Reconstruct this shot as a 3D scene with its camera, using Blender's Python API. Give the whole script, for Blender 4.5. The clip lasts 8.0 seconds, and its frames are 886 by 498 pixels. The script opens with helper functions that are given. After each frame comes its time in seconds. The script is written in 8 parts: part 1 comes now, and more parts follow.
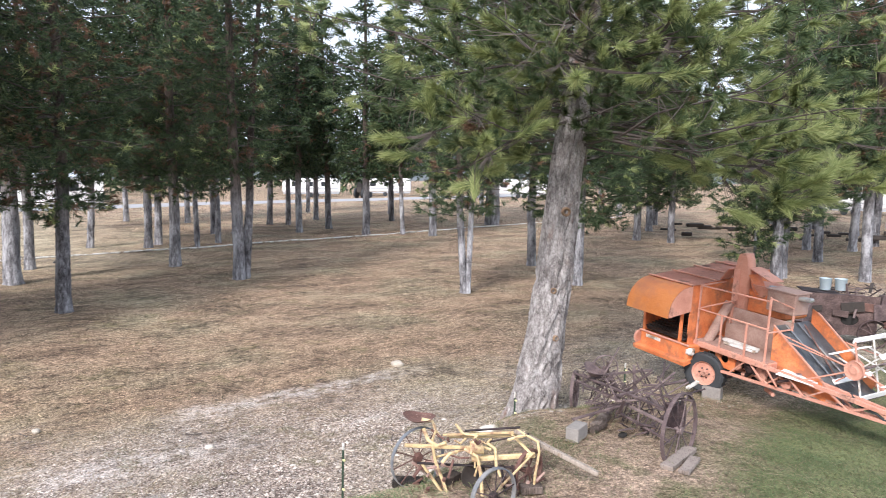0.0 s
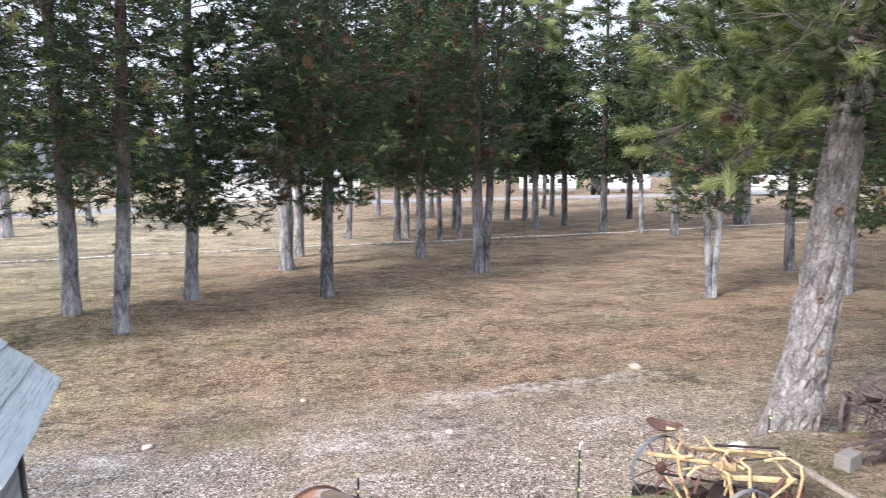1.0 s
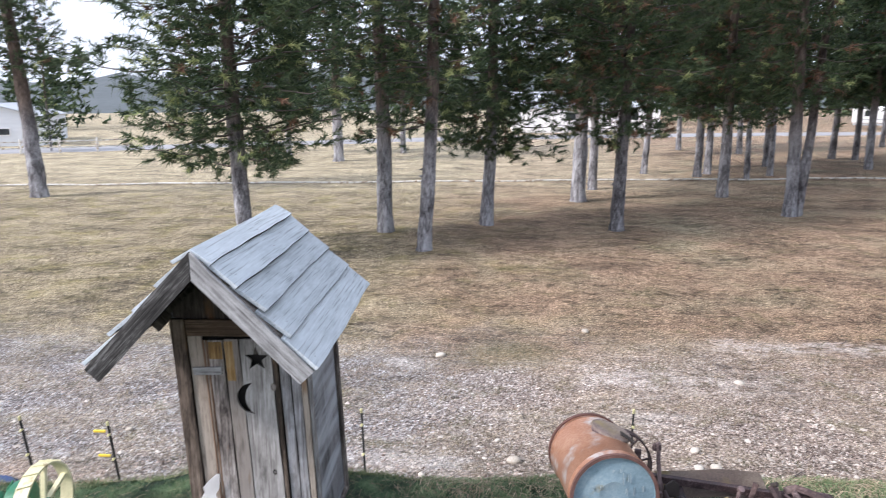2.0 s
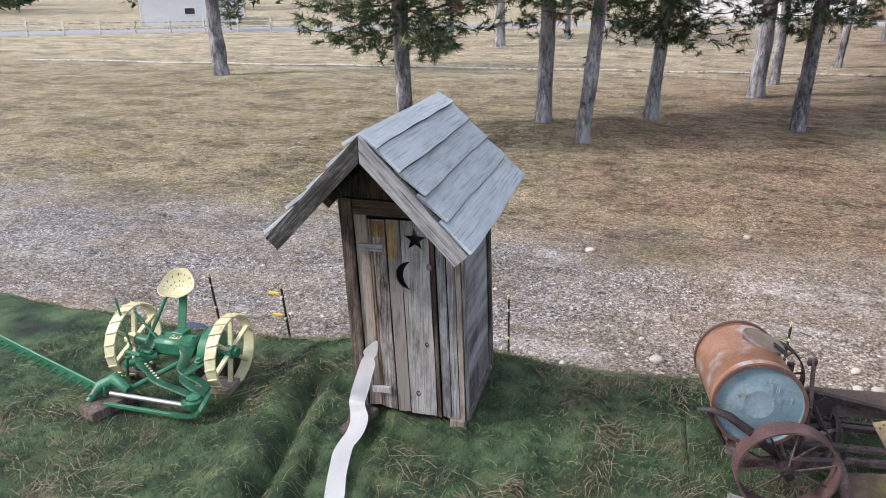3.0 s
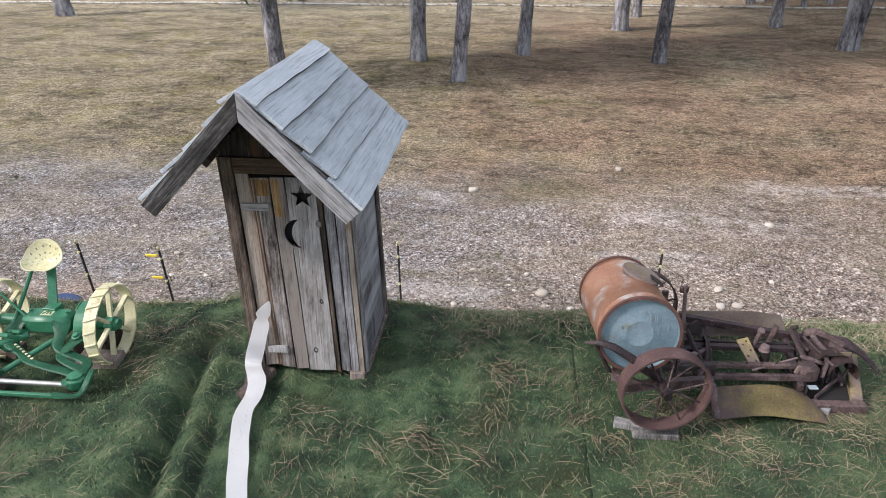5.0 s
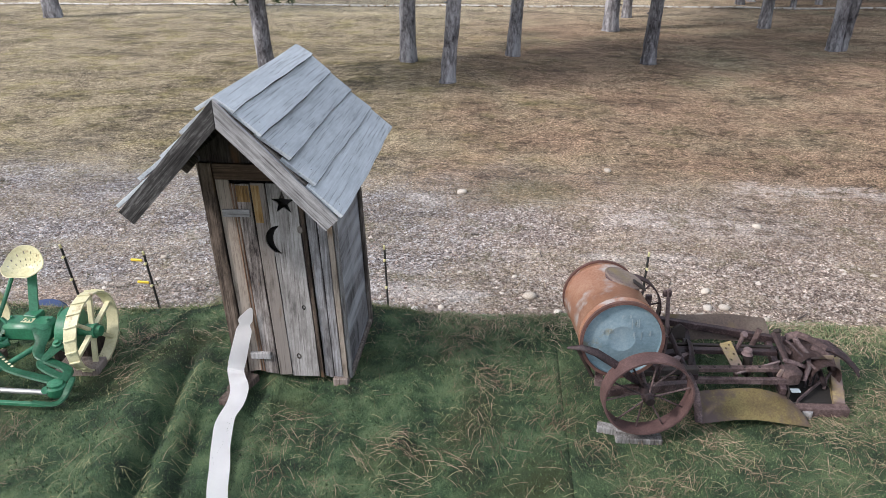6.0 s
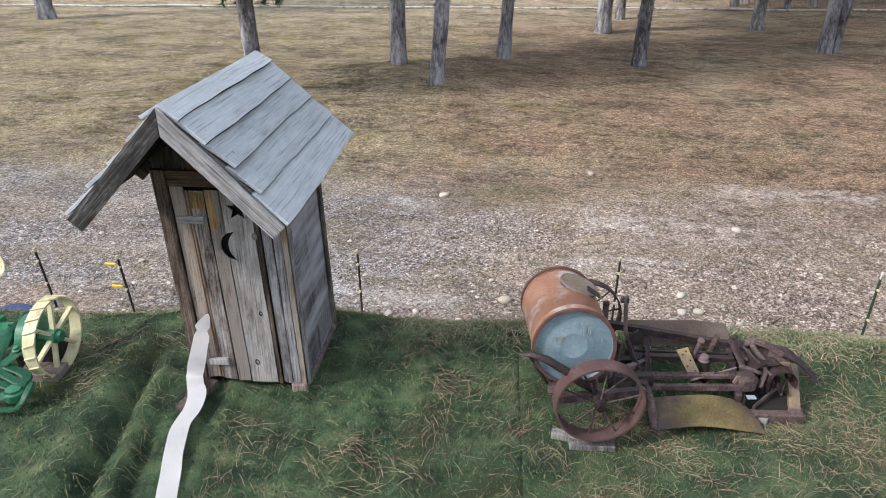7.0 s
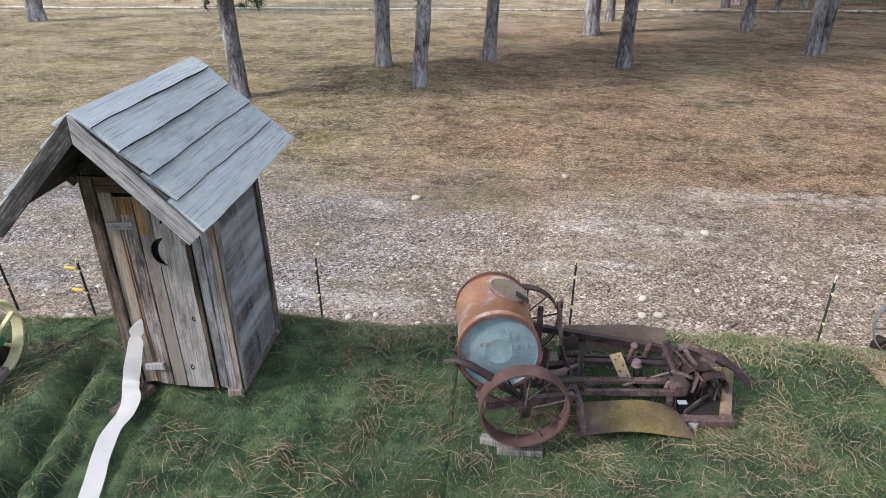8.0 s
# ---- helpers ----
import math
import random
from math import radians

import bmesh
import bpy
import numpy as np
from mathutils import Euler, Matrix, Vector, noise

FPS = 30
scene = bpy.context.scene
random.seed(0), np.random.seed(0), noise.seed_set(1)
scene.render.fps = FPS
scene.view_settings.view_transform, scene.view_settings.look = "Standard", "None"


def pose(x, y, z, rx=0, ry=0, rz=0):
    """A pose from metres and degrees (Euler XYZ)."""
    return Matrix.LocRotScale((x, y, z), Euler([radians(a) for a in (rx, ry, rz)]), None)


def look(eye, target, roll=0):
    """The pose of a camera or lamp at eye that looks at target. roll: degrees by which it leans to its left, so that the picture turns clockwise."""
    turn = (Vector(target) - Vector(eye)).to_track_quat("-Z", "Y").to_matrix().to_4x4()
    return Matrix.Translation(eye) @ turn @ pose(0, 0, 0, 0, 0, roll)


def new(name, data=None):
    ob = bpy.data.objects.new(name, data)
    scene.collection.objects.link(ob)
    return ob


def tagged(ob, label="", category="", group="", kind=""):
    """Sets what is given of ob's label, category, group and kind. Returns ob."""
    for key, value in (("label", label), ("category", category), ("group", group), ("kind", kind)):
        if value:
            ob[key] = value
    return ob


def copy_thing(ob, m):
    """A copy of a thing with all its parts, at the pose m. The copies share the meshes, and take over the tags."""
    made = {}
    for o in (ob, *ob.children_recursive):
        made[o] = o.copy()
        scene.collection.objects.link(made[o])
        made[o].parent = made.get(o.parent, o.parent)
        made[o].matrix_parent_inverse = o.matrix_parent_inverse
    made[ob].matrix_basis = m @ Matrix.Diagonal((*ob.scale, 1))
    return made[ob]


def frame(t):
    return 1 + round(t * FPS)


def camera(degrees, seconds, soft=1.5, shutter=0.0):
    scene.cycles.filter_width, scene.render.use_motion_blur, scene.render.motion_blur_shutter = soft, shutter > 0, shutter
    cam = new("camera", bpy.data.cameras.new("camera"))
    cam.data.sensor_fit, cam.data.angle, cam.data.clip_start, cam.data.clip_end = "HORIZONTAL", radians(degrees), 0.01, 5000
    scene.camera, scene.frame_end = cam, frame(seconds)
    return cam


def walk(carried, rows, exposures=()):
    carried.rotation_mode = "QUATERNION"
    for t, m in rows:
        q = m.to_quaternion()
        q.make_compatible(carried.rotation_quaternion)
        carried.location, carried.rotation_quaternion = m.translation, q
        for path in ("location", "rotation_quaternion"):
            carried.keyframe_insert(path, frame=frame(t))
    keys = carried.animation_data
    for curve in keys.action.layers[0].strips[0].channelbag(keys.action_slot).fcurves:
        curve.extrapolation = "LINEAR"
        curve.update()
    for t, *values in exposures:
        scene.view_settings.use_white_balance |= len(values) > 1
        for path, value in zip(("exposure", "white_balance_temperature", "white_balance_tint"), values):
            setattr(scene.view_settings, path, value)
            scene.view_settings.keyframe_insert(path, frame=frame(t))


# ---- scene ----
# camera and its way: seconds, place in metres, yaw, pitch, roll in degrees
LENS = 63.9
PATH = [
    (0.00, -0.355, 0.668, 4.776, -36.48, -6.47, 0.53),
    (0.50, -0.430, 0.667, 4.827, -29.25, -6.78, 0.09),
    (1.00, -0.431, 0.766, 4.771, -17.67, -6.81, -0.06),
    (1.50, -0.365, 0.878, 4.707, -5.86, -7.26, -0.44),
    (1.70, -0.367, 0.870, 4.691, -1.21, -8.69, -0.49),
    (2.00, -0.371, 0.838, 4.709, 5.82, -12.07, -0.38),
    (2.20, -0.376, 0.812, 4.720, 10.46, -13.94, -0.38),
    (2.50, -0.379, 0.787, 4.729, 16.02, -16.75, -0.40),
    (2.75, -0.378, 0.769, 4.736, 18.39, -18.95, -0.37),
    (3.00, -0.378, 0.754, 4.741, 18.55, -20.87, -0.32),
    (3.30, -0.387, 0.744, 4.746, 15.61, -22.59, -0.16),
    (3.50, -0.407, 0.737, 4.753, 12.46, -23.46, -0.03),
    (4.00, -0.434, 0.747, 4.775, 9.53, -25.05, 0.06),
    (4.50, -0.450, 0.768, 4.807, 8.87, -25.74, 0.12),
    (6.00, -0.368, 0.831, 4.855, 7.72, -25.74, 0.18),
    (6.50, -0.230, 0.858, 4.882, 7.73, -25.71, 0.19),
    (7.00, -0.026, 0.890, 4.901, 7.76, -25.69, 0.20),
    (7.50, 0.230, 0.931, 4.922, 7.81, -25.64, 0.15),
    (8.00, 0.516, 0.969, 4.939, 7.87, -25.61, 0.11),
]
cam = camera(LENS, 8.0, soft=0.6, shutter=0.15)
walk(cam, [(t, pose(x, y, z, 90 + p, 0, w) @ pose(0, 0, 0, 0, 0, r)) for t, x, y, z, w, p, r in PATH],
     exposures=[(0.0, 0.70, 6320, 13), (1.0, 0.67, 6300, 14), (1.6, 0.65, 6260, 15), (2.2, 0.51, 6260, 15), (2.8, 0.32, 6360, 15), (3.4, 0.20, 6420, 15), (8.0, 0.26, 6500, 13)])

# ---- daylight: bright overcast with a weak, wide sun ----
SUN_ELEV, SUN_AZ = 36.0, 240.0          # degrees; azimuth clockwise from +y
world = bpy.data.worlds.new("sky")
scene.world = world
world.use_nodes = True
wn = world.node_tree
sky = wn.nodes.new("ShaderNodeTexSky")
sky.sky_type = "NISHITA"
sky.sun_disc = False
sky.sun_elevation, sky.sun_rotation = radians(SUN_ELEV), radians(SUN_AZ)
sky.air_density, sky.dust_density, sky.ozone_density = 1.0, 4.0, 1.0
veil = wn.nodes.new("ShaderNodeMixRGB")
veil.inputs[0].default_value = 0.72
veil.inputs[2].default_value = (9.0, 9.95, 11.5, 1)
wn.links.new(sky.outputs[0], veil.inputs[1])
wn.links.new(veil.outputs[0], wn.nodes["Background"].inputs[0])
wn.nodes["Background"].inputs[1].default_value = 0.112
sun = new("sun", bpy.data.lights.new("sun", "SUN"))
sun.data.energy, sun.data.angle, sun.data.color = 3.1, radians(9), (1.0, 0.96, 0.925)
_az, _el = radians(SUN_AZ), radians(SUN_ELEV)
sun_from = Vector((math.sin(_az) * math.cos(_el), math.cos(_az) * math.cos(_el), math.sin(_el)))
sun.matrix_world = look(sun_from * 60, (0, 0, 0))


# ---- materials ----
def nodes_of(name):
    m = bpy.data.materials.new(name)
    m.use_nodes = True
    t = m.node_tree
    return m, t, t.nodes["Principled BSDF"]


def nd(t, kind, **values):
    n = t.nodes.new(kind)
    for k, v in values.items():
        if k in n.inputs:
            n.inputs[k].default_value = v
    return n


def ramp(t, source, stops):
    r = t.nodes.new("ShaderNodeValToRGB")
    e = r.color_ramp.elements
    while len(e) < len(stops):
        e.new(0.5)
    for el, (p, c) in zip(e, stops):
        el.position = p
        el.color = (*c, 1) if len(c) == 3 else c
    t.links.new(source, r.inputs[0])
    return r.outputs[0]


def mix(t, fac, a, b, mode="MIX"):
    m = t.nodes.new("ShaderNodeMixRGB")
    m.blend_type = mode
    for i, v in enumerate((fac, a, b)):
        if isinstance(v, (int, float)):
            m.inputs[i].default_value = v
        elif isinstance(v, tuple):
            m.inputs[i].default_value = (*v, 1)
        else:
            t.links.new(v, m.inputs[i])
    return m.outputs[0]


def coords(t, stretch=(1, 1, 1), space="Object"):
    c = t.nodes.new("ShaderNodeTexCoord")
    m = t.nodes.new("ShaderNodeMapping")
    m.inputs["Scale"].default_value = stretch
    t.links.new(c.outputs[space], m.inputs[0])
    return m.outputs[0]


def tex(t, at, scale, detail=5.0, rough=0.6, kind="ShaderNodeTexNoise"):
    n = nd(t, kind, Scale=scale, Detail=detail, Roughness=rough)
    t.links.new(at, n.inputs["Vector"])
    return n


def bump(t, bsdf, height, strength=0.4, distance=0.01):
    b = nd(t, "ShaderNodeBump", Strength=strength, Distance=distance)
    t.links.new(height, b.inputs["Height"])
    t.links.new(b.outputs[0], bsdf.inputs["Normal"])


def surface(name, stops, scale=6.0, rough=0.8, metal=0.0, fine=60.0, stretch=(1, 1, 1), relief=0.3, stain=None, stain_scale=2.0,
            stain_edge=(0.5, 0.62), per_piece=0.0, space="Object", depth=0.004):
    """A worn surface: a coarse and a fine noise through a colour ramp, an optional stain colour, fine relief."""
    m, t, b = nodes_of(name)
    at = coords(t, stretch, space)
    coarse, grain = tex(t, at, scale), tex(t, at, fine, 4.0, 0.7)
    v = mix(t, 0.45, coarse.outputs[0], grain.outputs[0])
    if per_piece:
        info = t.nodes.new("ShaderNodeObjectInfo")
        off = nd(t, "ShaderNodeMapRange")
        t.links.new(info.outputs["Random"], off.inputs[0])
        off.inputs[3].default_value, off.inputs[4].default_value = -per_piece, per_piece
        add = t.nodes.new("ShaderNodeMath")
        t.links.new(v, add.inputs[0])
        t.links.new(off.outputs[0], add.inputs[1])
        v = add.outputs[0]
    colour = ramp(t, v, stops)
    if stain:
        s = tex(t, coords(t, (1, 1, 1), space), stain_scale, 6.0, 0.65)
        f = ramp(t, s.outputs[0], [(stain_edge[0], (0, 0, 0)), (stain_edge[1], (1, 1, 1))])
        colour = mix(t, f, colour, stain)
    t.links.new(colour, b.inputs["Base Color"])
    b.inputs["Metallic"].default_value = metal
    r = ramp(t, coarse.outputs[0], [(0.3, (max(rough - 0.12, 0.05),) * 3), (0.7, (min(rough + 0.12, 1),) * 3)])
    t.links.new(r, b.inputs["Roughness"])
    bump(t, b, grain.outputs[0], relief, depth)
    return m


def leafy(name, low, high, dry=None, rough=0.55, clump=1.3, through_light=0.0, patchy=0.35):
    """Needles or blades: varied piece by piece and clump by clump, a little light passing through."""
    m, t, b = nodes_of(name)
    geo = t.nodes.new("ShaderNodeNewGeometry")
    v = mix(t, patchy, geo.outputs["Random Per Island"], tex(t, coords(t, (1, 1, 1)), clump, 2.0).outputs[0])
    stops = [(0.25, low), (0.75, high)] + ([(0.93, dry)] if dry else [])
    t.links.new(ramp(t, v, stops), b.inputs["Base Color"])
    b.inputs["Roughness"].default_value = rough
    b.inputs["Specular IOR Level"].default_value = 0.3
    if through_light:
        tl = t.nodes.new("ShaderNodeBsdfTranslucent")
        t.links.new(b.inputs["Base Color"].links[0].from_socket, tl.inputs[0])
        ms = t.nodes.new("ShaderNodeMixShader")
        ms.inputs[0].default_value = through_light
        t.links.new(b.outputs[0], ms.inputs[1])
        t.links.new(tl.outputs[0], ms.inputs[2])
        t.links.new(ms.outputs[0], t.nodes["Material Output"].inputs[0])
    return m


def mask_range(t, value, a, b):
    r = nd(t, "ShaderNodeMapRange")
    r.interpolation_type = "SMOOTHSTEP"
    t.links.new(value, r.inputs[0])
    r.inputs[1].default_value, r.inputs[2].default_value = a, b
    return r.outputs[0]


def math_node(t, op, a, b):
    n = t.nodes.new("ShaderNodeMath")
    n.operation = op
    for i, v in enumerate((a, b)):
        if isinstance(v, (int, float)):
            n.inputs[i].default_value = v
        else:
            t.links.new(v, n.inputs[i])
    return n.outputs[0]


def ground_material():
    m, t, b = nodes_of("ground_soil")
    at = coords(t)
    sep = t.nodes.new("ShaderNodeSeparateXYZ")
    t.links.new(at, sep.inputs[0])
    x, y = sep.outputs[0], sep.outputs[1]
    wob = tex(t, at, 0.35, 4.0).outputs[0]
    wob2 = tex(t, at, 1.7, 4.0).outputs[0]
    ys = math_node(t, "ADD", y, math_node(t, "MULTIPLY", math_node(t, "SUBTRACT", wob, 0.5), 5.0))
    ys = math_node(t, "ADD", ys, math_node(t, "MULTIPLY", math_node(t, "SUBTRACT", wob2, 0.5), 2.0))
    # dry winter lawn
    streak = tex(t, coords(t, (2.0, 2.5, 1)), 9.0, 7.0, 0.75).outputs[0]
    fine = tex(t, at, 52.0, 5.0, 0.8).outputs[0]
    patch = tex(t, at, 0.28, 3.0).outputs[0]
    grass = ramp(t, mix(t, 0.62, streak, fine), [(0.435, (0.056, 0.044, 0.027)), (0.5, (0.262, 0.212, 0.136)), (0.562, (0.55, 0.475, 0.34))])
    greenish = mix(t, math_node(t, "MULTIPLY", mask_range(t, tex(t, at, 0.8, 3.0).outputs[0], 0.46, 0.68), math_node(t, "SUBTRACT", 1.0, math_node(t, "MULTIPLY", mask_range(t, x, 1.0, 5.0), 0.8))), grass, mix(t, 0.5, grass, (0.17, 0.15, 0.045)))
    tuss = tex(t, coords(t, (1.0, 1.5, 1)), 2.6, 9.0, 0.72).outputs[0]
    tuss2 = tex(t, coords(t, (1.0, 1.3, 1)), 9.0, 7.0, 0.75).outputs[0]
    tuss3 = tex(t, coords(t, (0.8, 1.1, 1)), 0.55, 5.0, 0.65).outputs[0]
    shade = ramp(t, mix(t, 0.3, mix(t, 0.5, tuss, tuss2), tuss3), [(0.435, (0.38, 0.38, 0.39)), (0.5, (1.0, 1.0, 1.0)), (0.56, (1.45, 1.45, 1.43))])
    # reddish needle litter under the wood
    litter = ramp(t, mix(t, 0.62, streak, fine), [(0.435, (0.060, 0.040, 0.028)), (0.5, (0.274, 0.185, 0.124)), (0.562, (0.55, 0.405, 0.288))])
    under = math_node(t, "MULTIPLY", mask_range(t, math_node(t, "ADD", x, math_node(t, "MULTIPLY", wob, 6.0)), -2.5, 2.5), mask_range(t, math_node(t, "SUBTRACT", ys, math_node(t, "MULTIPLY", mask_range(t, x, 2.0, 9.0), 1.0)), 10.0, 13.5))
    soil = mix(t, math_node(t, "MULTIPLY", under, mask_range(t, patch, 0.26, 0.60)), greenish, litter)
    # paler open field far behind, west of the wood
    far = math_node(t, "MULTIPLY", mask_range(t, ys, 30.0, 44.0), mask_range(t, math_node(t, "SUBTRACT", 12.0, x), -4.0, 8.0))
    soil = mix(t, math_node(t, "MULTIPLY", far, 0.6), soil, (0.44, 0.38, 0.27))
    soil = mix(t, 1.0, soil, shade, "MULTIPLY")
    # gravel drive along the foot of the bank
    cell = nd(t, "ShaderNodeTexVoronoi", Scale=26.0)
    t.links.new(at, cell.inputs["Vector"])
    cell2 = nd(t, "ShaderNodeTexVoronoi", Scale=58.0)
    t.links.new(at, cell2.inputs["Vector"])
    tone = mix(t, 0.5, cell.outputs["Color"], cell2.outputs["Color"])
    bw = t.nodes.new("ShaderNodeRGBToBW")
    t.links.new(tone, bw.inputs[0])
    gravel = ramp(t, bw.outputs[0], [(0.24, (0.075, 0.055, 0.047)), (0.45, (0.30, 0.236, 0.198)), (0.64, (0.48, 0.405, 0.35)), (0.84, (0.84, 0.80, 0.745))])
    gravel = mix(t, 0.05, gravel, (0.33, 0.28, 0.25))
    gravel = mix(t, 0.5, gravel, shade, "MULTIPLY")
    gravel = mix(t, mask_range(t, math_node(t, "MULTIPLY", x, -1.0), -1.5, 3.0), gravel, mix(t, 1.0, gravel, (0.73, 0.82, 0.93), "MULTIPLY"))
    lanes = mask_range(t, math_node(t, "ADD", tex(t, coords(t, (0.5, 0.8, 1)), 0.9, 6.0).outputs[0], 0.0), 0.38, 0.62)
    gravel = mix(t, math_node(t, "MULTIPLY", lanes, 0.5), gravel, mix(t, 0.25, soil, (0.36, 0.295, 0.245)))
    pale = mask_range(t, tex(t, coords(t, (0.35, 0.9, 1)), 0.8, 5.0, 0.7).outputs[0], 0.55, 0.66)
    gravel = mix(t, math_node(t, "MULTIPLY", pale, 0.55), gravel, mix(t, 0.6, gravel, (0.66, 0.63, 0.61)))
    # pale worn wheel tracks along the drive
    for y_mid, half, x_lo, x_hi in ((14.25, 0.55, 2.6, 8.6), (12.35, 0.75, 0.2, 3.8)):
        off_ = math_node(t, "ABSOLUTE", math_node(t, "ADD", math_node(t, "SUBTRACT", y, y_mid), math_node(t, "MULTIPLY", math_node(t, "SUBTRACT", wob2, 0.5), 0.9)), 0.0)
        band_ = math_node(t, "SUBTRACT", 1.0, mask_range(t, off_, 0.1, half))
        ends_ = math_node(t, "MULTIPLY", mask_range(t, x, x_lo, x_lo + 1.4), math_node(t, "SUBTRACT", 1.0, mask_range(t, x, x_hi - 1.2, x_hi + 1.2)))
        worn = math_node(t, "MULTIPLY", math_node(t, "MULTIPLY", band_, ends_), mask_range(t, tuss, 0.40, 0.58))
        soil = mix(t, math_node(t, "MULTIPLY", worn, 0.6), soil, (0.62, 0.575, 0.545))
        gravel = mix(t, math_node(t, "MULTIPLY", worn, 0.5), gravel, (0.64, 0.60, 0.57))
    drive = math_node(t, "MULTIPLY", mask_range(t, ys, 6.5, 8.2), mask_range(t, math_node(t, "SUBTRACT", 14.6, ys), -1.0, 2.6))
    drive = math_node(t, "MULTIPLY", drive, math_node(t, "SUBTRACT", 1.0, math_node(t, "MULTIPLY", mask_range(t, x, 6.5, 10.0), 0.55)))
    soil = mix(t, drive, soil, gravel)
    moss = math_node(t, "MULTIPLY", mask_range(t, tex(t, at, 1.15, 5.0, 0.7).outputs[0], 0.55, 0.66), 0.55)
    # one broad mossy patch at the edge of the drive
    dx_ = math_node(t, "MULTIPLY", math_node(t, "SUBTRACT", x, -0.4), 0.75)
    dy_ = math_node(t, "SUBTRACT", y, 13.4)
    far_ = math_node(t, "POWER", math_node(t, "ADD", math_node(t, "MULTIPLY", dx_, dx_), math_node(t, "MULTIPLY", dy_, dy_)), 0.5)
    spot_ = math_node(t, "SUBTRACT", 1.0, mask_range(t, math_node(t, "ADD", far_, math_node(t, "MULTIPLY", wob2, 1.2)), 0.7, 1.9))
    moss = math_node(t, "MAXIMUM", moss, math_node(t, "MULTIPLY", spot_, 0.7))
    soil = mix(t, moss, soil, mix(t, 0.6, soil, (0.15, 0.145, 0.055)))
    # matted straw and weak lawn on the bank
    bank = mask_range(t, math_node(t, "SUBTRACT", 9.0, ys), 0.0, 1.6)
    lawn = ramp(t, mix(t, 0.5, streak, fine), [(0.3, (0.05, 0.062, 0.028)), (0.5, (0.115, 0.125, 0.06)), (0.7, (0.30, 0.255, 0.15))])
    strawy = ramp(t, mix(t, 0.5, streak, fine), [(0.34, (0.10, 0.07, 0.052)), (0.5, (0.345, 0.252, 0.192)), (0.66, (0.60, 0.485, 0.385))])
    line = math_node(t, "SUBTRACT", math_node(t, "ADD", math_node(t, "MULTIPLY", x, 0.38), 2.5), ys)
    east = math_node(t, "MULTIPLY", mask_range(t, line, -0.5, 0.9), mask_range(t, x, 5.2, 7.6))
    spots = mask_range(t, tex(t, at, 1.3, 4.0).outputs[0], 0.56, 0.70)
    lawn = mix(t, math_node(t, "MAXIMUM", math_node(t, "MULTIPLY", east, 0.85), math_node(t, "MULTIPLY", spots, 0.8)), mix(t, 0.8, strawy, shade, "MULTIPLY"), lawn)
    soil = mix(t, bank, soil, lawn)
    # crumbs of litter and grit
    grit = nd(t, "ShaderNodeTexVoronoi", Scale=34.0)
    t.links.new(at, grit.inputs["Vector"])
    grey_ = t.nodes.new("ShaderNodeRGBToBW")
    t.links.new(grit.outputs["Color"], grey_.inputs[0])
    soil = mix(t, 1.0, soil, ramp(t, grey_.outputs[0], [(0.22, (0.66, 0.65, 0.64)), (0.5, (1.0, 1.0, 1.0)), (0.80, (1.40, 1.39, 1.36))]), "MULTIPLY")
    t.links.new(soil, b.inputs["Base Color"])
    b.inputs["Roughness"].default_value = 0.95
    b.inputs["Specular IOR Level"].default_value = 0.15
    h = mix(t, 0.5, fine, cell.outputs["Distance"])
    bump(t, b, mix(t, 0.4, mix(t, 0.5, h, streak), tuss2), 1.0, 0.08)
    return m


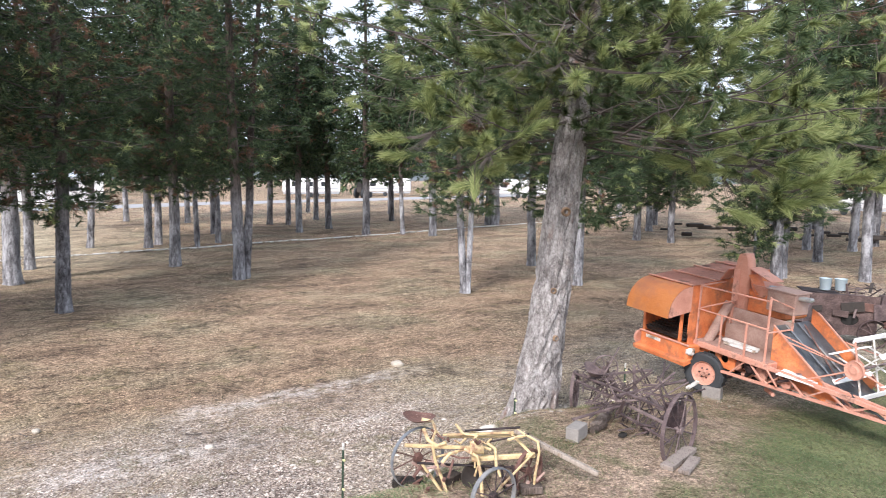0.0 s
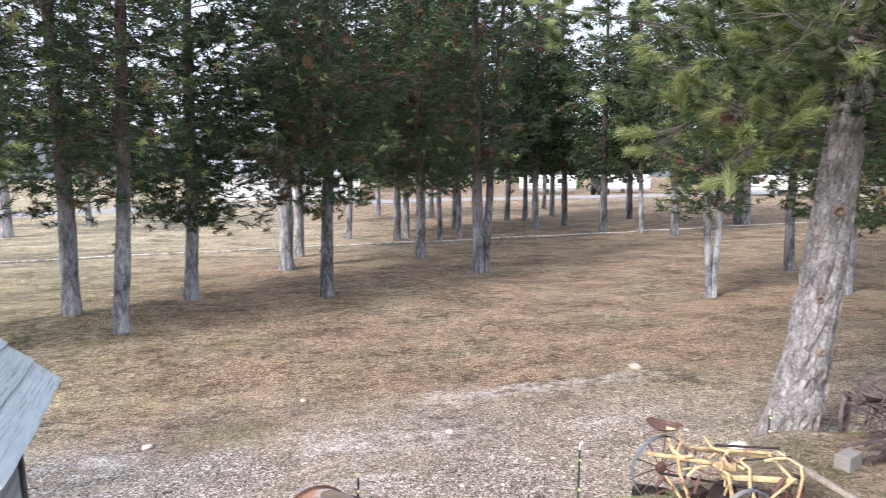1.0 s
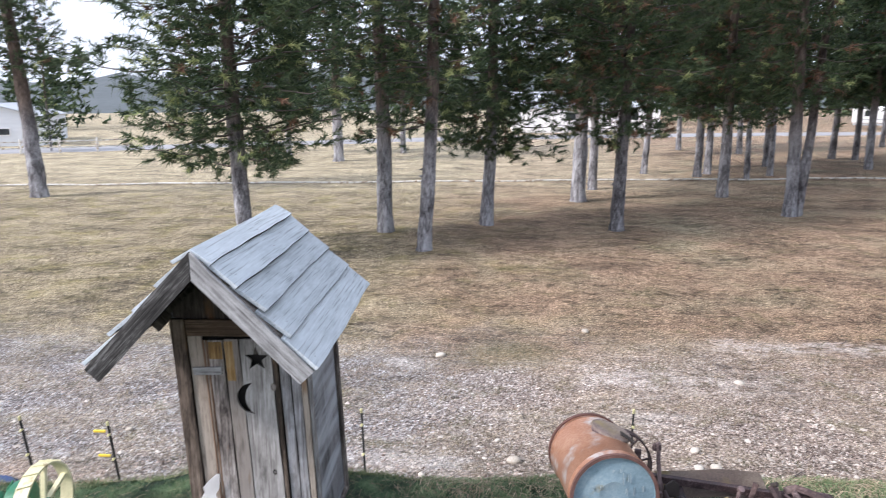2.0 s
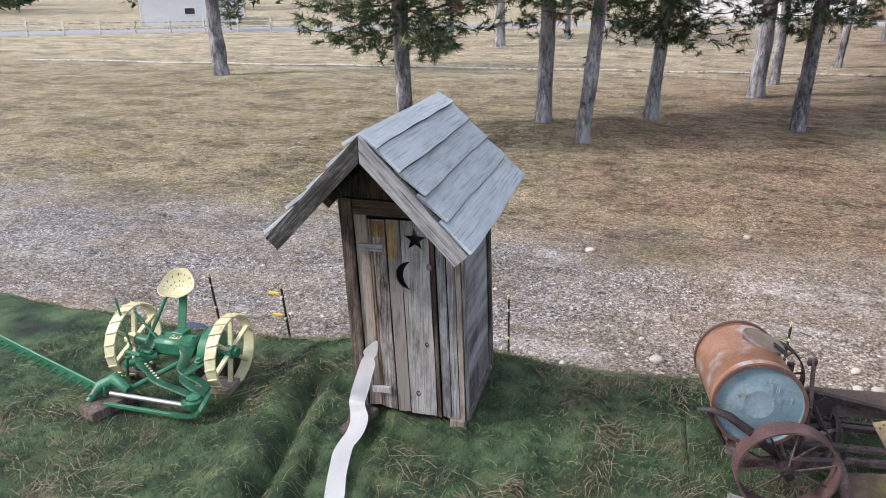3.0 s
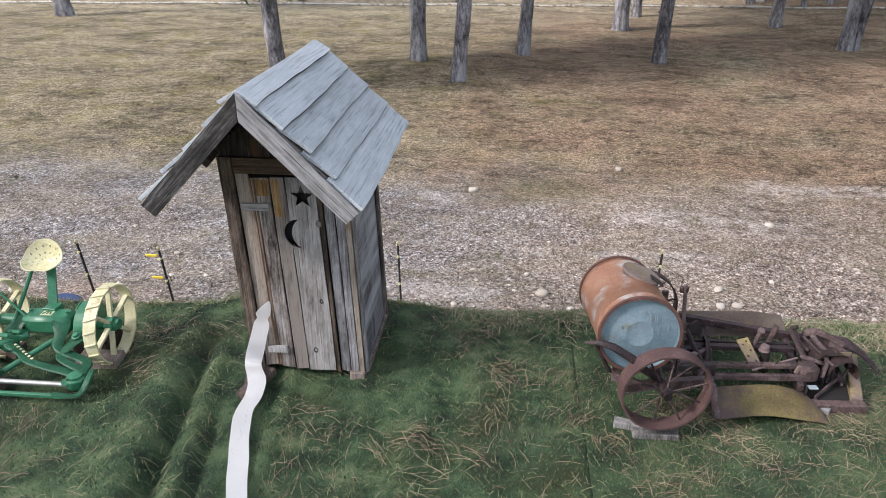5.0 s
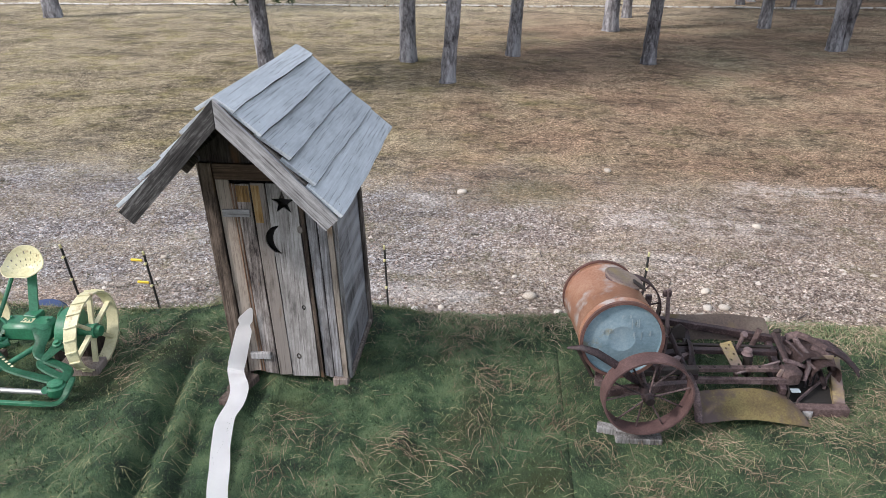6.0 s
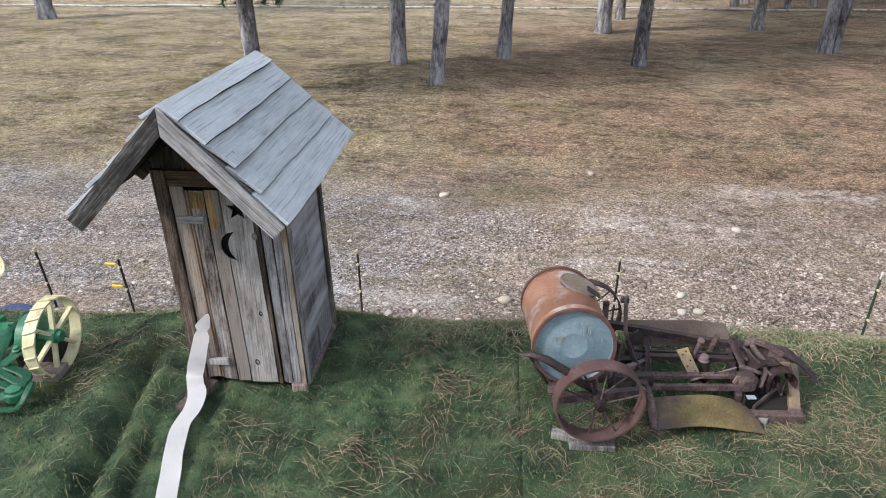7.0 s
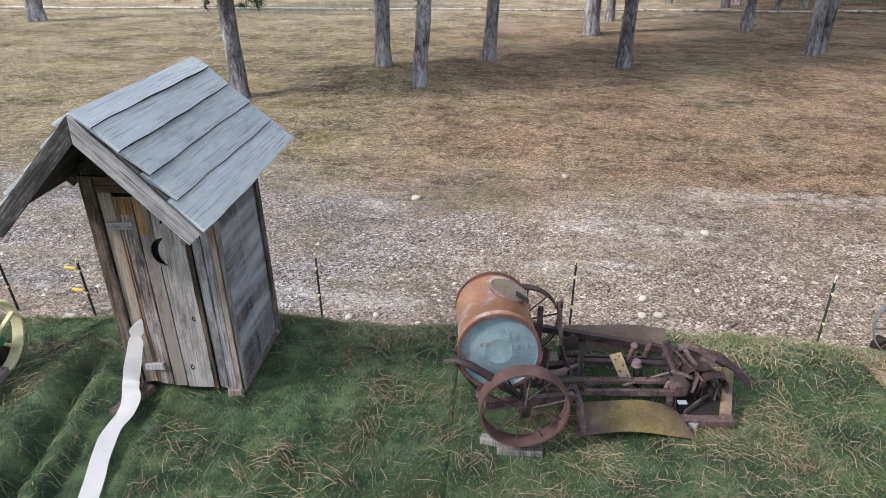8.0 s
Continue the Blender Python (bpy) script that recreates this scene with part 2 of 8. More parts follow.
def plank_material(name, dark, mid, light, rust=None, rough=0.85, along=2, streaks=None, spread=(0.36, 0.49, 0.63), per_board=0.28, checks=1.0):
    """Weathered boards: long grain, checks and knots along z, each board its own tone."""
    m, t, b = nodes_of(name)
    info = t.nodes.new("ShaderNodeObjectInfo")
    c = t.nodes.new("ShaderNodeTexCoord")
    shift = t.nodes.new("ShaderNodeVectorMath")
    shift.operation = "MULTIPLY_ADD"
    shift.inputs[1].default_value = (1, 1, 1)
    t.links.new(c.outputs["Object"], shift.inputs[0])
    comb = t.nodes.new("ShaderNodeCombineXYZ")
    for i in range(3):
        t.links.new(math_node(t, "MULTIPLY", info.outputs["Random"], 17.0 + 9 * i), comb.inputs[i])
    t.links.new(comb.outputs[0], shift.inputs[2])
    mp = t.nodes.new("ShaderNodeMapping")
    mp.inputs["Scale"].default_value = tuple(1.1 if i == along else 24.0 for i in range(3))
    t.links.new(shift.outputs[0], mp.inputs[0])
    grain = tex(t, mp.outputs[0], 2.6, 7.0, 0.7)
    grain.inputs["Distortion"].default_value = 0.7
    mp2 = t.nodes.new("ShaderNodeMapping")
    mp2.inputs["Scale"].default_value = tuple(0.7 if i == along else 2.2 for i in range(3))
    t.links.new(shift.outputs[0], mp2.inputs[0])
    blotch = tex(t, mp2.outputs[0], 3.2, 8.0, 0.75)
    v = math_node(t, "ADD", mix(t, 0.58, grain.outputs[0], blotch.outputs[0]), math_node(t, "MULTIPLY", math_node(t, "SUBTRACT", info.outputs["Random"], 0.5), per_board))
    colour = ramp(t, v, [(spread[0], dark), (spread[1], mid), (spread[2], light)])
    mp4 = t.nodes.new("ShaderNodeMapping")
    mp4.inputs["Scale"].default_value = tuple(1.0 if i == along else 34.0 for i in range(3))
    t.links.new(shift.outputs[0], mp4.inputs[0])
    check = tex(t, mp4.outputs[0], 2.2, 3.0, 0.55)
    colour = mix(t, checks, colour, ramp(t, check.outputs[0], [(0.34, (0.5, 0.48, 0.47)), (0.43, (1, 1, 1)), (0.62, (1.1, 1.1, 1.1))]), "MULTIPLY")
    if rust:
        s = tex(t, mp2.outputs[0], 3.1, 4.0)
        colour = mix(t, ramp(t, s.outputs[0], [(0.60, (0, 0, 0)), (0.72, (0.7, 0.7, 0.7))]), colour, rust)
    if streaks:
        # old wash of paint left in slanting bands
        mp3 = t.nodes.new("ShaderNodeMapping")
        mp3.inputs["Rotation"].default_value = (radians(38), 0, 0)
        mp3.inputs["Scale"].default_value = (0.5, 0.30, 3.0)
        t.links.new(c.outputs["Object"], mp3.inputs[0])
        w = tex(t, mp3.outputs[0], 1.7, 4.0, 0.55)
        colour = mix(t, ramp(t, w.outputs[0], [(0.44, (0, 0, 0)), (0.60, (0.85, 0.85, 0.85))]), colour, streaks)
    t.links.new(colour, b.inputs["Base Color"])
    b.inputs["Roughness"].default_value = rough
    b.inputs["Specular IOR Level"].default_value = 0.25
    bump(t, b, grain.outputs[0], 0.5, 0.004)
    return m


def bark_plates(name):
    """Thick bark: pale scaly plates parted by dark furrows, reddish where flakes have come off."""
    m, t, b = nodes_of(name)
    wob = tex(t, coords(t), 5.0, 4.0)
    base = coords(t, (1.0, 1.0, 0.42))
    warp = mix(t, 0.22, base, wob.outputs["Color"])
    cell = nd(t, "ShaderNodeTexVoronoi", Scale=15.0)
    cell.feature = "DISTANCE_TO_EDGE"
    t.links.new(warp, cell.inputs["Vector"])
    tone = nd(t, "ShaderNodeTexVoronoi", Scale=15.0)
    t.links.new(warp, tone.inputs["Vector"])
    bw = t.nodes.new("ShaderNodeRGBToBW")
    t.links.new(tone.outputs["Color"], bw.inputs[0])
    fine = tex(t, coords(t, (1, 1, 0.6)), 34.0, 6.0, 0.75)
    rough_ = tex(t, coords(t, (1, 1, 0.45)), 9.0, 8.0, 0.75)
    plate = ramp(t, mix(t, 0.10, mix(t, 0.5, rough_.outputs[0], fine.outputs[0]), bw.outputs[0]), [(0.38, (0.085, 0.073, 0.070)), (0.49, (0.285, 0.262, 0.252)), (0.62, (0.50, 0.475, 0.46))])
    red = ramp(t, tex(t, coords(t, (1, 1, 0.5)), 1.7, 4.0).outputs[0], [(0.56, (0, 0, 0)), (0.68, (0.8, 0.8, 0.8))])
    plate = mix(t, red, plate, mix(t, fine.outputs[0], (0.10, 0.05, 0.035), (0.30, 0.16, 0.11)))
    edge = ramp(t, cell.outputs["Distance"], [(0.0, (0.66, 0.66, 0.66)), (0.06, (0.88, 0.88, 0.88)), (0.18, (1, 1, 1))])
    t.links.new(mix(t, edge, (0.055, 0.042, 0.036), plate), b.inputs["Base Color"])
    b.inputs["Roughness"].default_value = 0.95
    bump(t, b, mix(t, 0.35, edge, fine.outputs[0]), 1.0, 0.05)
    return m


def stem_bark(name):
    """Pine stems: furrowed grey bark below, thin brown flaking bark from the first limbs up, darkened for crown shade.
    """
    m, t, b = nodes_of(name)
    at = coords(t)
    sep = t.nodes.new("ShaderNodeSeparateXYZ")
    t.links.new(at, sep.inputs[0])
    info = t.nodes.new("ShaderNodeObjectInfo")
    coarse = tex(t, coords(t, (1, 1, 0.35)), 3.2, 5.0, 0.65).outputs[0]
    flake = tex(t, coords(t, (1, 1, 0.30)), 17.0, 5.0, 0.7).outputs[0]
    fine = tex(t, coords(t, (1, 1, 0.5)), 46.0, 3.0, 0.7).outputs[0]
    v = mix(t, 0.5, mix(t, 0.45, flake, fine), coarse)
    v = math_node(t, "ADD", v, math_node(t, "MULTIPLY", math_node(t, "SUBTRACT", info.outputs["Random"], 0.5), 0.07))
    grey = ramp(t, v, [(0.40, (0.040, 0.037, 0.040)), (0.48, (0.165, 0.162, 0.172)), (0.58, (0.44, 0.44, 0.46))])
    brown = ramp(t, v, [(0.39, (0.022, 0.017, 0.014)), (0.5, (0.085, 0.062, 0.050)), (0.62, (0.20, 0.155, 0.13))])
    # browner bark higher up; the crown's shade is painted into its darker tone
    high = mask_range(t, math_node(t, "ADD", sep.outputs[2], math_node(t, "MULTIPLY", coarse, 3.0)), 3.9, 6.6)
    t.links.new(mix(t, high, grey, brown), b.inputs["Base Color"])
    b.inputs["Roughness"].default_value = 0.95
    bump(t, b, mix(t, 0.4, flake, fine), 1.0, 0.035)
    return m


M = {}
M["ground"] = ground_material()
M["turf"] = surface("artificial_turf", [(0.41, (0.004, 0.014, 0.006)), (0.5, (0.046, 0.106, 0.043)), (0.59, (0.175, 0.25, 0.118))], 2.4, 0.9, fine=170, relief=1.0, depth=0.03, stain=(0.045, 0.06, 0.018), stain_scale=0.8, stain_edge=(0.50, 0.66))
M["turf_light"] = surface("faded_turf", [(0.40, (0.008, 0.022, 0.008)), (0.5, (0.046, 0.088, 0.036)), (0.62, (0.135, 0.18, 0.085))], 2.4, 0.9, fine=150, relief=0.9, depth=0.02)
M["blade"] = leafy("turf_fibre", (0.006, 0.021, 0.008), (0.125, 0.205, 0.083), (0.28, 0.31, 0.15), rough=0.6, clump=2.2)
M["lawn"] = leafy("lawn_blade", (0.045, 0.085, 0.03), (0.22, 0.235, 0.105), (0.54, 0.46, 0.31), rough=0.7, clump=0.8, patchy=0.6)
M["straw"] = leafy("dry_needle", (0.11, 0.073, 0.045), (0.43, 0.335, 0.225), rough=0.7, clump=0.8)
M["dry_grass"] = leafy("dry_grass", (0.09, 0.068, 0.042), (0.42, 0.345, 0.24), rough=0.85, clump=0.5)
M["weed"] = leafy("weed_leaf", (0.035, 0.035, 0.018), (0.13, 0.115, 0.06), (0.24, 0.20, 0.12), rough=0.8, clump=0.8)
M["stone"] = surface("pale_stone", [(0.3, (0.33, 0.285, 0.23)), (0.5, (0.53, 0.48, 0.41)), (0.7, (0.72, 0.68, 0.62))], 5, 0.85, fine=40, per_piece=0.12)
M["pebble"] = leafy("pebbles", (0.12, 0.084, 0.068), (0.46, 0.375, 0.32), (0.78, 0.74, 0.69), rough=0.85, clump=3.0)
M["pale_pebble"] = leafy("pale_pebbles", (0.28, 0.24, 0.20), (0.60, 0.55, 0.49), rough=0.85, clump=3.0)
M["green_straw"] = leafy("half_dry_needle", (0.10, 0.115, 0.05), (0.36, 0.36, 0.19), rough=0.75, clump=0.9)
M["edge_green"] = leafy("pale_green_thatch", (0.09, 0.14, 0.06), (0.27, 0.33, 0.17), rough=0.75, clump=0.9)
M["pale_straw"] = leafy("pale_straw", (0.26, 0.19, 0.13), (0.58, 0.46, 0.33), rough=0.75, clump=0.9)
M["needle_litter"] = leafy("fallen_needles", (0.10, 0.062, 0.04), (0.34, 0.235, 0.155), rough=0.9, clump=0.5)
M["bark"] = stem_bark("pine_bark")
M["bark_dark"] = surface("limb_bark", [(0.3, (0.035, 0.028, 0.025)), (0.6, (0.12, 0.10, 0.09))], 4, 0.95, fine=30, relief=0.8, depth=0.02)
M["needle"] = leafy("pine_needle", (0.016, 0.034, 0.017), (0.088, 0.132, 0.058), (0.20, 0.215, 0.10), clump=0.6, through_light=0.15)
# bright tufts: their sunlit look is put into the needle colour
M["needle_light"] = leafy("sunlit_pine_needle", (0.20, 0.25, 0.095), (0.46, 0.51, 0.23), (0.62, 0.60, 0.30), clump=0.9, through_light=0.4)
M["needle_mid"] = leafy("old_pine_needle", (0.045, 0.080, 0.038), (0.165, 0.215, 0.095), (0.32, 0.31, 0.16), clump=0.9, through_light=0.35)
M["scar"] = surface("resin_scar", [(0.3, (0.13, 0.075, 0.045)), (0.6, (0.30, 0.20, 0.125)), (0.75, (0.46, 0.38, 0.30))], 20, 0.8, fine=60)
M["old_bark"] = bark_plates("plated_bark")
M["needle_rust"] = leafy("dead_pine_needle", (0.085, 0.045, 0.028), (0.21, 0.12, 0.07), clump=1.0)
M["grey_wood"] = plank_material("weathered_board", (0.026, 0.021, 0.020), (0.18, 0.157, 0.143), (0.46, 0.425, 0.40), rust=(0.19, 0.105, 0.05), spread=(0.37, 0.485, 0.61), per_board=0.33)
M["pale_board"] = plank_material("pale_weathered_board", (0.075, 0.070, 0.066), (0.265, 0.252, 0.240), (0.50, 0.485, 0.47), spread=(0.34, 0.49, 0.66), checks=1.0, per_board=0.1)
M["dark_board"] = plank_material("dark_weathered_shade_board", (0.018, 0.015, 0.013), (0.075, 0.063, 0.055), (0.22, 0.195, 0.175), rust=(0.14, 0.075, 0.035))
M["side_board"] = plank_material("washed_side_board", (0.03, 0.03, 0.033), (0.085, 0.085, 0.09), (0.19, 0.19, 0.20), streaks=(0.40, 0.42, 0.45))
M["red_edge"] = plank_material("reddish_board_edge", (0.05, 0.03, 0.02), (0.14, 0.08, 0.05), (0.24, 0.15, 0.10))
M["brown_board"] = plank_material("brown_weathered_board", (0.035, 0.026, 0.02), (0.145, 0.112, 0.088), (0.32, 0.275, 0.23), rust=(0.19, 0.115, 0.06))
# dark streaked board; lap shadow lines and left gable shade are painted with it
M["fascia_dark"] = plank_material("dark_shade_roof_board", (0.012, 0.011, 0.011), (0.042, 0.040, 0.038), (0.22, 0.215, 0.21), along=0, per_board=0.0, spread=(0.38, 0.50, 0.66))
M["orange_brown"] = plank_material("brown_header_board", (0.075, 0.05, 0.035), (0.17, 0.12, 0.085), (0.29, 0.225, 0.17), along=0)
M["roof_wood"] = plank_material("silvered_roof_board", (0.26, 0.285, 0.30), (0.44, 0.479, 0.50), (0.59, 0.636, 0.66), along=1, spread=(0.26, 0.49, 0.72), per_board=0.16, checks=0.65)
M["blue_board"] = plank_material("blue_grey_weathered_board", (0.04, 0.036, 0.036), (0.185, 0.18, 0.182), (0.39, 0.39, 0.405), rust=(0.19, 0.115, 0.06), spread=(0.36, 0.49, 0.62))
M["trim_wood"] = plank_material("grey_fascia_board", (0.10, 0.095, 0.09), (0.26, 0.255, 0.25), (0.43, 0.425, 0.42))
M["orange_wood"] = plank_material("amber_board", (0.09, 0.06, 0.035), (0.25, 0.15, 0.055), (0.36, 0.27, 0.15), spread=(0.38, 0.5, 0.62))
M["block_wood"] = plank_material("block_timber", (0.045, 0.034, 0.028), (0.125, 0.096, 0.08), (0.25, 0.21, 0.185))
M["fascia"] = plank_material("grey_gable_board", (0.055, 0.052, 0.05), (0.20, 0.197, 0.196), (0.40, 0.40, 0.40), along=0)
M["white_paint"] = surface("white_paint", [(0.3, (0.70, 0.70, 0.69)), (0.7, (0.86, 0.86, 0.85))], 3, 0.6, fine=50, relief=0.1)
M["dirty_white"] = surface("worn_white_paint", [(0.3, (0.42, 0.40, 0.37)), (0.6, (0.74, 0.73, 0.70))], 5, 0.7, fine=50, relief=0.2, stain=(0.25, 0.18, 0.12), stain_scale=4)
M["paper"] = surface("white_sheet", [(0.3, (0.90, 0.90, 0.90)), (0.7, (0.95, 0.95, 0.95))], 2, 0.55, fine=30, relief=0.05)
M["rust"] = surface("rusted_iron", [(0.34, (0.012, 0.008, 0.009)), (0.5, (0.055, 0.034, 0.035)), (0.66, (0.18, 0.13, 0.125))], 9, 0.6, metal=0.15, fine=70, relief=0.5, per_piece=0.13)
M["grey_rust"] = surface("weathered_grey_rust", [(0.32, (0.035, 0.023, 0.024)), (0.5, (0.105, 0.074, 0.074)), (0.68, (0.23, 0.175, 0.165))], 7, 0.85, metal=0.1, fine=70, relief=0.4, per_piece=0.12)
M["red_rust"] = surface("red_rust", [(0.28, (0.055, 0.026, 0.022)), (0.5, (0.13, 0.065, 0.052)), (0.72, (0.25, 0.145, 0.115))], 6, 0.8, metal=0.1, fine=70, relief=0.4, per_piece=0.05)
M["wheel_rust"] = surface("purple_brown_rust", [(0.28, (0.040, 0.022, 0.022)), (0.5, (0.10, 0.056, 0.052)), (0.72, (0.19, 0.115, 0.105))], 6, 0.75, metal=0.1, fine=70, relief=0.4)
M["brown_rust"] = surface("brown_rust_sheet", [(0.34, (0.022, 0.014, 0.014)), (0.5, (0.085, 0.054, 0.050)), (0.66, (0.21, 0.15, 0.135))], 3, 0.8, metal=0.1, fine=40, relief=0.3)
M["steel_blue"] = surface("pale_blue_metal", [(0.3, (0.30, 0.37, 0.41)), (0.7, (0.46, 0.53, 0.56))], 4, 0.5, metal=0.2, fine=40)
M["dark_iron"] = surface("dark_iron", [(0.3, (0.018, 0.015, 0.014)), (0.7, (0.075, 0.06, 0.052))], 7, 0.7, metal=0.3, fine=60)
M["green_paint"] = surface("green_machine_paint", [(0.34, (0.016, 0.105, 0.050)), (0.55, (0.036, 0.19, 0.098)), (0.70, (0.10, 0.28, 0.17))], 5, 0.45, fine=50, relief=0.1, stain=(0.03, 0.05, 0.03), stain_scale=7, stain_edge=(0.6, 0.7))
M["cream_paint"] = surface("cream_paint", [(0.3, (0.46, 0.43, 0.24)), (0.6, (0.72, 0.68, 0.44)), (0.75, (0.80, 0.77, 0.58))], 5, 0.5, fine=50, relief=0.15, stain=(0.30, 0.20, 0.10), stain_scale=6, stain_edge=(0.6, 0.72))
M["yellow_paint"] = surface("faded_yellow_paint", [(0.3, (0.30, 0.21, 0.11)), (0.5, (0.56, 0.425, 0.225)), (0.7, (0.70, 0.575, 0.35))], 6, 0.65, fine=60, relief=0.3, stain=(0.30, 0.17, 0.105), stain_scale=9, stain_edge=(0.50, 0.64))
M["yellow_rust"] = surface("yellow_over_rust", [(0.32, (0.14, 0.10, 0.055)), (0.5, (0.26, 0.20, 0.09)), (0.66, (0.40, 0.33, 0.14))], 3.5, 0.75, fine=60, relief=0.4, stain=(0.17, 0.125, 0.115), stain_scale=2.4, stain_edge=(0.46, 0.58))
M["purple_board"] = surface("purple_brown_board", [(0.32, (0.085, 0.063, 0.058)), (0.5, (0.18, 0.138, 0.115)), (0.66, (0.29, 0.24, 0.19))], 3.5, 0.8, fine=60, relief=0.4, stain=(0.20, 0.155, 0.08), stain_scale=2.4, stain_edge=(0.55, 0.68))
M["orange_paint"] = surface("orange_machine_paint", [(0.3, (0.42, 0.10, 0.035)), (0.5, (0.66, 0.20, 0.07)), (0.72, (0.78, 0.32, 0.15))], 3, 0.55, fine=50, relief=0.15, stain=(0.34, 0.13, 0.07), stain_scale=2.5, stain_edge=(0.5, 0.64))
M["orange_faded"] = surface("faded_orange_paint", [(0.3, (0.38, 0.15, 0.10)), (0.5, (0.56, 0.27, 0.195)), (0.72, (0.68, 0.43, 0.35))], 3, 0.75, fine=60, relief=0.2, stain=(0.20, 0.10, 0.07), stain_scale=3, stain_edge=(0.55, 0.66))
M["hood_paint"] = surface("bright_orange_paint", [(0.3, (0.66, 0.23, 0.06)), (0.5, (0.80, 0.33, 0.11)), (0.72, (0.86, 0.44, 0.19))], 1.5, 0.45, fine=40, relief=0.08, stain=(0.62, 0.26, 0.14), stain_scale=1.6, stain_edge=(0.5, 0.7))
M["pink_rust"] = surface("weathered_sheet_metal", [(0.3, (0.20, 0.11, 0.085)), (0.5, (0.34, 0.22, 0.18)), (0.72, (0.47, 0.36, 0.31))], 3, 0.8, fine=50, relief=0.2)
M["grey_metal"] = surface("dull_galvanised_sheet", [(0.3, (0.09, 0.10, 0.115)), (0.6, (0.20, 0.215, 0.235))], 4, 0.5, metal=0.3, fine=40, relief=0.1, stain=(0.28, 0.27, 0.26), stain_scale=3)
M["steel"] = surface("bare_steel", [(0.3, (0.30, 0.30, 0.29)), (0.7, (0.58, 0.57, 0.55))], 6, 0.4, metal=0.8, fine=60, relief=0.1)
M["rubber"] = surface("tyre_rubber", [(0.3, (0.018, 0.02, 0.023)), (0.7, (0.055, 0.06, 0.066))], 6, 0.8, fine=60)
# pale blotches: paint remains, and streaks of sky gloss put into the colour
M["tank"] = surface("rusty_tank_sheet", [(0.28, (0.13, 0.058, 0.032)), (0.5, (0.27, 0.13, 0.078)), (0.72, (0.42, 0.27, 0.19))], 3.2, 0.38, metal=0.15, fine=60, relief=0.12, stain=(0.40, 0.40, 0.39), stain_scale=2.6, stain_edge=(0.55, 0.68))
M["tank_end"] = surface("blue_grey_tank_end", [(0.3, (0.10, 0.165, 0.20)), (0.5, (0.175, 0.255, 0.295)), (0.72, (0.29, 0.36, 0.385))], 4, 0.55, metal=0.1, fine=50, relief=0.1, stain=(0.20, 0.19, 0.13), stain_scale=3.5, stain_edge=(0.6, 0.7))
M["faded_letter"] = surface("faded_lettering", [(0.3, (0.22, 0.28, 0.31)), (0.7, (0.30, 0.36, 0.38))], 9, 0.6, fine=60, relief=0.05)
M["concrete"] = surface("concrete_block", [(0.3, (0.17, 0.155, 0.14)), (0.7, (0.31, 0.285, 0.265))], 6, 0.95, fine=50, relief=0.5)
M["post_black"] = surface("black_post", [(0.3, (0.012, 0.014, 0.013)), (0.7, (0.035, 0.038, 0.036))], 8, 0.6)
M["post_green"] = surface("green_post", [(0.3, (0.012, 0.035, 0.02)), (0.7, (0.03, 0.06, 0.035))], 8, 0.6)
M["insulator"] = surface("pale_yellow_plastic", [(0.3, (0.55, 0.52, 0.22)), (0.7, (0.75, 0.72, 0.42))], 8, 0.5)
M["yellow_tape"] = surface("yellow_plastic", [(0.3, (0.62, 0.46, 0.02)), (0.7, (0.80, 0.62, 0.05))], 8, 0.5)
M["blue"] = surface("blue_sheet", [(0.3, (0.012, 0.03, 0.09)), (0.7, (0.03, 0.06, 0.16))], 5, 0.6)
M["siding"] = surface("white_siding", [(0.3, (0.62, 0.64, 0.67)), (0.7, (0.78, 0.80, 0.82))], 0.6, 0.6, fine=8, stretch=(1, 1, 6), relief=0.2)
M["roof_tin"] = surface("grey_roof", [(0.3, (0.33, 0.35, 0.38)), (0.7, (0.50, 0.52, 0.55))], 0.5, 0.5, fine=6)
M["asphalt"] = surface("pale_road", [(0.3, (0.22, 0.22, 0.225)), (0.7, (0.36, 0.36, 0.37))], 0.8, 0.9, fine=12)
# near-black: shade of interiors put into the colour; also a cab and a block
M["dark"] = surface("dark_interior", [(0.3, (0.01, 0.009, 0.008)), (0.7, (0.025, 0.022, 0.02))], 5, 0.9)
M["glass"] = surface("window_glass", [(0.3, (0.02, 0.025, 0.03)), (0.7, (0.05, 0.055, 0.06))], 2, 0.12)
M["hill"] = surface("far_wooded_hill", [(0.3, (0.055, 0.07, 0.075)), (0.7, (0.12, 0.135, 0.14))], 0.02, 1.0, fine=0.3)


# ---- shape helpers ----
def link_mesh(name, verts, faces, mats, parent=None, label="", idx=None, smooth=False):
    me = bpy.data.meshes.new(name)
    me.from_pydata([tuple(v) for v in verts], [], faces)
    for m in (mats if isinstance(mats, (list, tuple)) else [mats]):
        me.materials.append(m)
    if idx is not None:
        me.polygons.foreach_set("material_index", np.asarray(idx, dtype=np.int32))
    if smooth:
        me.polygons.foreach_set("use_smooth", np.ones(len(me.polygons), dtype=bool))
    me.update()
    ob = new(name, me)
    if parent is not None:
        ob.parent = parent
    if label:
        ob["label"] = label
    return ob


def part(name, bm, material, parent, label="", smooth=False):
    me = bpy.data.meshes.new(name)
    bm.normal_update()
    bm.to_mesh(me)
    bm.free()
    me.materials.append(material)
    if smooth:
        me.polygons.foreach_set("use_smooth", np.ones(len(me.polygons), dtype=bool))
        me.set_sharp_from_angle(angle=radians(40))
    ob = new(name, me)
    ob.parent = parent
    if label:
        ob["label"] = label
    return ob


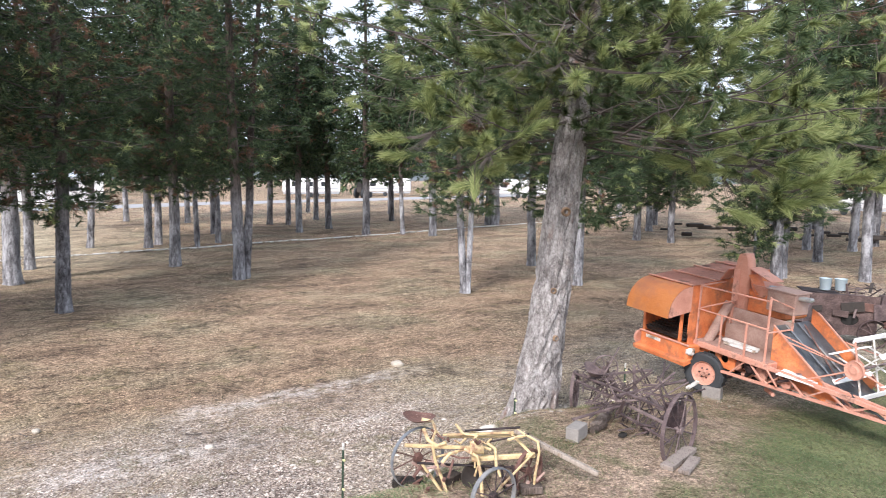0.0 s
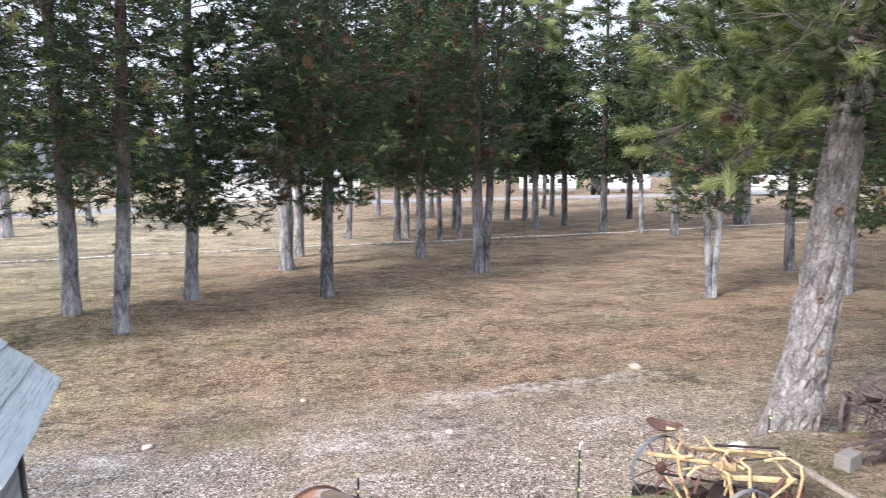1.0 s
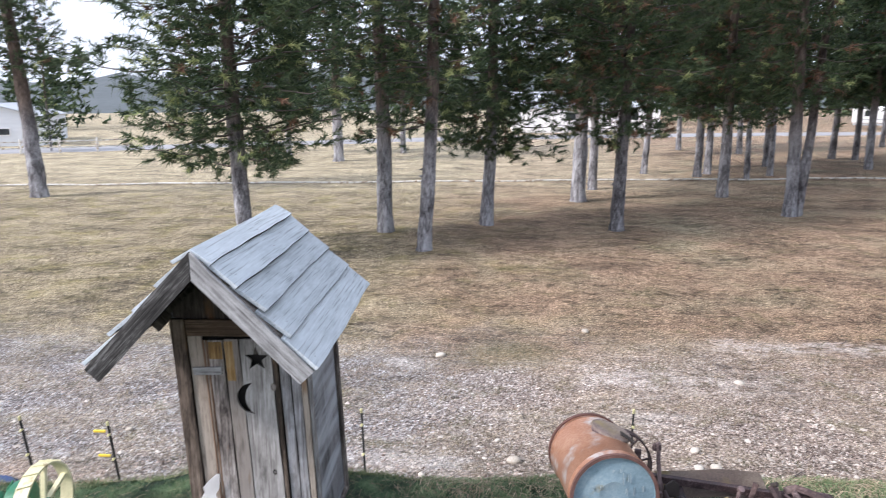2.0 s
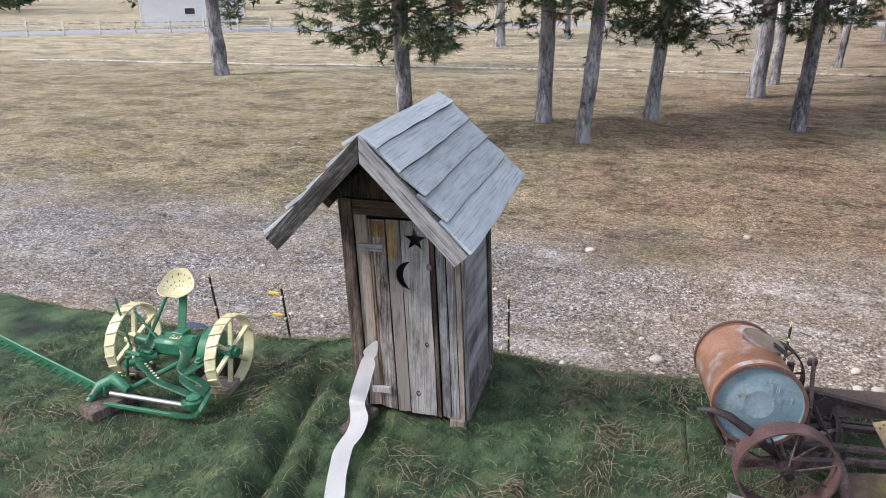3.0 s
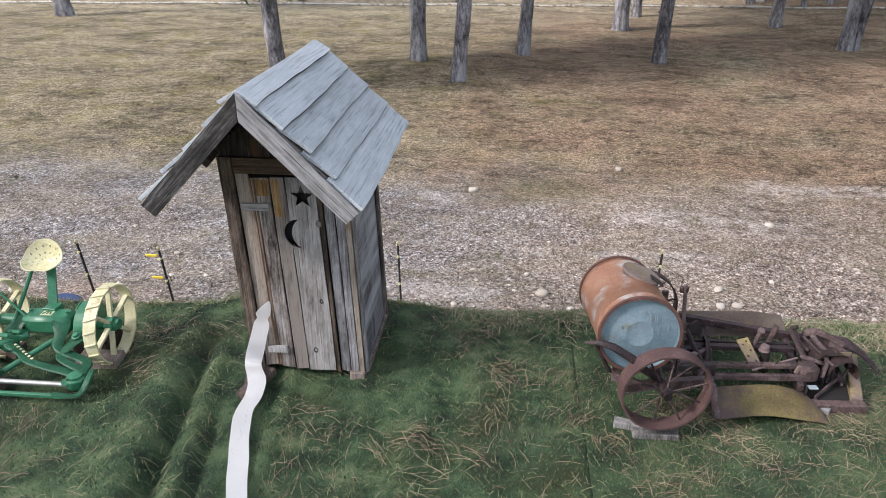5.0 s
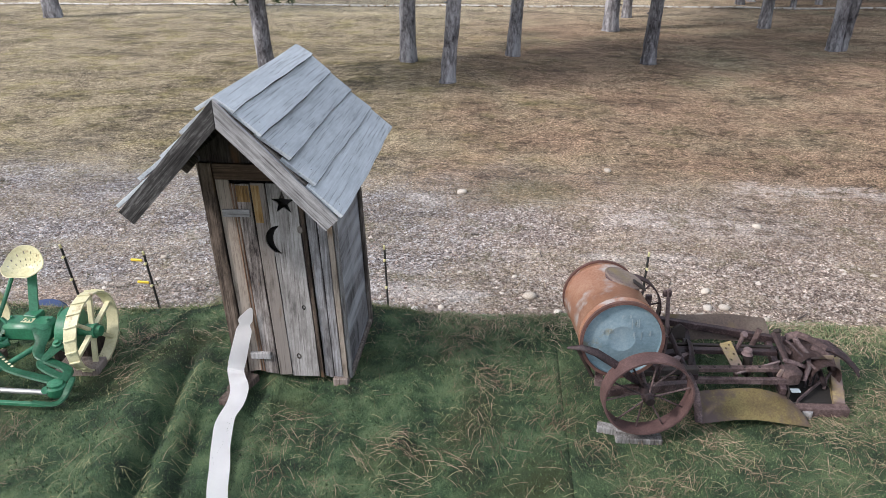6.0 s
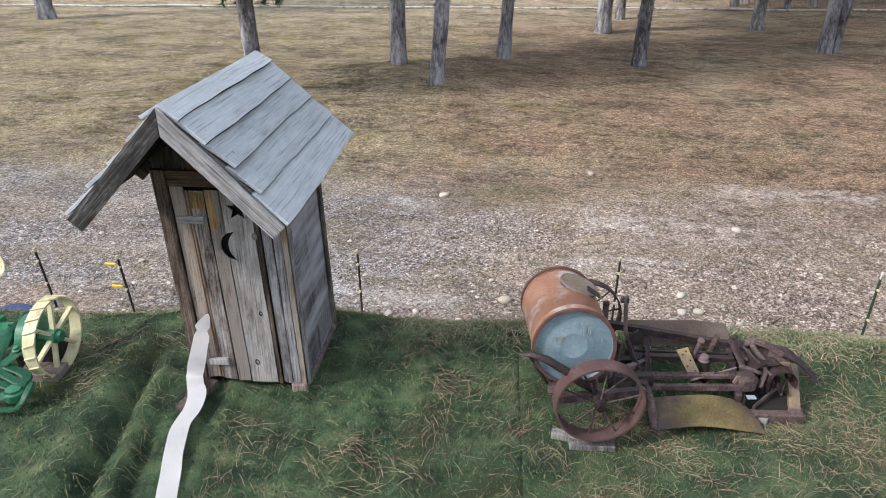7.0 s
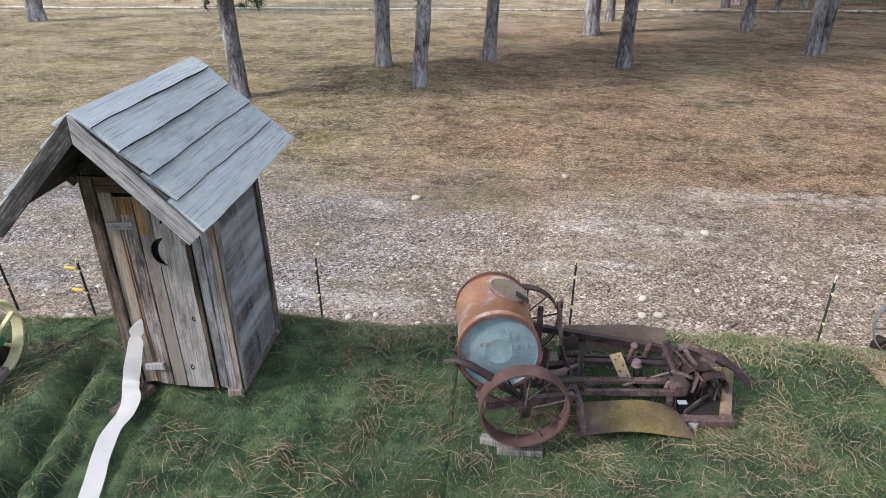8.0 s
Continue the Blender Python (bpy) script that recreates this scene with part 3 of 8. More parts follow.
def thing(name, m, label, category, group="", kind=""):
    e = new(name)
    e.empty_display_size = 0.1
    e.matrix_basis = m
    return tagged(e, label, category, group, kind)


def bm_box(sx, sy, sz, at=(0, 0, 0), m=None, bevel=0.004, bm=None, taper=None):
    """A board or block with softened edges, centred at at."""
    b2 = bmesh.new()
    bmesh.ops.create_cube(b2, size=1)
    for v in b2.verts:
        v.co = Vector((v.co.x * sx, v.co.y * sy, v.co.z * sz))
        if taper and v.co.z > 0:
            v.co.x *= taper
            v.co.y *= taper
    if bevel:
        bmesh.ops.bevel(b2, geom=b2.edges[:], offset=min(bevel, 0.3 * min(sx, sy, sz)), segments=1, affect="EDGES")
    mm = Matrix.Translation(at) @ (m or Matrix())
    bmesh.ops.transform(b2, matrix=mm, verts=b2.verts)
    return merge(bm, b2)


def merge(bm, b2):
    if bm is None:
        return b2
    me = bpy.data.meshes.new("tmp")
    b2.to_mesh(me)
    b2.free()
    bm.from_mesh(me)
    bpy.data.meshes.remove(me)
    return bm


def frame_along(a, b):
    return (Vector(b) - Vector(a)).to_track_quat("Z", "Y").to_matrix().to_4x4()


def bm_rod(a, b, r0, r1=None, n=10, bm=None, caps=True):
    """A round bar from a to b."""
    a, b = Vector(a), Vector(b)
    b2 = bmesh.new()
    bmesh.ops.create_cone(b2, cap_ends=caps, segments=n, radius1=r0, radius2=r0 if r1 is None else r1, depth=(b - a).length)
    bmesh.ops.transform(b2, matrix=Matrix.Translation((a + b) / 2) @ frame_along(a, b), verts=b2.verts)
    return merge(bm, b2)


def bm_bar(a, b, w, h, bm=None, bevel=0.003, roll=0.0):
    """A flat or square bar from a to b."""
    a, b = Vector(a), Vector(b)
    m = Matrix.Translation((a + b) / 2) @ frame_along(a, b) @ Matrix.Rotation(roll, 4, "Z")
    return bm_box(w, h, (b - a).length, m=m, bevel=bevel, bm=bm)


def bm_tube(points, r, n=8, bm=None, flat=1.0):
    """A bent bar through points; r is a radius or a list of them."""
    pts = [Vector(p) for p in points]
    b2 = bmesh.new()
    rings, up = [], None
    for i, p in enumerate(pts):
        d = (pts[min(i + 1, len(pts) - 1)] - pts[max(i - 1, 0)]).normalized()
        if up is None:
            up = d.orthogonal().normalized()
        up = (up - d * up.dot(d)).normalized()
        side = d.cross(up)
        rr = r[i] if isinstance(r, (list, tuple)) else r
        rings.append([b2.verts.new(p + rr * (math.cos(2 * math.pi * k / n) * up + flat * math.sin(2 * math.pi * k / n) * side)) for k in range(n)])
    for a, b in zip(rings, rings[1:]):
        for k in range(n):
            b2.faces.new((a[k], a[(k + 1) % n], b[(k + 1) % n], b[k]))
    b2.faces.new(rings[0][::-1])
    b2.faces.new(rings[-1])
    bmesh.ops.recalc_face_normals(b2, faces=b2.faces[:])
    return merge(bm, b2)


def bm_lathe(profile, n=32, m=None, bm=None, closed=False):
    """A turned shape about z from (radius, height) pairs."""
    b2 = bmesh.new()
    rings = []
    for rad, z in profile:
        if rad < 1e-5:
            rings.append([b2.verts.new((0, 0, z))])
        else:
            rings.append([b2.verts.new((rad * math.cos(2 * math.pi * k / n), rad * math.sin(2 * math.pi * k / n), z)) for k in range(n)])
    pairs = list(zip(rings, rings[1:])) + ([(rings[-1], rings[0])] if closed else [])
    for a, b in pairs:
        for k in range(n):
            q = [a[k % len(a)], a[(k + 1) % len(a)], b[(k + 1) % len(b)], b[k % len(b)]]
            q = [v for i, v in enumerate(q) if v not in q[:i]]
            if len(q) > 2:
                b2.faces.new(q)
    bmesh.ops.recalc_face_normals(b2, faces=b2.faces[:])
    if m is not None:
        bmesh.ops.transform(b2, matrix=m, verts=b2.verts)
    return merge(bm, b2)


def bm_plate(outline, thick, holes=(), m=None, bm=None):
    """A flat plate cut to an outline in x, z, with holes through it, thick along y."""
    cu = bpy.data.curves.new("cut", "CURVE")
    cu.dimensions, cu.fill_mode, cu.extrude = "2D", "BOTH", thick / 2
    for loop in (outline, *holes):
        s = cu.splines.new("POLY")
        s.points.add(len(loop) - 1)
        for p, (x, z) in zip(s.points, loop):
            p.co = (x, z, 0, 1)
        s.use_cyclic_u = True
    ob = bpy.data.objects.new("cut", cu)
    me = bpy.data.meshes.new_from_object(ob)
    b2 = bmesh.new()
    b2.from_mesh(me)
    bmesh.ops.remove_doubles(b2, verts=b2.verts[:], dist=1e-5)
    bpy.data.objects.remove(ob)
    bpy.data.meshes.remove(me)
    bpy.data.curves.remove(cu)
    turn = Matrix.Rotation(radians(90), 4, "X")
    bmesh.ops.transform(b2, matrix=(m or Matrix()) @ turn, verts=b2.verts)
    return merge(bm, b2)


def bm_sheet(points_u, thick, bm=None):
    """A bent sheet: rows of points, given thickness."""
    b2 = bmesh.new()
    rows = [[b2.verts.new(p) for p in row] for row in points_u]
    for a, b in zip(rows, rows[1:]):
        for i in range(len(a) - 1):
            b2.faces.new((a[i], a[i + 1], b[i + 1], b[i]))
    bmesh.ops.solidify(b2, geom=b2.faces[:], thickness=thick)
    bmesh.ops.recalc_face_normals(b2, faces=b2.faces[:])
    return merge(bm, b2)


def smooth_step(a, b, v):
    s = np.clip((np.asarray(v, float) - a) / (b - a), 0, 1)
    return s * s * (3 - 2 * s)


def hills(x, y, seed=0.0):
    """Cheap smooth unevenness, about -1 to 1."""
    return (np.sin(x * 0.9 + seed + 1.3 * np.sin(y * 0.7 + seed)) + np.sin(y * 1.1 + 2.1 * seed + 1.1 * np.sin(x * 0.6)) + 0.6 * np.sin(2.3 * x - 1.7 * y + seed)) / 2.6


# ---- the lie of the land: a raised bank in front, level ground behind ----
def bank_height(x):
    return 1.24 - 1.04 * smooth_step(6.2, 13.5, x) - 0.08 * smooth_step(-3.2, -4.2, x)


def ground_z(x, y):
    x, y = np.asarray(x, float), np.asarray(y, float)
    crest = 6.68 - 0.36 * smooth_step(-3.0, -3.8, x) + 0.06 * np.sin(x * 1.3) + 0.05 * np.sin(x * 2.9 + 1) + 0.22 * smooth_step(0.6, 3.0, x)
    crest = crest + 0.75 * smooth_step(5.0, 6.6, x) + 2.6 * smooth_step(9.0, 13.0, x)
    s = 1 - smooth_step(crest, crest + 1.75 + 0.8 * smooth_step(5.4, 7.2, x) * smooth_step(10.5, 9.0, x), y)
    far = smooth_step(9, 14, y)
    knoll = 0.22 * np.exp(-((x + 2.0) / 7.5) ** 2 - ((y - 23.5) / 5.0) ** 2)
    mound = 0.24 * np.exp(-((x - 8.6) / 2.2) ** 2 - ((y - 10.0) / 1.3) ** 2)
    return bank_height(x) * s + knoll + mound + 0.045 * hills(x, y) * (0.3 + 0.7 * far) + 0.012 * hills(3 * x, 3 * y, 2.0)


TURF_UP = 0.03


def gz(x, y):
    return float(ground_z(x, y))


def steps(lo, hi, fine, out, growth=1.16):
    mid = list(np.arange(lo, hi + fine / 2, fine))
    left, right, d = [], [], fine
    a, b = mid[0], mid[-1]
    while b < out or a > -out:
        d *= growth
        a, b = a - d, b + d
        left.append(a)
        right.append(b)
    return np.array(left[::-1] + mid + right)


xs, ys_ = steps(-11, 16, 0.11, 2500), steps(-1.5, 15, 0.11, 2500)
GX, GY = np.meshgrid(xs, ys_)
GZ = ground_z(GX, GY) - 0.12 * smooth_step(3.6, 3.4, GX) * smooth_step(-11.0, -10.7, GX) * smooth_step(6.4, 6.1, GY) * smooth_step(-1.4, -1.1, GY)
GV = np.stack([GX, GY, GZ], -1).reshape(-1, 3)
nx, ny = len(xs), len(ys_)
ii = (np.arange(ny - 1)[:, None] * nx + np.arange(nx - 1)[None]).ravel()
GF = np.stack([ii, ii + 1, ii + 1 + nx, ii + nx], -1)
ground = link_mesh("ground", GV, GF.tolist(), M["ground"], smooth=True)
tagged(ground, "dry winter lawn, gravel drive and needle litter", "ground", kind="structure")


# ---- trees ----
def needle_cloud(rng, centres, axes, count, length, width, spread=0.75, brush=1.0):
    """Thin needles round each tuft's axis: verts, faces."""
    n = len(centres)
    c = np.repeat(centres, count, 0)
    a = np.repeat(axes, count, 0)
    d = a + spread * rng.normal(size=(n * count, 3))
    d /= np.linalg.norm(d, axis=1, keepdims=True)
    start = c + a * rng.uniform(-0.9 * brush, 0.4 * brush, (n * count, 1)) * length
    side = np.cross(d, rng.normal(size=d.shape))
    side /= np.linalg.norm(side, axis=1, keepdims=True) + 1e-9
    ln = length * rng.uniform(0.7, 1.15, (n * count, 1))
    droop = np.array([0, 0, -0.12]) * ln
    v = np.stack([start - side * width / 2, start + side * width / 2, start + d * ln + droop], 1).reshape(-1, 3)
    return v, np.arange(len(v)).reshape(-1, 3)


def pine_frame(rng, base, top, radius, gap, around, tufts, low=0.75, thin_above=99.0, droop=0.0, thick=1.0):
    """Limbs as bent lines from the trunk axis, and the tufts that sit on their twigs: centre, axis, how far out."""
    limbs, tc, ta, ts, roots = [], [], [], [], []
    z = base
    while z < top:
        f = (z - base) / (top - base)
        reach = radius * (low + (1 - low) * min(f / 0.25, 1)) * (1 - max(f - 0.3, 0) / 0.72) ** 0.9
        spin = rng.uniform(0, 6.28)
        sparse = 0.32 if z > thin_above else 1.0
        for k in range(around):
            az = spin + 6.283 * k / around + rng.normal() * 0.35
            L = max(reach * rng.uniform(0.55, 1.12), 0.4)
            rise = rng.uniform(-0.30, 0.05) + 0.40 * f - droop
            out = np.array([math.cos(az), math.sin(az), 0])
            lat = np.array([-out[1], out[0], 0])
            s = np.linspace(0, 1, 6)
            bend = rng.normal() * 0.16
            line = np.array([0, 0, z + rng.normal() * 0.15]) + np.outer(s * L, out) + np.outer(bend * L * s ** 2 + 0.04 * L * np.sin(s * 7 + rng.uniform(0, 6)), lat)
            line[:, 2] += L * (rise * s + 0.16 * s ** 2) + 0.03 * L * np.sin(s * 8 + rng.uniform(0, 6))
            limbs.append((line, (0.010 + 0.0065 * L) * thick))
            m = max(4, int(tufts * sparse * L / radius))
            q = rng.uniform(0.06, 1.0, m) ** 0.75
            pts = np.stack([np.interp(q, s, line[:, i]) for i in range(3)], 1)
            off = np.clip(rng.normal(size=(m, 1)) * 0.30 * L * (1.2 - q[:, None]), -0.95, 0.95)
            up = np.clip(rng.normal(size=(m, 1)) * 0.15 * L * (1.1 - 0.6 * q[:, None]) + 0.04, -0.55, 0.55)
            roots.append(pts - 0.3 * out * np.abs(off))
            pts = pts + off * lat + up * np.array([0, 0, 1])
            ax = out * 0.9 + lat * np.sign(off) * rng.uniform(0.0, 0.9, (m, 1)) + np.array([0, 0, 1]) * rng.uniform(-0.45, 0.75, (m, 1))
            tc.append(pts)
            ta.append(ax / np.linalg.norm(ax, axis=1, keepdims=True))
            ts.append(q)
        z += gap * rng.uniform(0.75, 1.25) * (1.5 if z > thin_above else 1.0)
    return limbs, np.concatenate(tc), np.concatenate(ta), np.concatenate(ts), np.concatenate(roots)


def limb_mesh(limbs, n=5):
    v, f = [], []
    for line, r in limbs:
        k0 = len(v)
        for i, p in enumerate(line):
            d = line[min(i + 1, len(line) - 1)] - line[max(i - 1, 0)]
            d = d / np.linalg.norm(d)
            a = np.cross(d, (0.1, 0.2, 1.0))
            a = a / np.linalg.norm(a)
            b = np.cross(d, a)
            rr = r * (1 - 0.8 * i / (len(line) - 1))
            for k in range(n):
                w = 6.283 * k / n
                v.append(p + rr * (math.cos(w) * a + math.sin(w) * b))
        for i in range(len(line) - 1):
            for k in range(n):
                f.append((k0 + i * n + k, k0 + i * n + (k + 1) % n, k0 + (i + 1) * n + (k + 1) % n, k0 + (i + 1) * n + k))
    return v, f


def mesh_data(name, v, f, mats, idx=None, smooth=False):
    ob = link_mesh(name, v, f, mats, idx=idx, smooth=smooth)
    me = ob.data
    bpy.data.objects.remove(ob)
    return me


def crown_kind(seed, base, top, radius, gap=0.46, around=5, tufts=19, count=36, length=0.235, width=0.027, rust=0.09, light=0.0, see=11.3):
    """Crown of needle tufts on limbs: fine tufts low down, coarse and few above the height that see names."""
    rng = np.random.default_rng(seed)
    limbs, tc, ta, ts, _ = pine_frame(rng, base, top, radius, gap, around, tufts, thin_above=see)
    tone = np.where(rng.random(len(tc)) < rust * (0.4 + 0.9 * (1 - ts)), 2, np.where(rng.random(len(tc)) < light * ts, 1, 0))
    low = tc[:, 2] < see
    v1, f1 = needle_cloud(rng, tc[low], ta[low], count, length, width, 0.80, 1.15)
    v2, f2 = needle_cloud(rng, tc[~low], ta[~low], 9, length * 1.6, 0.10, 0.95)
    mats = [M["needle"], M["needle_light"], M["needle_rust"]]
    idx = np.concatenate([np.repeat(tone[low], count), np.repeat(tone[~low], 9)])
    crown = mesh_data("crown", np.concatenate([v1, v2]), np.concatenate([f1, f2 + len(v1)]).tolist(), mats, idx)
    lv, lf = limb_mesh(limbs, 4 if see < 12 else 3)
    return crown, mesh_data("branchwork", lv, lf, M["bark_dark"], smooth=True)


def trunk_mesh(seed, r, h, lean=(0.0, 0.0), flare=1.18, n=14, rough=0.05, rings=None):
    """A tapered, slightly crooked, bark-roughened trunk with a flared foot and knots."""
    rng = np.random.default_rng(seed)
    zs = np.concatenate([[-0.25, 0.0, 0.12, 0.3, 0.6], np.linspace(1.0, h, rings or int(h / 0.55))])
    ph = rng.uniform(0, 6.28, 4)
    v, f = [], []
    for z in zs:
        t = max(z, 0) / h
        rad = r * (1 - 0.82 * t) * (1 + (flare - 1) * math.exp(-max(z, 0) / 0.22))
        cx = lean[0] * z + 0.05 * math.sin(z * 0.55 + ph[0]) * min(z, 3) / 3
        cy = lean[1] * z + 0.05 * math.sin(z * 0.5 + ph[1]) * min(z, 3) / 3
        for k in range(n):
            a = 6.283 * k / n
            w = rad * (1 + rough * math.sin(3 * a + ph[2]) + rough * rng.normal() + 0.05 * math.sin(5 * a + z * 2 + ph[3]))
            v.append((cx + w * math.cos(a), cy + w * math.sin(a), z))
    for i in range(len(zs) - 1):
        for k in range(n):
            f.append((i * n + k, i * n + (k + 1) % n, (i + 1) * n + (k + 1) % n, (i + 1) * n + k))
    f.append(tuple(range((len(zs) - 1) * n, len(zs) * n)))
    # knots and dead stubs
    for _ in range(int(10 * min(h / 10, 1))):
        z, a = rng.uniform(0.8, 4.5), rng.uniform(0, 6.28)
        rad = r * (1 - 0.82 * z / h)
        p = np.array([lean[0] * z + rad * 0.9 * math.cos(a), lean[1] * z + rad * 0.9 * math.sin(a), z])
        d = np.array([math.cos(a), math.sin(a), -0.15])
        u, w = np.array([-math.sin(a), math.cos(a), 0]), np.array([0, 0, 1.0])
        s, L, k0 = 0.022 + 0.25 * r * 0.12, rng.uniform(0.03, 0.09), len(v)
        for q, sc in ((0, 1.0), (1, 0.55)):
            for x_, y_ in ((1, 1), (-1, 1), (-1, -1), (1, -1)):
                v.append(p + d * L * q + s * sc * (x_ * u + y_ * w))
        f += [(k0, k0 + 1, k0 + 5, k0 + 4), (k0 + 1, k0 + 2, k0 + 6, k0 + 5), (k0 + 2, k0 + 3, k0 + 7, k0 + 6), (k0 + 3, k0, k0 + 4, k0 + 7), (k0 + 4, k0 + 5, k0 + 6, k0 + 7)]
    return v, f


KINDS = [crown_kind(11, 4.1, 20.0, 3.2, tufts=22, rust=0.15, light=0.05), crown_kind(12, 3.6, 18.0, 3.3, tufts=24, rust=0.20, light=0.05), crown_kind(13, 4.4, 21.0, 3.1, rust=0.10, light=0.06), crown_kind(14, 3.5, 17.0, 2.9, light=0.10),
         crown_kind(15, 1.1, 6.5, 1.9, gap=0.4, tufts=14, rust=0.0, light=0.25), crown_kind(16, 2.9, 17.0, 3.9, gap=0.38, tufts=36, count=36, width=0.026, rust=0.02, light=0.12, see=9.2),
         crown_kind(17, 3.7, 18.0, 2.9, gap=0.52, tufts=12, rust=0.09, light=0.12), crown_kind(18, 6.4, 19.0, 3.4, tufts=26, rust=0.05, light=0.08, see=12.5)]


FAR = [crown_kind(21 + i, 4.6, 19.0, 3.3, gap=0.5, tufts=24, count=9, length=0.33, width=0.10, rust=0.05, see=13.0) for i in range(3)]


def pine(x, y, width, kind, label, lean=(0.0, 0.0), spin=0.0, scale=1.0, second=None):
    z = gz(x, y)
    tree = thing("pine_tree", pose(x, y, z), label, "tree", "pines of the wood")
    seed = int(abs(x * 131 + y * 17)) % 9973
    v, f = trunk_mesh(seed, width / 2 * 1.10, 19.0 * scale, lean)
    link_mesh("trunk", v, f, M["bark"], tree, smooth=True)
    if second:
        dx, dy, w2, lean2 = second
        v, f = trunk_mesh(seed + 1, w2 / 2 * 1.05, 16.0 * scale, lean2)
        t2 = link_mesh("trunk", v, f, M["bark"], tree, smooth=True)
        t2.location = (dx, dy, 0)
    for name, me in zip(("crown", "branchwork"), FAR[kind % 3] if math.hypot(x, y) > 40 and kind < 4 else KINDS[kind]):
        o = tagged(new(name, me), kind="stuff")
        o.parent = tree
        o.rotation_euler = (-0.6 * lean[1], 0.6 * lean[0], spin)
        o.location = (lean[0] * 3, lean[1] * 3, 0)
        o.scale = (scale, scale, scale)
    return tree


TALL = "tall pine with a pale grey trunk and dark green needles"
RUSTY = "tall pine with rust-coloured dead needle tufts among dark green"
SLIM = "slim pine with a pale grey trunk in the wood"
WOOD = [
    (-23.8, 33.7, 0.72, 7, TALL, (-0.05, 0.0)), (-8.0, 20.2, 0.44, 5, "pine with spreading low limbs of green needles", (-0.03, 0.0)),
    (-4.75, 24.5, 0.50, 6, TALL, (-0.01, 0.0)), (-3.09, 21.8, 0.40, 6, "pine with a pale leaning trunk", (0.055, 0.0)),
    (-1.36, 26.3, 0.42, 5, TALL, (0.03, 0.0)), (3.17, 25.65, 0.42, 1, RUSTY, (0.02, 0.0)), (2.53, 33.4, 0.60, 0, TALL, (0.0, 0.0)),
    (3.62, 38.1, 0.42, 2, TALL, (0.0, 0.0)), (7.5, 45.6, 0.36, 3, SLIM, (0.05, 0.0)), (10.3, 44.0, 0.42, 1, RUSTY, (0.0, 0.0)),
    (11.3, 45.6, 0.40, 0, TALL, (0.0, 0.0)), (9.37, 35.3, 0.48, 1, RUSTY, (0.0, 0.0)), (12.7, 42.6, 0.28, 3, SLIM, (0.0, 0.0)),
    (16.3, 50.5, 0.34, 2, SLIM, (0.0, 0.0)), (14.7, 44.8, 0.32, 3, SLIM, (0.0, 0.0)), (23.0, 56.5, 0.45, 0, TALL, (0.02, 0.0)),
    (24.3, 55.7, 0.40, 2, TALL, (0.0, 0.0)), (22.0, 48.6, 0.44, 1, TALL, (0.0, 0.0)), (25.4, 50.6, 0.46, 0, TALL, (-0.03, 0.0)),
    (25.5, 45.0, 0.50, 2, TALL, (0.0, 0.0)), (39.7, 64.3, 0.42, 0, SLIM, (0.0, 0.0)), (27.8, 43.7, 0.30, 3, SLIM, (-0.04, 0.0)),
    (28.9, 41.5, 0.50, 0, TALL, (0.0, 0.0)), (39.0, 47.3, 0.60, 2, TALL, (0.0, 0.0)), (38.7, 46.1, 0.52, 0, TALL, (0.0, 0.0)),
    (24.1, 26.3, 0.40, 2, "dark-trunked pine standing in the wood", (0.0, 0.0)), (21.5, 20.8, 0.36, 5, SLIM, (0.02, 0.0)), (55.0, 48.9, 0.40, 0, SLIM, (0.0, 0.0)),
    (58.0, 49.0, 0.46, 2, TALL, (0.0, 0.0)), (39.3, 31.9, 0.46, 5, TALL, (0.0, 0.0)), (39.8, 29.5, 0.40, 5, TALL, (0.0, 0.0)),
    (53.0, 27.0, 0.40, 0, TALL, (0.0, 0.0)), (56.3, 25.1, 0.50, 2, TALL, (0.0, 0.0)), (-13.7, 54.0, 0.70, 1, TALL, (0.0, 0.0)),
    (46.0, 36.0, 0.45, 1, TALL, (0.0, 0.0)), (34.0, 55.0, 0.42, 0, TALL, (0.0, 0.0)), (47.0, 58.0, 0.42, 2, TALL, (0.0, 0.0)),
    (18.0, 62.0, 0.42, 0, TALL, (0.0, 0.0)), (62.0, 35.0, 0.5, 1, TALL, (0.0, 0.0)), (33.0, 70.0, 0.4, 0, TALL, (0.0, 0.0)),
    (60.0, 30.0, 0.45, 0, TALL, (0.0, 0.0)), (67.0, 27.0, 0.45, 1, TALL, (0.0, 0.0)), (71.0, 42.0, 0.45, 2, TALL, (0.0, 0.0)), (52.0, 40.0, 0.42, 1, TALL, (0.0, 0.0)), (66.0, 20.5, 0.45, 2, TALL, (0.0, 0.0)),
    (44.0, 52.0, 0.42, 0, TALL, (0.0, 0.0)), (29.0, 60.0, 0.42, 2, TALL, (0.0, 0.0)), (8.0, 58.0, 0.42, 1, TALL, (0.0, 0.0)), (14.0, 66.0, 0.42, 0, TALL, (0.0, 0.0)),
    (43.4, 22.3, 0.42, 5, TALL, (0.0, 0.0)), (45.2, 20.4, 0.45, 0, TALL, (0.0, 0.0)), (49.6, 21.0, 0.5, 2, TALL, (0.0, 0.0)),
    (-10.0, 62.0, 0.45, 1, TALL, (0.0, 0.0)),
    (33.0, 14.5, 0.42, 0, TALL, (0.0, 0.0)), (38.0, 19.0, 0.42, 2, TALL, (0.0, 0.0)),
    (-19.5, 60.0, 0.45, 2, TALL, (0.0, 0.0)),
]
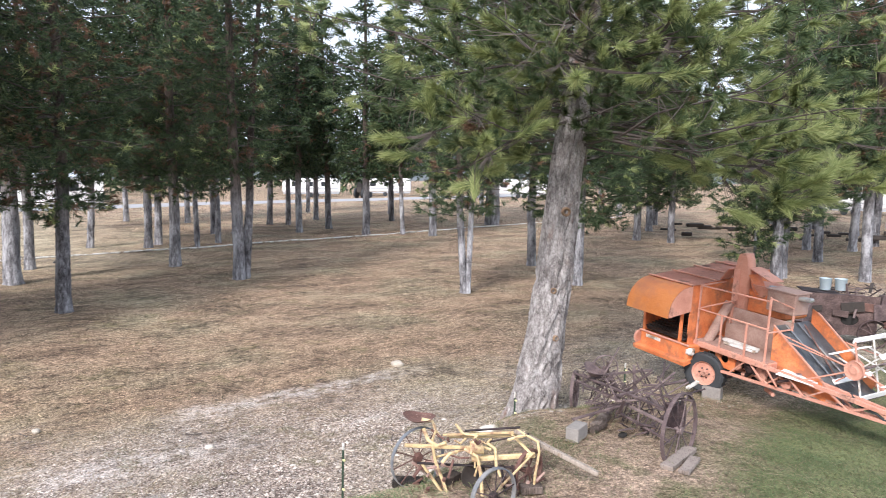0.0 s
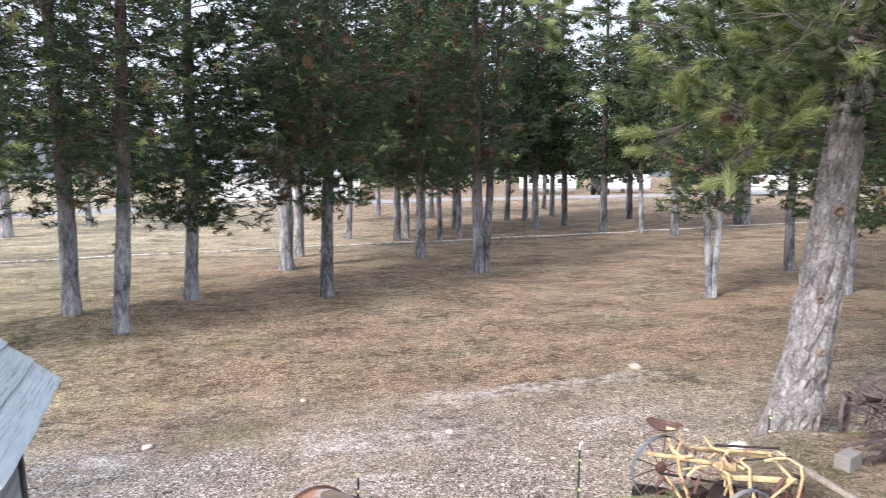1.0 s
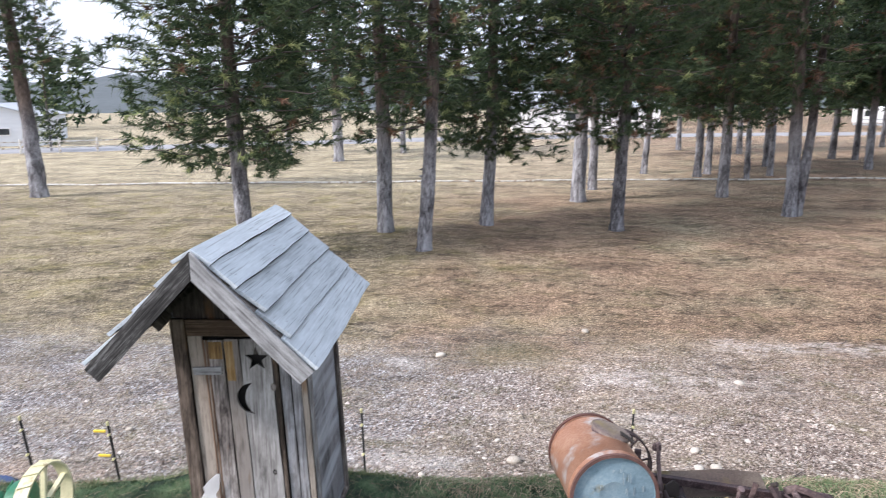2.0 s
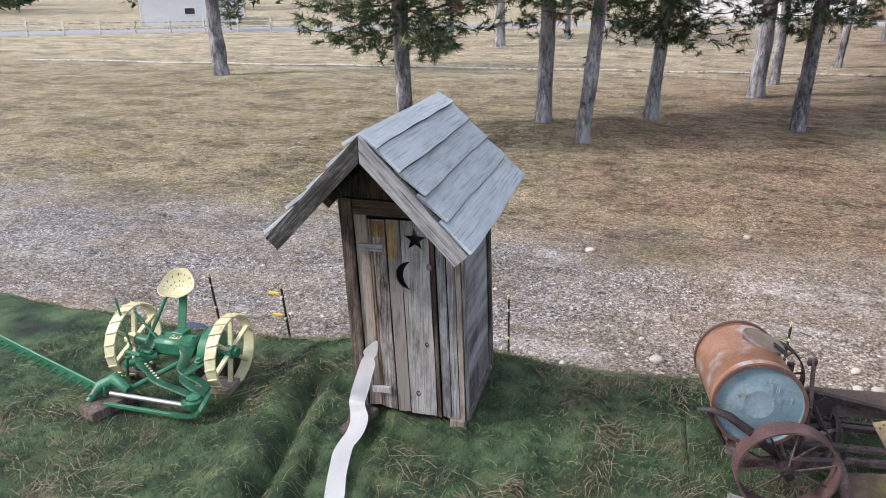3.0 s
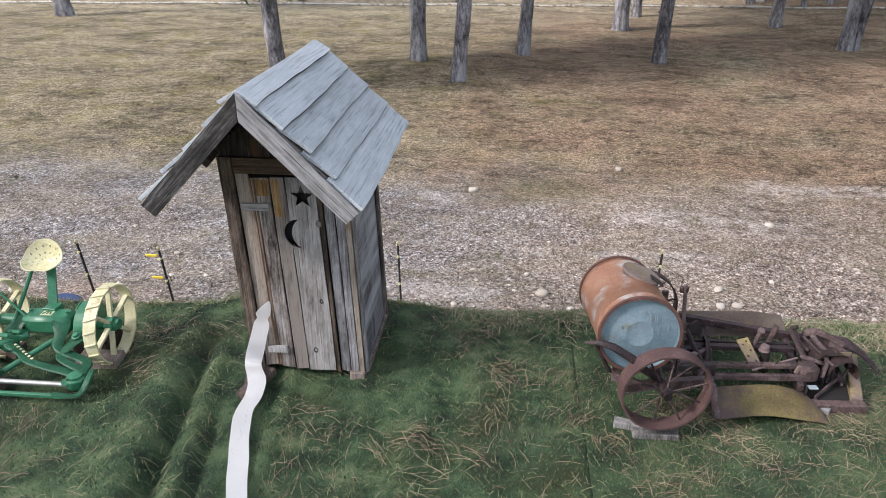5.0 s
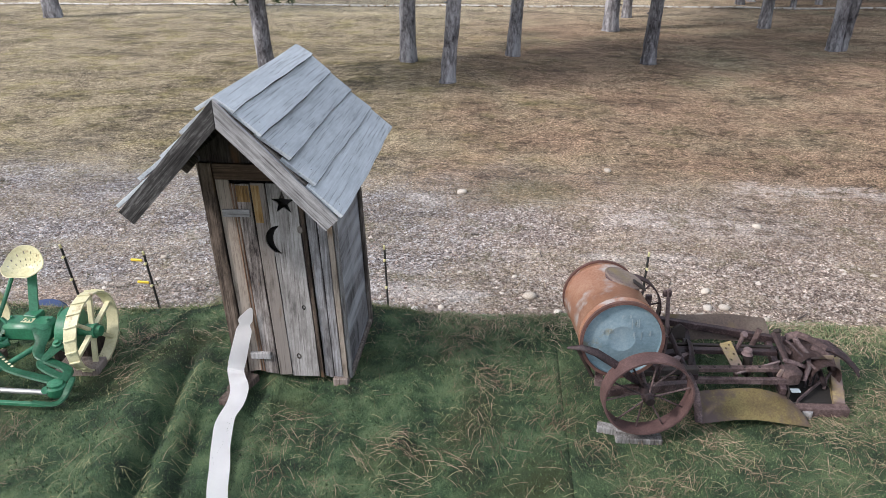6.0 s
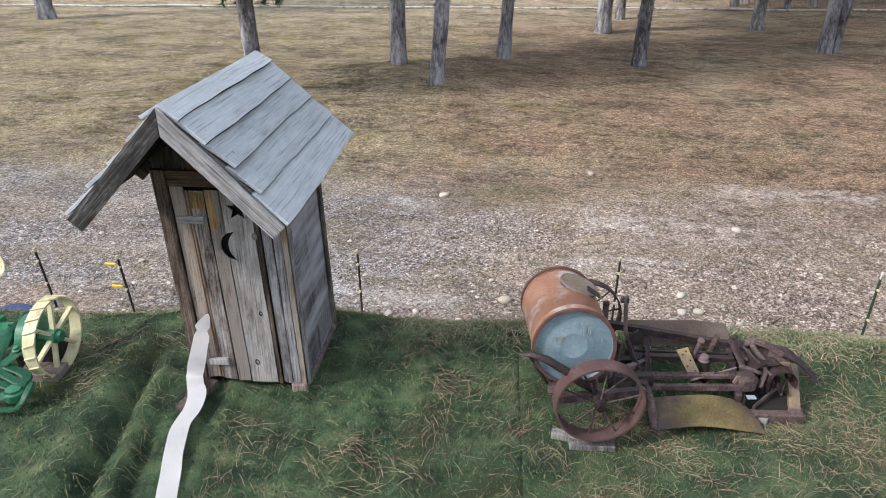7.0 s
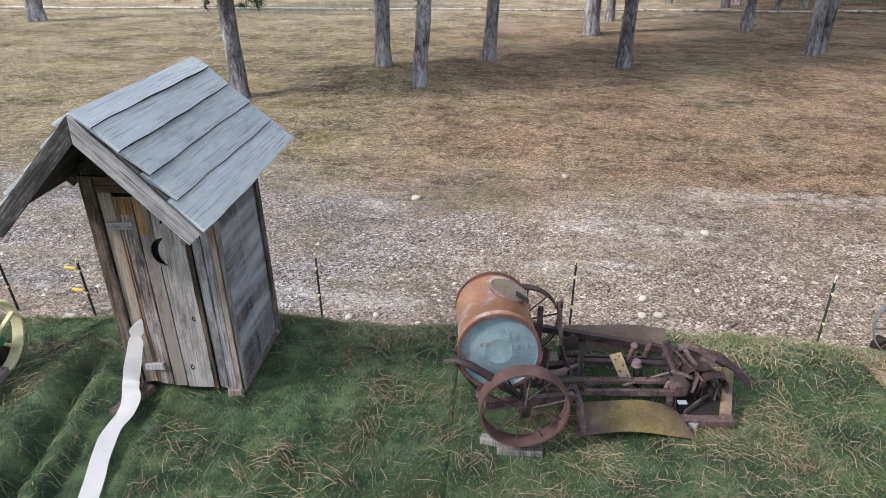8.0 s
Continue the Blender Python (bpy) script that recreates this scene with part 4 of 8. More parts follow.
for i, (x, y, w, k, lab, ln) in enumerate(WOOD):
    pine(x, y, w, k, lab, ln, spin=i * 1.7, scale=1.0 + 0.09 * math.sin(i * 2.3))
pine(10.5, 29.95, 0.46, 0, "twin-stemmed pine with a dark dense crown", (-0.02, 0.0), 0.4, 1.05, second=(0.28, 0.05, 0.38, (0.07, 0.0)))
pine(16.45, 22.0, 0.27, 3, "slender twin-stemmed pine with pale bark", (-0.05, 0.0), 2.2, 0.9, second=(0.08, -0.1, 0.22, (0.06, 0.0)))
pine(30.1, 17.0, 0.46, 5, "twin-stemmed pine with foliage hanging low", (0.0, 0.0), 1.0, 1.0, second=(0.75, 0.1, 0.38, (0.0, 0.0)))
pine(29.3, 17.6, 0.12, 4, "young bushy green pine beside the wood", (0.0, 0.0), 1.0, 1.0)
pine(-43.0, 63.0, 0.2, 4, "young pine beside the road", (0.0, 0.0), 1.0, 0.9)


def big_pine(x, y):
    """The old roadside pine: thick plated trunk, long bright needles in hanging tufts."""
    tree = thing("old_pine_tree", pose(x, y, gz(x, y)), "old pine with thick plated grey bark and long bright green needles", "tree")
    lean = (0.152, -0.02)
    n, rng = 40, np.random.default_rng(5)
    zs = np.concatenate([np.linspace(-0.3, 1.0, 12), np.linspace(1.1, 15, 90)])
    v, f = [], []
    for z in zs:
        t = max(z, 0) / 15
        rad = 0.365 * (1 - 0.8 * t) * (1 + 0.45 * math.exp(-max(z, -0.1) / 0.45))
        bend = 0.05 * math.sin(z * 0.9) - 0.006 * max(z - 5.0, 0) ** 2
        for k in range(n):
            a = 6.2832 * k / n
            plate = noise.noise(Vector((math.cos(a) * 2.6, math.sin(a) * 2.6, z * 1.5)))
            crack = noise.noise(Vector((math.cos(a) * 6.5, math.sin(a) * 6.5, z * 2.6 + 9)))
            w = rad * (1 + 0.10 * plate + (0.07 if crack > -0.05 else -0.06) + 0.05 * math.sin(5 * a) * math.exp(-max(z, 0) / 0.5))
            v.append((lean[0] * z + bend + w * math.cos(a), lean[1] * z + w * math.sin(a), z))
    for i in range(len(zs) - 1):
        for k in range(n):
            f.append((i * n + k, i * n + (k + 1) % n, (i + 1) * n + (k + 1) % n, (i + 1) * n + k))
    link_mesh("trunk", v, f, M["old_bark"], tree)
    for z, a, s in ((3.75, 4.2, 0.075), (2.35, 4.0, 0.05), (1.5, 4.5, 0.05)):
        r = 0.33 * (1 - 0.8 * z / 15)
        c = Vector((lean[0] * z + 0.05 * math.sin(z * 0.9) + r * 1.0 * math.cos(a), lean[1] * z + r * 1.0 * math.sin(a), z))
        m = Matrix.Translation(c) @ frame_along((0, 0, 0), (math.cos(a), math.sin(a), 0))
        part("knot_scar", bm_lathe([(s * 0.45, -0.03), (s * 0.5, 0.03), (s * 0.85, 0.07), (s * 1.1, 0.05), (s * 1.35, -0.05)], 12, m), M["scar"], tree, "sawn knot with brown resin", smooth=True)
    limbs, tc, ta, ts, roots = pine_frame(rng, 5.1, 17.0, 5.4, 0.42, 10, 24, low=0.95, thin_above=9.5, droop=-0.02, thick=0.6)
    off = np.stack([lean[0] * tc[:, 2], lean[1] * tc[:, 2], 0 * tc[:, 2]], 1)
    tc, roots = tc + off, roots + off
    kept_ = tc[:, 2] > 4.85
    tc, ta, ts, roots = tc[kept_], ta[kept_], ts[kept_], roots[kept_]
    limbs = [(ln_ + np.array([lean[0], lean[1], 0]) * ln_[:, 2:3] * [1, 1, 0], r) for ln_, r in limbs]
    # low limbs that reach out over the bank and the field, each forking into shoots with a brush of needles at its tip
    for tx, ty, z0, drop, m_ in ((0.9, -3.6, 5.2, -1.25, 13), (1.5, -4.0, 5.3, -1.15, 13), (0.4, -3.1, 5.3, -1.0, 9), (2.4, -3.7, 5.4, -1.0, 12), (2.9, -3.9, 5.6, -0.9, 10), (1.2, -3.4, 5.8, -0.5, 9), (3.9, -2.7, 5.6, -0.9, 9),
                                 (-2.8, -0.5, 5.4, -1.0, 12), (-3.3, 0.4, 5.7, -0.9, 12), (-2.4, -1.8, 6.0, -0.2, 9), (-1.3, -3.3, 6.3, -0.2, 8), (0.3, -2.0, 6.4, -0.2, 7)):
        s_ = np.linspace(0, 1, 7)
        line = np.column_stack([lean[0] * z0 + tx * s_, lean[1] * z0 + ty * s_, z0 + drop * s_ ** 0.8 + 0.25 * np.sin(math.pi * s_) + 0.15 * s_ ** 3])
        limbs.append((line, 0.036))
        q_ = rng.uniform(0.5, 1.0, m_)
        base_ = np.stack([np.interp(q_, s_, line[:, i]) for i in range(3)], 1)
        shoot = rng.normal(size=(m_, 3)) * [0.55, 0.55, 0.30] + np.array([tx, ty, 0]) * 0.10 + [0, 0, 0.05]
        ax_ = shoot * [1, 1, 0.5] + [0, 0, 0.16]
        ax_ = ax_ / np.linalg.norm(ax_, axis=1, keepdims=True)
        for back_ in (0.0, 0.09, 0.18, 0.27, 0.36):
            tc, roots = np.concatenate([tc, base_ + shoot - ax_ * back_]), np.concatenate([roots, base_])
            ta = np.concatenate([ta, ax_])
            ts = np.concatenate([ts, np.full(m_, 2.6 if back_ < 0.22 else 1.7)])
    # short shoots that hide the stem within the crown
    m_ = 130
    az_, hz_, out_ = rng.uniform(0, 6.283, m_), rng.uniform(5.0, 8.3, m_), rng.uniform(0.35, 1.3, m_)
    stem = np.column_stack([lean[0] * hz_, lean[1] * hz_, hz_])
    dir_ = np.column_stack([np.cos(az_), np.sin(az_), rng.uniform(-0.2, 0.5, m_)])
    tc, roots = np.concatenate([tc, stem + dir_ * out_[:, None]]), np.concatenate([roots, stem])
    ta, ts = np.concatenate([ta, dir_ / np.linalg.norm(dir_, axis=1, keepdims=True)]), np.concatenate([ts, np.full(m_, 0.7)])
    lv, lf = limb_mesh(limbs, 6)
    tagged(link_mesh("branchwork", lv, lf, M["bark_dark"], tree, smooth=True), kind="stuff")
    sag = (roots + tc) / 2 - [0, 0, 0.06]
    tv, tf = limb_mesh([(np.array([a_, b_, c_]), 0.009) for a_, b_, c_ in zip(roots, sag, tc)], 3)
    tagged(link_mesh("twigwork", tv, tf, M["bark_dark"], tree), kind="stuff")
    # tufts further out and on low limbs more often get the lit-looking needles
    tone = np.where(rng.random(len(tc)) < 0.01, 2, np.where(rng.random(len(tc)) < 0.04 + 0.34 * ts, 1, 0))
    mats = [M["needle_mid"], M["needle_light"], M["needle_rust"]]
    near = tc[:, 2] < 8.4
    for sel, count, wide in ((near, 130, 0.0115), (~near, 22, 0.035)):
        v, f = needle_cloud(rng, tc[sel], (ta + [0, 0, 0.12])[sel], count, 0.25, wide, 0.36, 0.5)
        tagged(link_mesh("crown", v, f.tolist(), mats, tree, idx=np.repeat(tone[sel], count)), kind="stuff")
    return tree


big_pine(8.44, 9.80)

# ---- the outhouse ----
OUT = pose(-1.79, 5.54, 1.27, 0, 0, 2.8)
outhouse = thing("outhouse", OUT, "small weathered grey board outhouse with star and moon cutouts", "outhouse")


def roof_under(x):
    return 2.42 - 1.034 * abs(x + 0.555)


def plank(x0, x1, z0, z1, y=0.0, thick=0.022, seed=0, name="board", mat="grey_wood", label="", top=None, holes=(), parent=None, notch_left=None, notch_right=None):
    """An upright front board with a slightly uneven outline; its top may follow the roof."""
    rng = random.Random(seed * 7 + 3)
    left, right = [], []
    for i in range(9):
        s = i / 8
        left.append((x0 + rng.uniform(0, 0.006), z0 + s * ((top(x0) if top else z1) - z0)))
        right.append((x1 - rng.uniform(0, 0.006), z0 + s * ((top(x1) if top else z1) - z0)))
    left[0], right[0] = (left[0][0], z0 + rng.uniform(-0.012, 0.012)), (right[0][0], z0 + rng.uniform(-0.012, 0.012))
    for edge, notch in ((left, notch_left), (right, notch_right)):
        if notch:
            below = [p for p in edge if p[1] < notch[0][1]]
            above = [p for p in edge if p[1] > notch[-1][1]]
            edge[:] = below + notch + above
    b = bm_plate(left + right[::-1], thick, holes, Matrix.Translation((0, y + rng.uniform(-0.004, 0.004), 0)))
    return part(name, b, M[mat], parent or outhouse, label)


def star(cx, cz, r):
    return [(cx + (r if i % 2 == 0 else r * 0.40) * math.sin(math.pi * i / 5), cz + (r if i % 2 == 0 else r * 0.40) * math.cos(math.pi * i / 5)) for i in range(10)]


MOON = (-0.404, 1.302, 0.120)
INNER = (-0.3195, 1.302, 0.1445)
SEAM = -0.469


def arc(c, w0, w1, n=10):
    return [(c[0] + c[2] * math.cos(radians(w)), c[1] + c[2] * math.sin(radians(w))) for w in np.linspace(w0, w1, n)]


# the moon is sawn across the joint of two boards
cross_at = math.degrees(math.acos((SEAM - MOON[0]) / MOON[2]))
MOON_LEFT = arc(MOON, 360 - cross_at, cross_at, 14)
MOON_RIGHT = arc(MOON, 360 - cross_at, 268, 6) + arc(INNER, 235, 125, 14) + arc(MOON, 92, cross_at, 6)
SILL = 0.07

plank(-0.957, -0.850, SILL, 1.90, -0.012, 0.035, 1, "corner_board", "brown_board")
plank(-0.846, -0.738, SILL + 0.01, 1.77, 0.0, 0.02, 2, mat="brown_board")
door = part("door", bm_box(0.56, 0.018, 0.06, (-0.48, 0.025, 1.66)), M["grey_wood"], outhouse)
part("door_batten", bm_box(0.50, 0.018, 0.07, (-0.48, 0.026, 0.32)), M["grey_wood"], door)
for x_ in (-0.731, -0.706):
    part("door_batten_edge", bm_box(0.009, 0.016, 1.66, (x_, -0.012, SILL + 0.845), bevel=0.003), M["red_edge"], door)
part("door_strip", bm_box(0.014, 0.014, 1.66, (-0.7185, -0.006, SILL + 0.845), bevel=0.002), M["brown_board"], door)
plank(-0.700, -0.588, SILL, 1.745, -0.006, 0.022, 4, "door_board", "grey_wood", parent=door)
part("amber_patch", bm_box(0.10, 0.005, 0.13, (-0.645, -0.019, 1.67), bevel=0.002), M["orange_wood"], door, "amber unweathered strip of wood")
plank(-0.581, -0.472, SILL, 1.755, -0.006, 0.022, 5, "door_board", "dark_board", parent=door, notch_right=MOON_LEFT)
part("amber_patch", bm_box(0.062, 0.005, 0.30, (-0.545, -0.0195, 1.59), bevel=0.002), M["orange_wood"], door, "amber unweathered strip of wood")
part("brown_patch", bm_box(0.095, 0.004, 0.20, (-0.527, -0.0185, 0.21), bevel=0.002), M["orange_brown"], door, "brown bare patch low on a board")
plank(SEAM, -0.242, SILL - 0.005, 1.755, -0.006, 0.022, 6, "door_board", holes=[star(-0.353, 1.608, 0.096)], notch_left=MOON_RIGHT, parent=door, mat="pale_board")
plank(-0.236, -0.203, SILL - 0.005, 1.74, -0.012, 0.03, 7, "trim_board", "brown_board")
plank(-0.197, -0.120, SILL - 0.01, 1.7, 0.0, 0.02, 8, top=lambda x: min(1.74, roof_under(x - 0.05) - 0.02), mat="blue_board")
plank(-0.114, -0.047, SILL, 1.6, -0.006, 0.026, 9, "board", top=lambda x: min(1.74, roof_under(x - 0.05) - 0.02), mat="blue_board")
plank(-0.043, 0.0, SILL, 1.6, -0.012, 0.034, 10, "corner_board", top=lambda x: min(1.74, roof_under(x - 0.05) - 0.02), mat="brown_board")
part("header_board", bm_box(0.66, 0.026, 0.122, (-0.515, -0.006, 1.837)), M["orange_brown"], outhouse)
part("hinge", bm_box(0.212, 0.022, 0.058, (-0.713, -0.030, 1.518), Matrix.Rotation(radians(-1.5), 4, "Y")), M["fascia"], outhouse, "grey wooden strap hinge")
part("latch_bar", bm_box(0.165, 0.030, 0.058, (-0.709, -0.036, 0.256), Matrix.Rotation(radians(-3.0), 4, "Y")), M["trim_wood"], outhouse, "pale wooden latch bar")
for kx, kz, kr_, kd in ((-0.245, 1.40, 0.027, -0.012), (-0.300, 0.72, 0.019, 0.0), (-0.397, 0.255, 0.024, 0.0), (-0.553, 1.01, 0.014, 0.0), (-0.653, 1.06, 0.020, 0.0)):
    part("knot", bm_lathe([(0.0, -0.004), (kr_ * 0.55, -0.002), (kr_ * 0.75, 0.003), (kr_, 0.001)], 14, Matrix.Translation((kx, -0.0175 + kd, kz)) @ Matrix.Rotation(radians(90), 4, "X") @ Matrix.Diagonal((0.8, 1.15, 1, 1))), M["dark_board"], outhouse)
# gable triangle in the dark board: shade under the roof put into its colour
part("gable_board", bm_plate([(-0.955, 1.905), (-0.12, 1.80), (-0.12, roof_under(-0.20)), (-0.555, 2.30), (-0.93, roof_under(-0.99))], 0.02, (), Matrix.Translation((0, 0.03, 0))), M["dark_board"], outhouse)
# added sheet behind cutouts and gaps, near-black for the shade inside
part("inner_lining", bm_box(0.86, 0.01, 1.72, (-0.48, 0.075, 0.95)), M["dark"], outhouse)
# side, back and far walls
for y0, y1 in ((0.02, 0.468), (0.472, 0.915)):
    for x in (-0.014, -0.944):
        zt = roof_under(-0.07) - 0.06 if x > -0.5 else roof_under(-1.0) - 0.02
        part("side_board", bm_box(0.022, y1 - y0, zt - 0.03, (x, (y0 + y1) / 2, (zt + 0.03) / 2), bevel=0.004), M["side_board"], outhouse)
part("corner_trim", bm_box(0.026, 0.045, 1.60, (0.014, 0.020, 0.85)), M["trim_wood"], outhouse)
part("corner_trim", bm_box(0.030, 0.060, 1.66, (0.015, 0.930, 0.86)), M["dark_board"], outhouse)
part("sill_board", bm_box(0.030, 0.86, 0.045, (0.014, 0.475, 0.055)), M["dark_board"], outhouse)
for i in range(5):
    part("back_board", bm_box(0.183, 0.02, 1.95, (-0.855 + 0.19 * i, 0.945, 1.02)), M["grey_wood"], outhouse)
# the whole hut has sunk a little to one side
for o in outhouse.children_recursive:
    for v in o.data.vertices:
        v.co.x -= 0.038 * (v.co.z - SILL)
part("skid", bm_box(0.125, 1.0, 0.09, (-0.065, 0.455, 0.022), bevel=0.01), M["block_wood"], outhouse)
part("skid", bm_box(0.12, 1.20, 0.10, (-0.90, 0.36, 0.018), bevel=0.01), M["block_wood"], outhouse)

# roof: five lapped boards a side, on rafters, with gable boards in front
RIDGE = Vector((-0.555, 0, 2.525))
LAPS = (0.0, 0.132, 0.345, 0.562, 0.791, 1.045)
FRONT = (-0.655, -0.640, -0.620, -0.628, -0.668)
REAR = (1.19, 1.24, 1.265, 1.29, 1.36)
for side, eave in ((1, Vector((0.17, 0, 1.775))), (-1, Vector((-1.285, 0, 1.77)))):
    run = eave - RIDGE
    d = run.normalized()
    fwd = Vector((0, side, 0))
    up = d.cross(fwd)
    m = Matrix((d, fwd, up)).transposed().to_4x4()
    for i in range(5):
        u0, u1 = LAPS[i] - (0.045 if i else 0.012), LAPS[i + 1]
        y0, y1 = FRONT[i], REAR[i]
        w, ly = u1 - u0, y1 - y0
        b = bm_box(w, ly, 0.027, (0, 0, 0), bevel=0.0025)
        bmesh.ops.subdivide_edges(b, edges=[e for e in b.edges if abs(e.verts[0].co.y - e.verts[1].co.y) > 0.5], cuts=14)
        for v in b.verts:
            f_ = v.co.x / w + 0.5
            v.co.z += 0.034 * f_ + 0.004 * math.sin(v.co.y * 3 + i * 1.9 + side) + 0.007 * f_ * math.sin(v.co.y * 2.3 + i * 1.7)
            if f_ > 0.5:
                v.co.x += 0.005 * math.sin(v.co.y * 3.1 + i * 2.2) + 0.003 * math.sin(v.co.y * 11 + i)
            if abs(v.co.y) > ly * 0.47:
                v.co.y += 0.008 * math.sin(f_ * 9 + i * 2.0)
        place = Matrix.Translation(RIDGE + d * ((u0 + u1) / 2) + Vector((0, (y0 + y1) / 2, 0)) + up * 0.006) @ m
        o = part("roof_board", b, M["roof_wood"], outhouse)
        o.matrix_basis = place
        # lower edges in the dark board paint the shadow line along each lap
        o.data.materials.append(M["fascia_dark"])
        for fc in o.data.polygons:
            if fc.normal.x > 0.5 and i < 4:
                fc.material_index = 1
        kr = random.Random(i * 5 + 2 * side)
        for ky in (-0.44, -0.42, 0.02, 0.43) if side > 0 else ():
            kx = w * kr.uniform(0.05, 0.30)
            kz = 0.012 + 0.034 * (kx / w + 0.5) + 0.004 * math.sin(ky * ly * 3 + i * 1.9 + side) + 0.007 * (kx / w + 0.5) * math.sin(ky * ly * 2.3 + i * 1.7)
            part("nail_head", bm_lathe([(0, 0.002), (0.005, 0.0015), (0.007, -0.003)], 8, place @ Matrix.Translation((kx, ky * ly + kr.uniform(-0.04, 0.04), kz))), M["dark_board"], outhouse)
    # gable board with a plumb cut at the ridge
    e2, s_ = eave + Vector((0, 0, 0.012)), side
    outline = [(-0.556 + 0.003 * s_, 2.538), (e2.x, e2.z), (e2.x - 0.086 * s_, e2.z - 0.082), (-0.556 + 0.003 * s_, 2.362)]
    mids = [(e2.x + (outline[0][0] - e2.x) * k / 6, e2.z + (outline[0][1] - e2.z) * k / 6 + 0.004 * math.sin(k * 2.2)) for k in range(5, 0, -1)]
    outline = [outline[0]] + mids + outline[1:]
    cut = bm_plate(outline if s_ > 0 else outline[::-1], 0.026, ())
    turn_back = (Matrix.Translation((e2.x, -0.682, e2.z)) @ m)
    bmesh.ops.transform(cut, matrix=turn_back.inverted() @ Matrix.Translation((0, -0.682, 0)), verts=cut.verts)
    # left trim is darker: dark streaks, and its shade put into the colour
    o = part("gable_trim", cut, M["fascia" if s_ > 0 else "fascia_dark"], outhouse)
    o.matrix_basis = turn_back
    # rafters and lining in the dark board, the underside's shade painted in
    for y in (-0.60, 0.2, 1.0):
        c = RIDGE + d * run.length / 2 - up * 0.045
        o = part("rafter", bm_box(run.length - 0.06, 0.04, 0.07, bevel=0.004), M["dark_board"], outhouse)
        o.matrix_basis = Matrix.Translation((c.x, y, c.z)) @ m
    o = part("roof_lining", bm_box(run.length - 0.03, 1.82, 0.012, bevel=0.002), M["dark_board"], outhouse)
    c = RIDGE + d * run.length / 2 - up * 0.006
    o.matrix_basis = Matrix.Translation((c.x, 0.28, c.z)) @ m

tagged(part("doorstep", bm_box(0.13, 0.40, 0.07, (0, 0, 0.02), bevel=0.008), M["block_wood"], None), "short weathered plank lying before the outhouse door", "plank")
bpy.data.objects["doorstep"].matrix_basis = OUT @ pose(-0.87, -0.20, 0.0, 0, 0, -14)

# white strip hanging from the door and running over the turf
strip_line = [(-0.74, -0.06, 0.72), (-0.8, -0.06, 0.6), (-0.82, -0.06, 0.52), (-0.86, -0.06, 0.39), (-0.9, -0.06, 0.25), (-0.94, -0.06, 0.11), (-0.88, -0.19, 0.12), (-0.85, -0.24, 0.1), (-0.83, -0.3, 0.08), (-0.82, -0.43, 0.06), (-0.83, -0.56, 0.06), (-0.82, -0.66, 0.06), (-0.78, -0.82, 0.06), (-0.74, -0.96, 0.06), (-0.68, -1.13, 0.06), (-0.62, -1.33, 0.06), (-0.53, -1.58, 0.06), (-0.45, -1.83, 0.06)]


def smooth_line(pts, n=4):
    """Catmull-Rom points through pts."""
    q = [Vector(p) for p in pts]
    out = []
    for i in range(len(q) - 1):
        a, b, c, d = q[max(i - 1, 0)], q[i], q[i + 1], q[min(i + 2, len(q) - 1)]
        for k in range(n):
            s = k / n
            out.append(0.5 * (2 * b + (c - a) * s + (2 * a - 5 * b + 4 * c - d) * s * s + (3 * b - a - 3 * c + d) * s ** 3))
    return out + [q[-1]]


rows = []
fine_line = smooth_line(strip_line)
for j, p in enumerate(fine_line):
    i = j / 4
    a, b = fine_line[max(j - 2, 0)], fine_line[min(j + 2, len(fine_line) - 1)]
    d = (b - a).normalized()
    hang = Vector((math.cos(-0.25), 0, math.sin(-0.25) * 0.4))
    lie_ = Vector((0, 0, 1)).cross(d)
    lie_ = (lie_ if lie_.x > 0 else -lie_).normalized() if lie_.length > 0.2 else hang
    f_ = min(max((i - 4.5) / 1.5, 0), 1)
    s = hang.lerp(lie_, f_).normalized() * (0.008 + 0.062 * min(i / 1.1, 1)) * (1 - 0.4 * math.exp(-((i - 1.5) / 0.45) ** 2))
    wave = Vector((0, -0.012 * math.sin(i * 1.9), 0.008 * math.sin(i * 1.7)))
    rows.append([Vector(p) - s + wave, Vector(p) + wave * 0.5, Vector(p) + s - wave * 0.4])
strip = part("paper_strip", bm_sheet(rows, 0.003), M["paper"], None, smooth=True)
strip.matrix_basis = OUT
tagged(strip, "long white paper strip hanging from door onto turf", "paper strip")


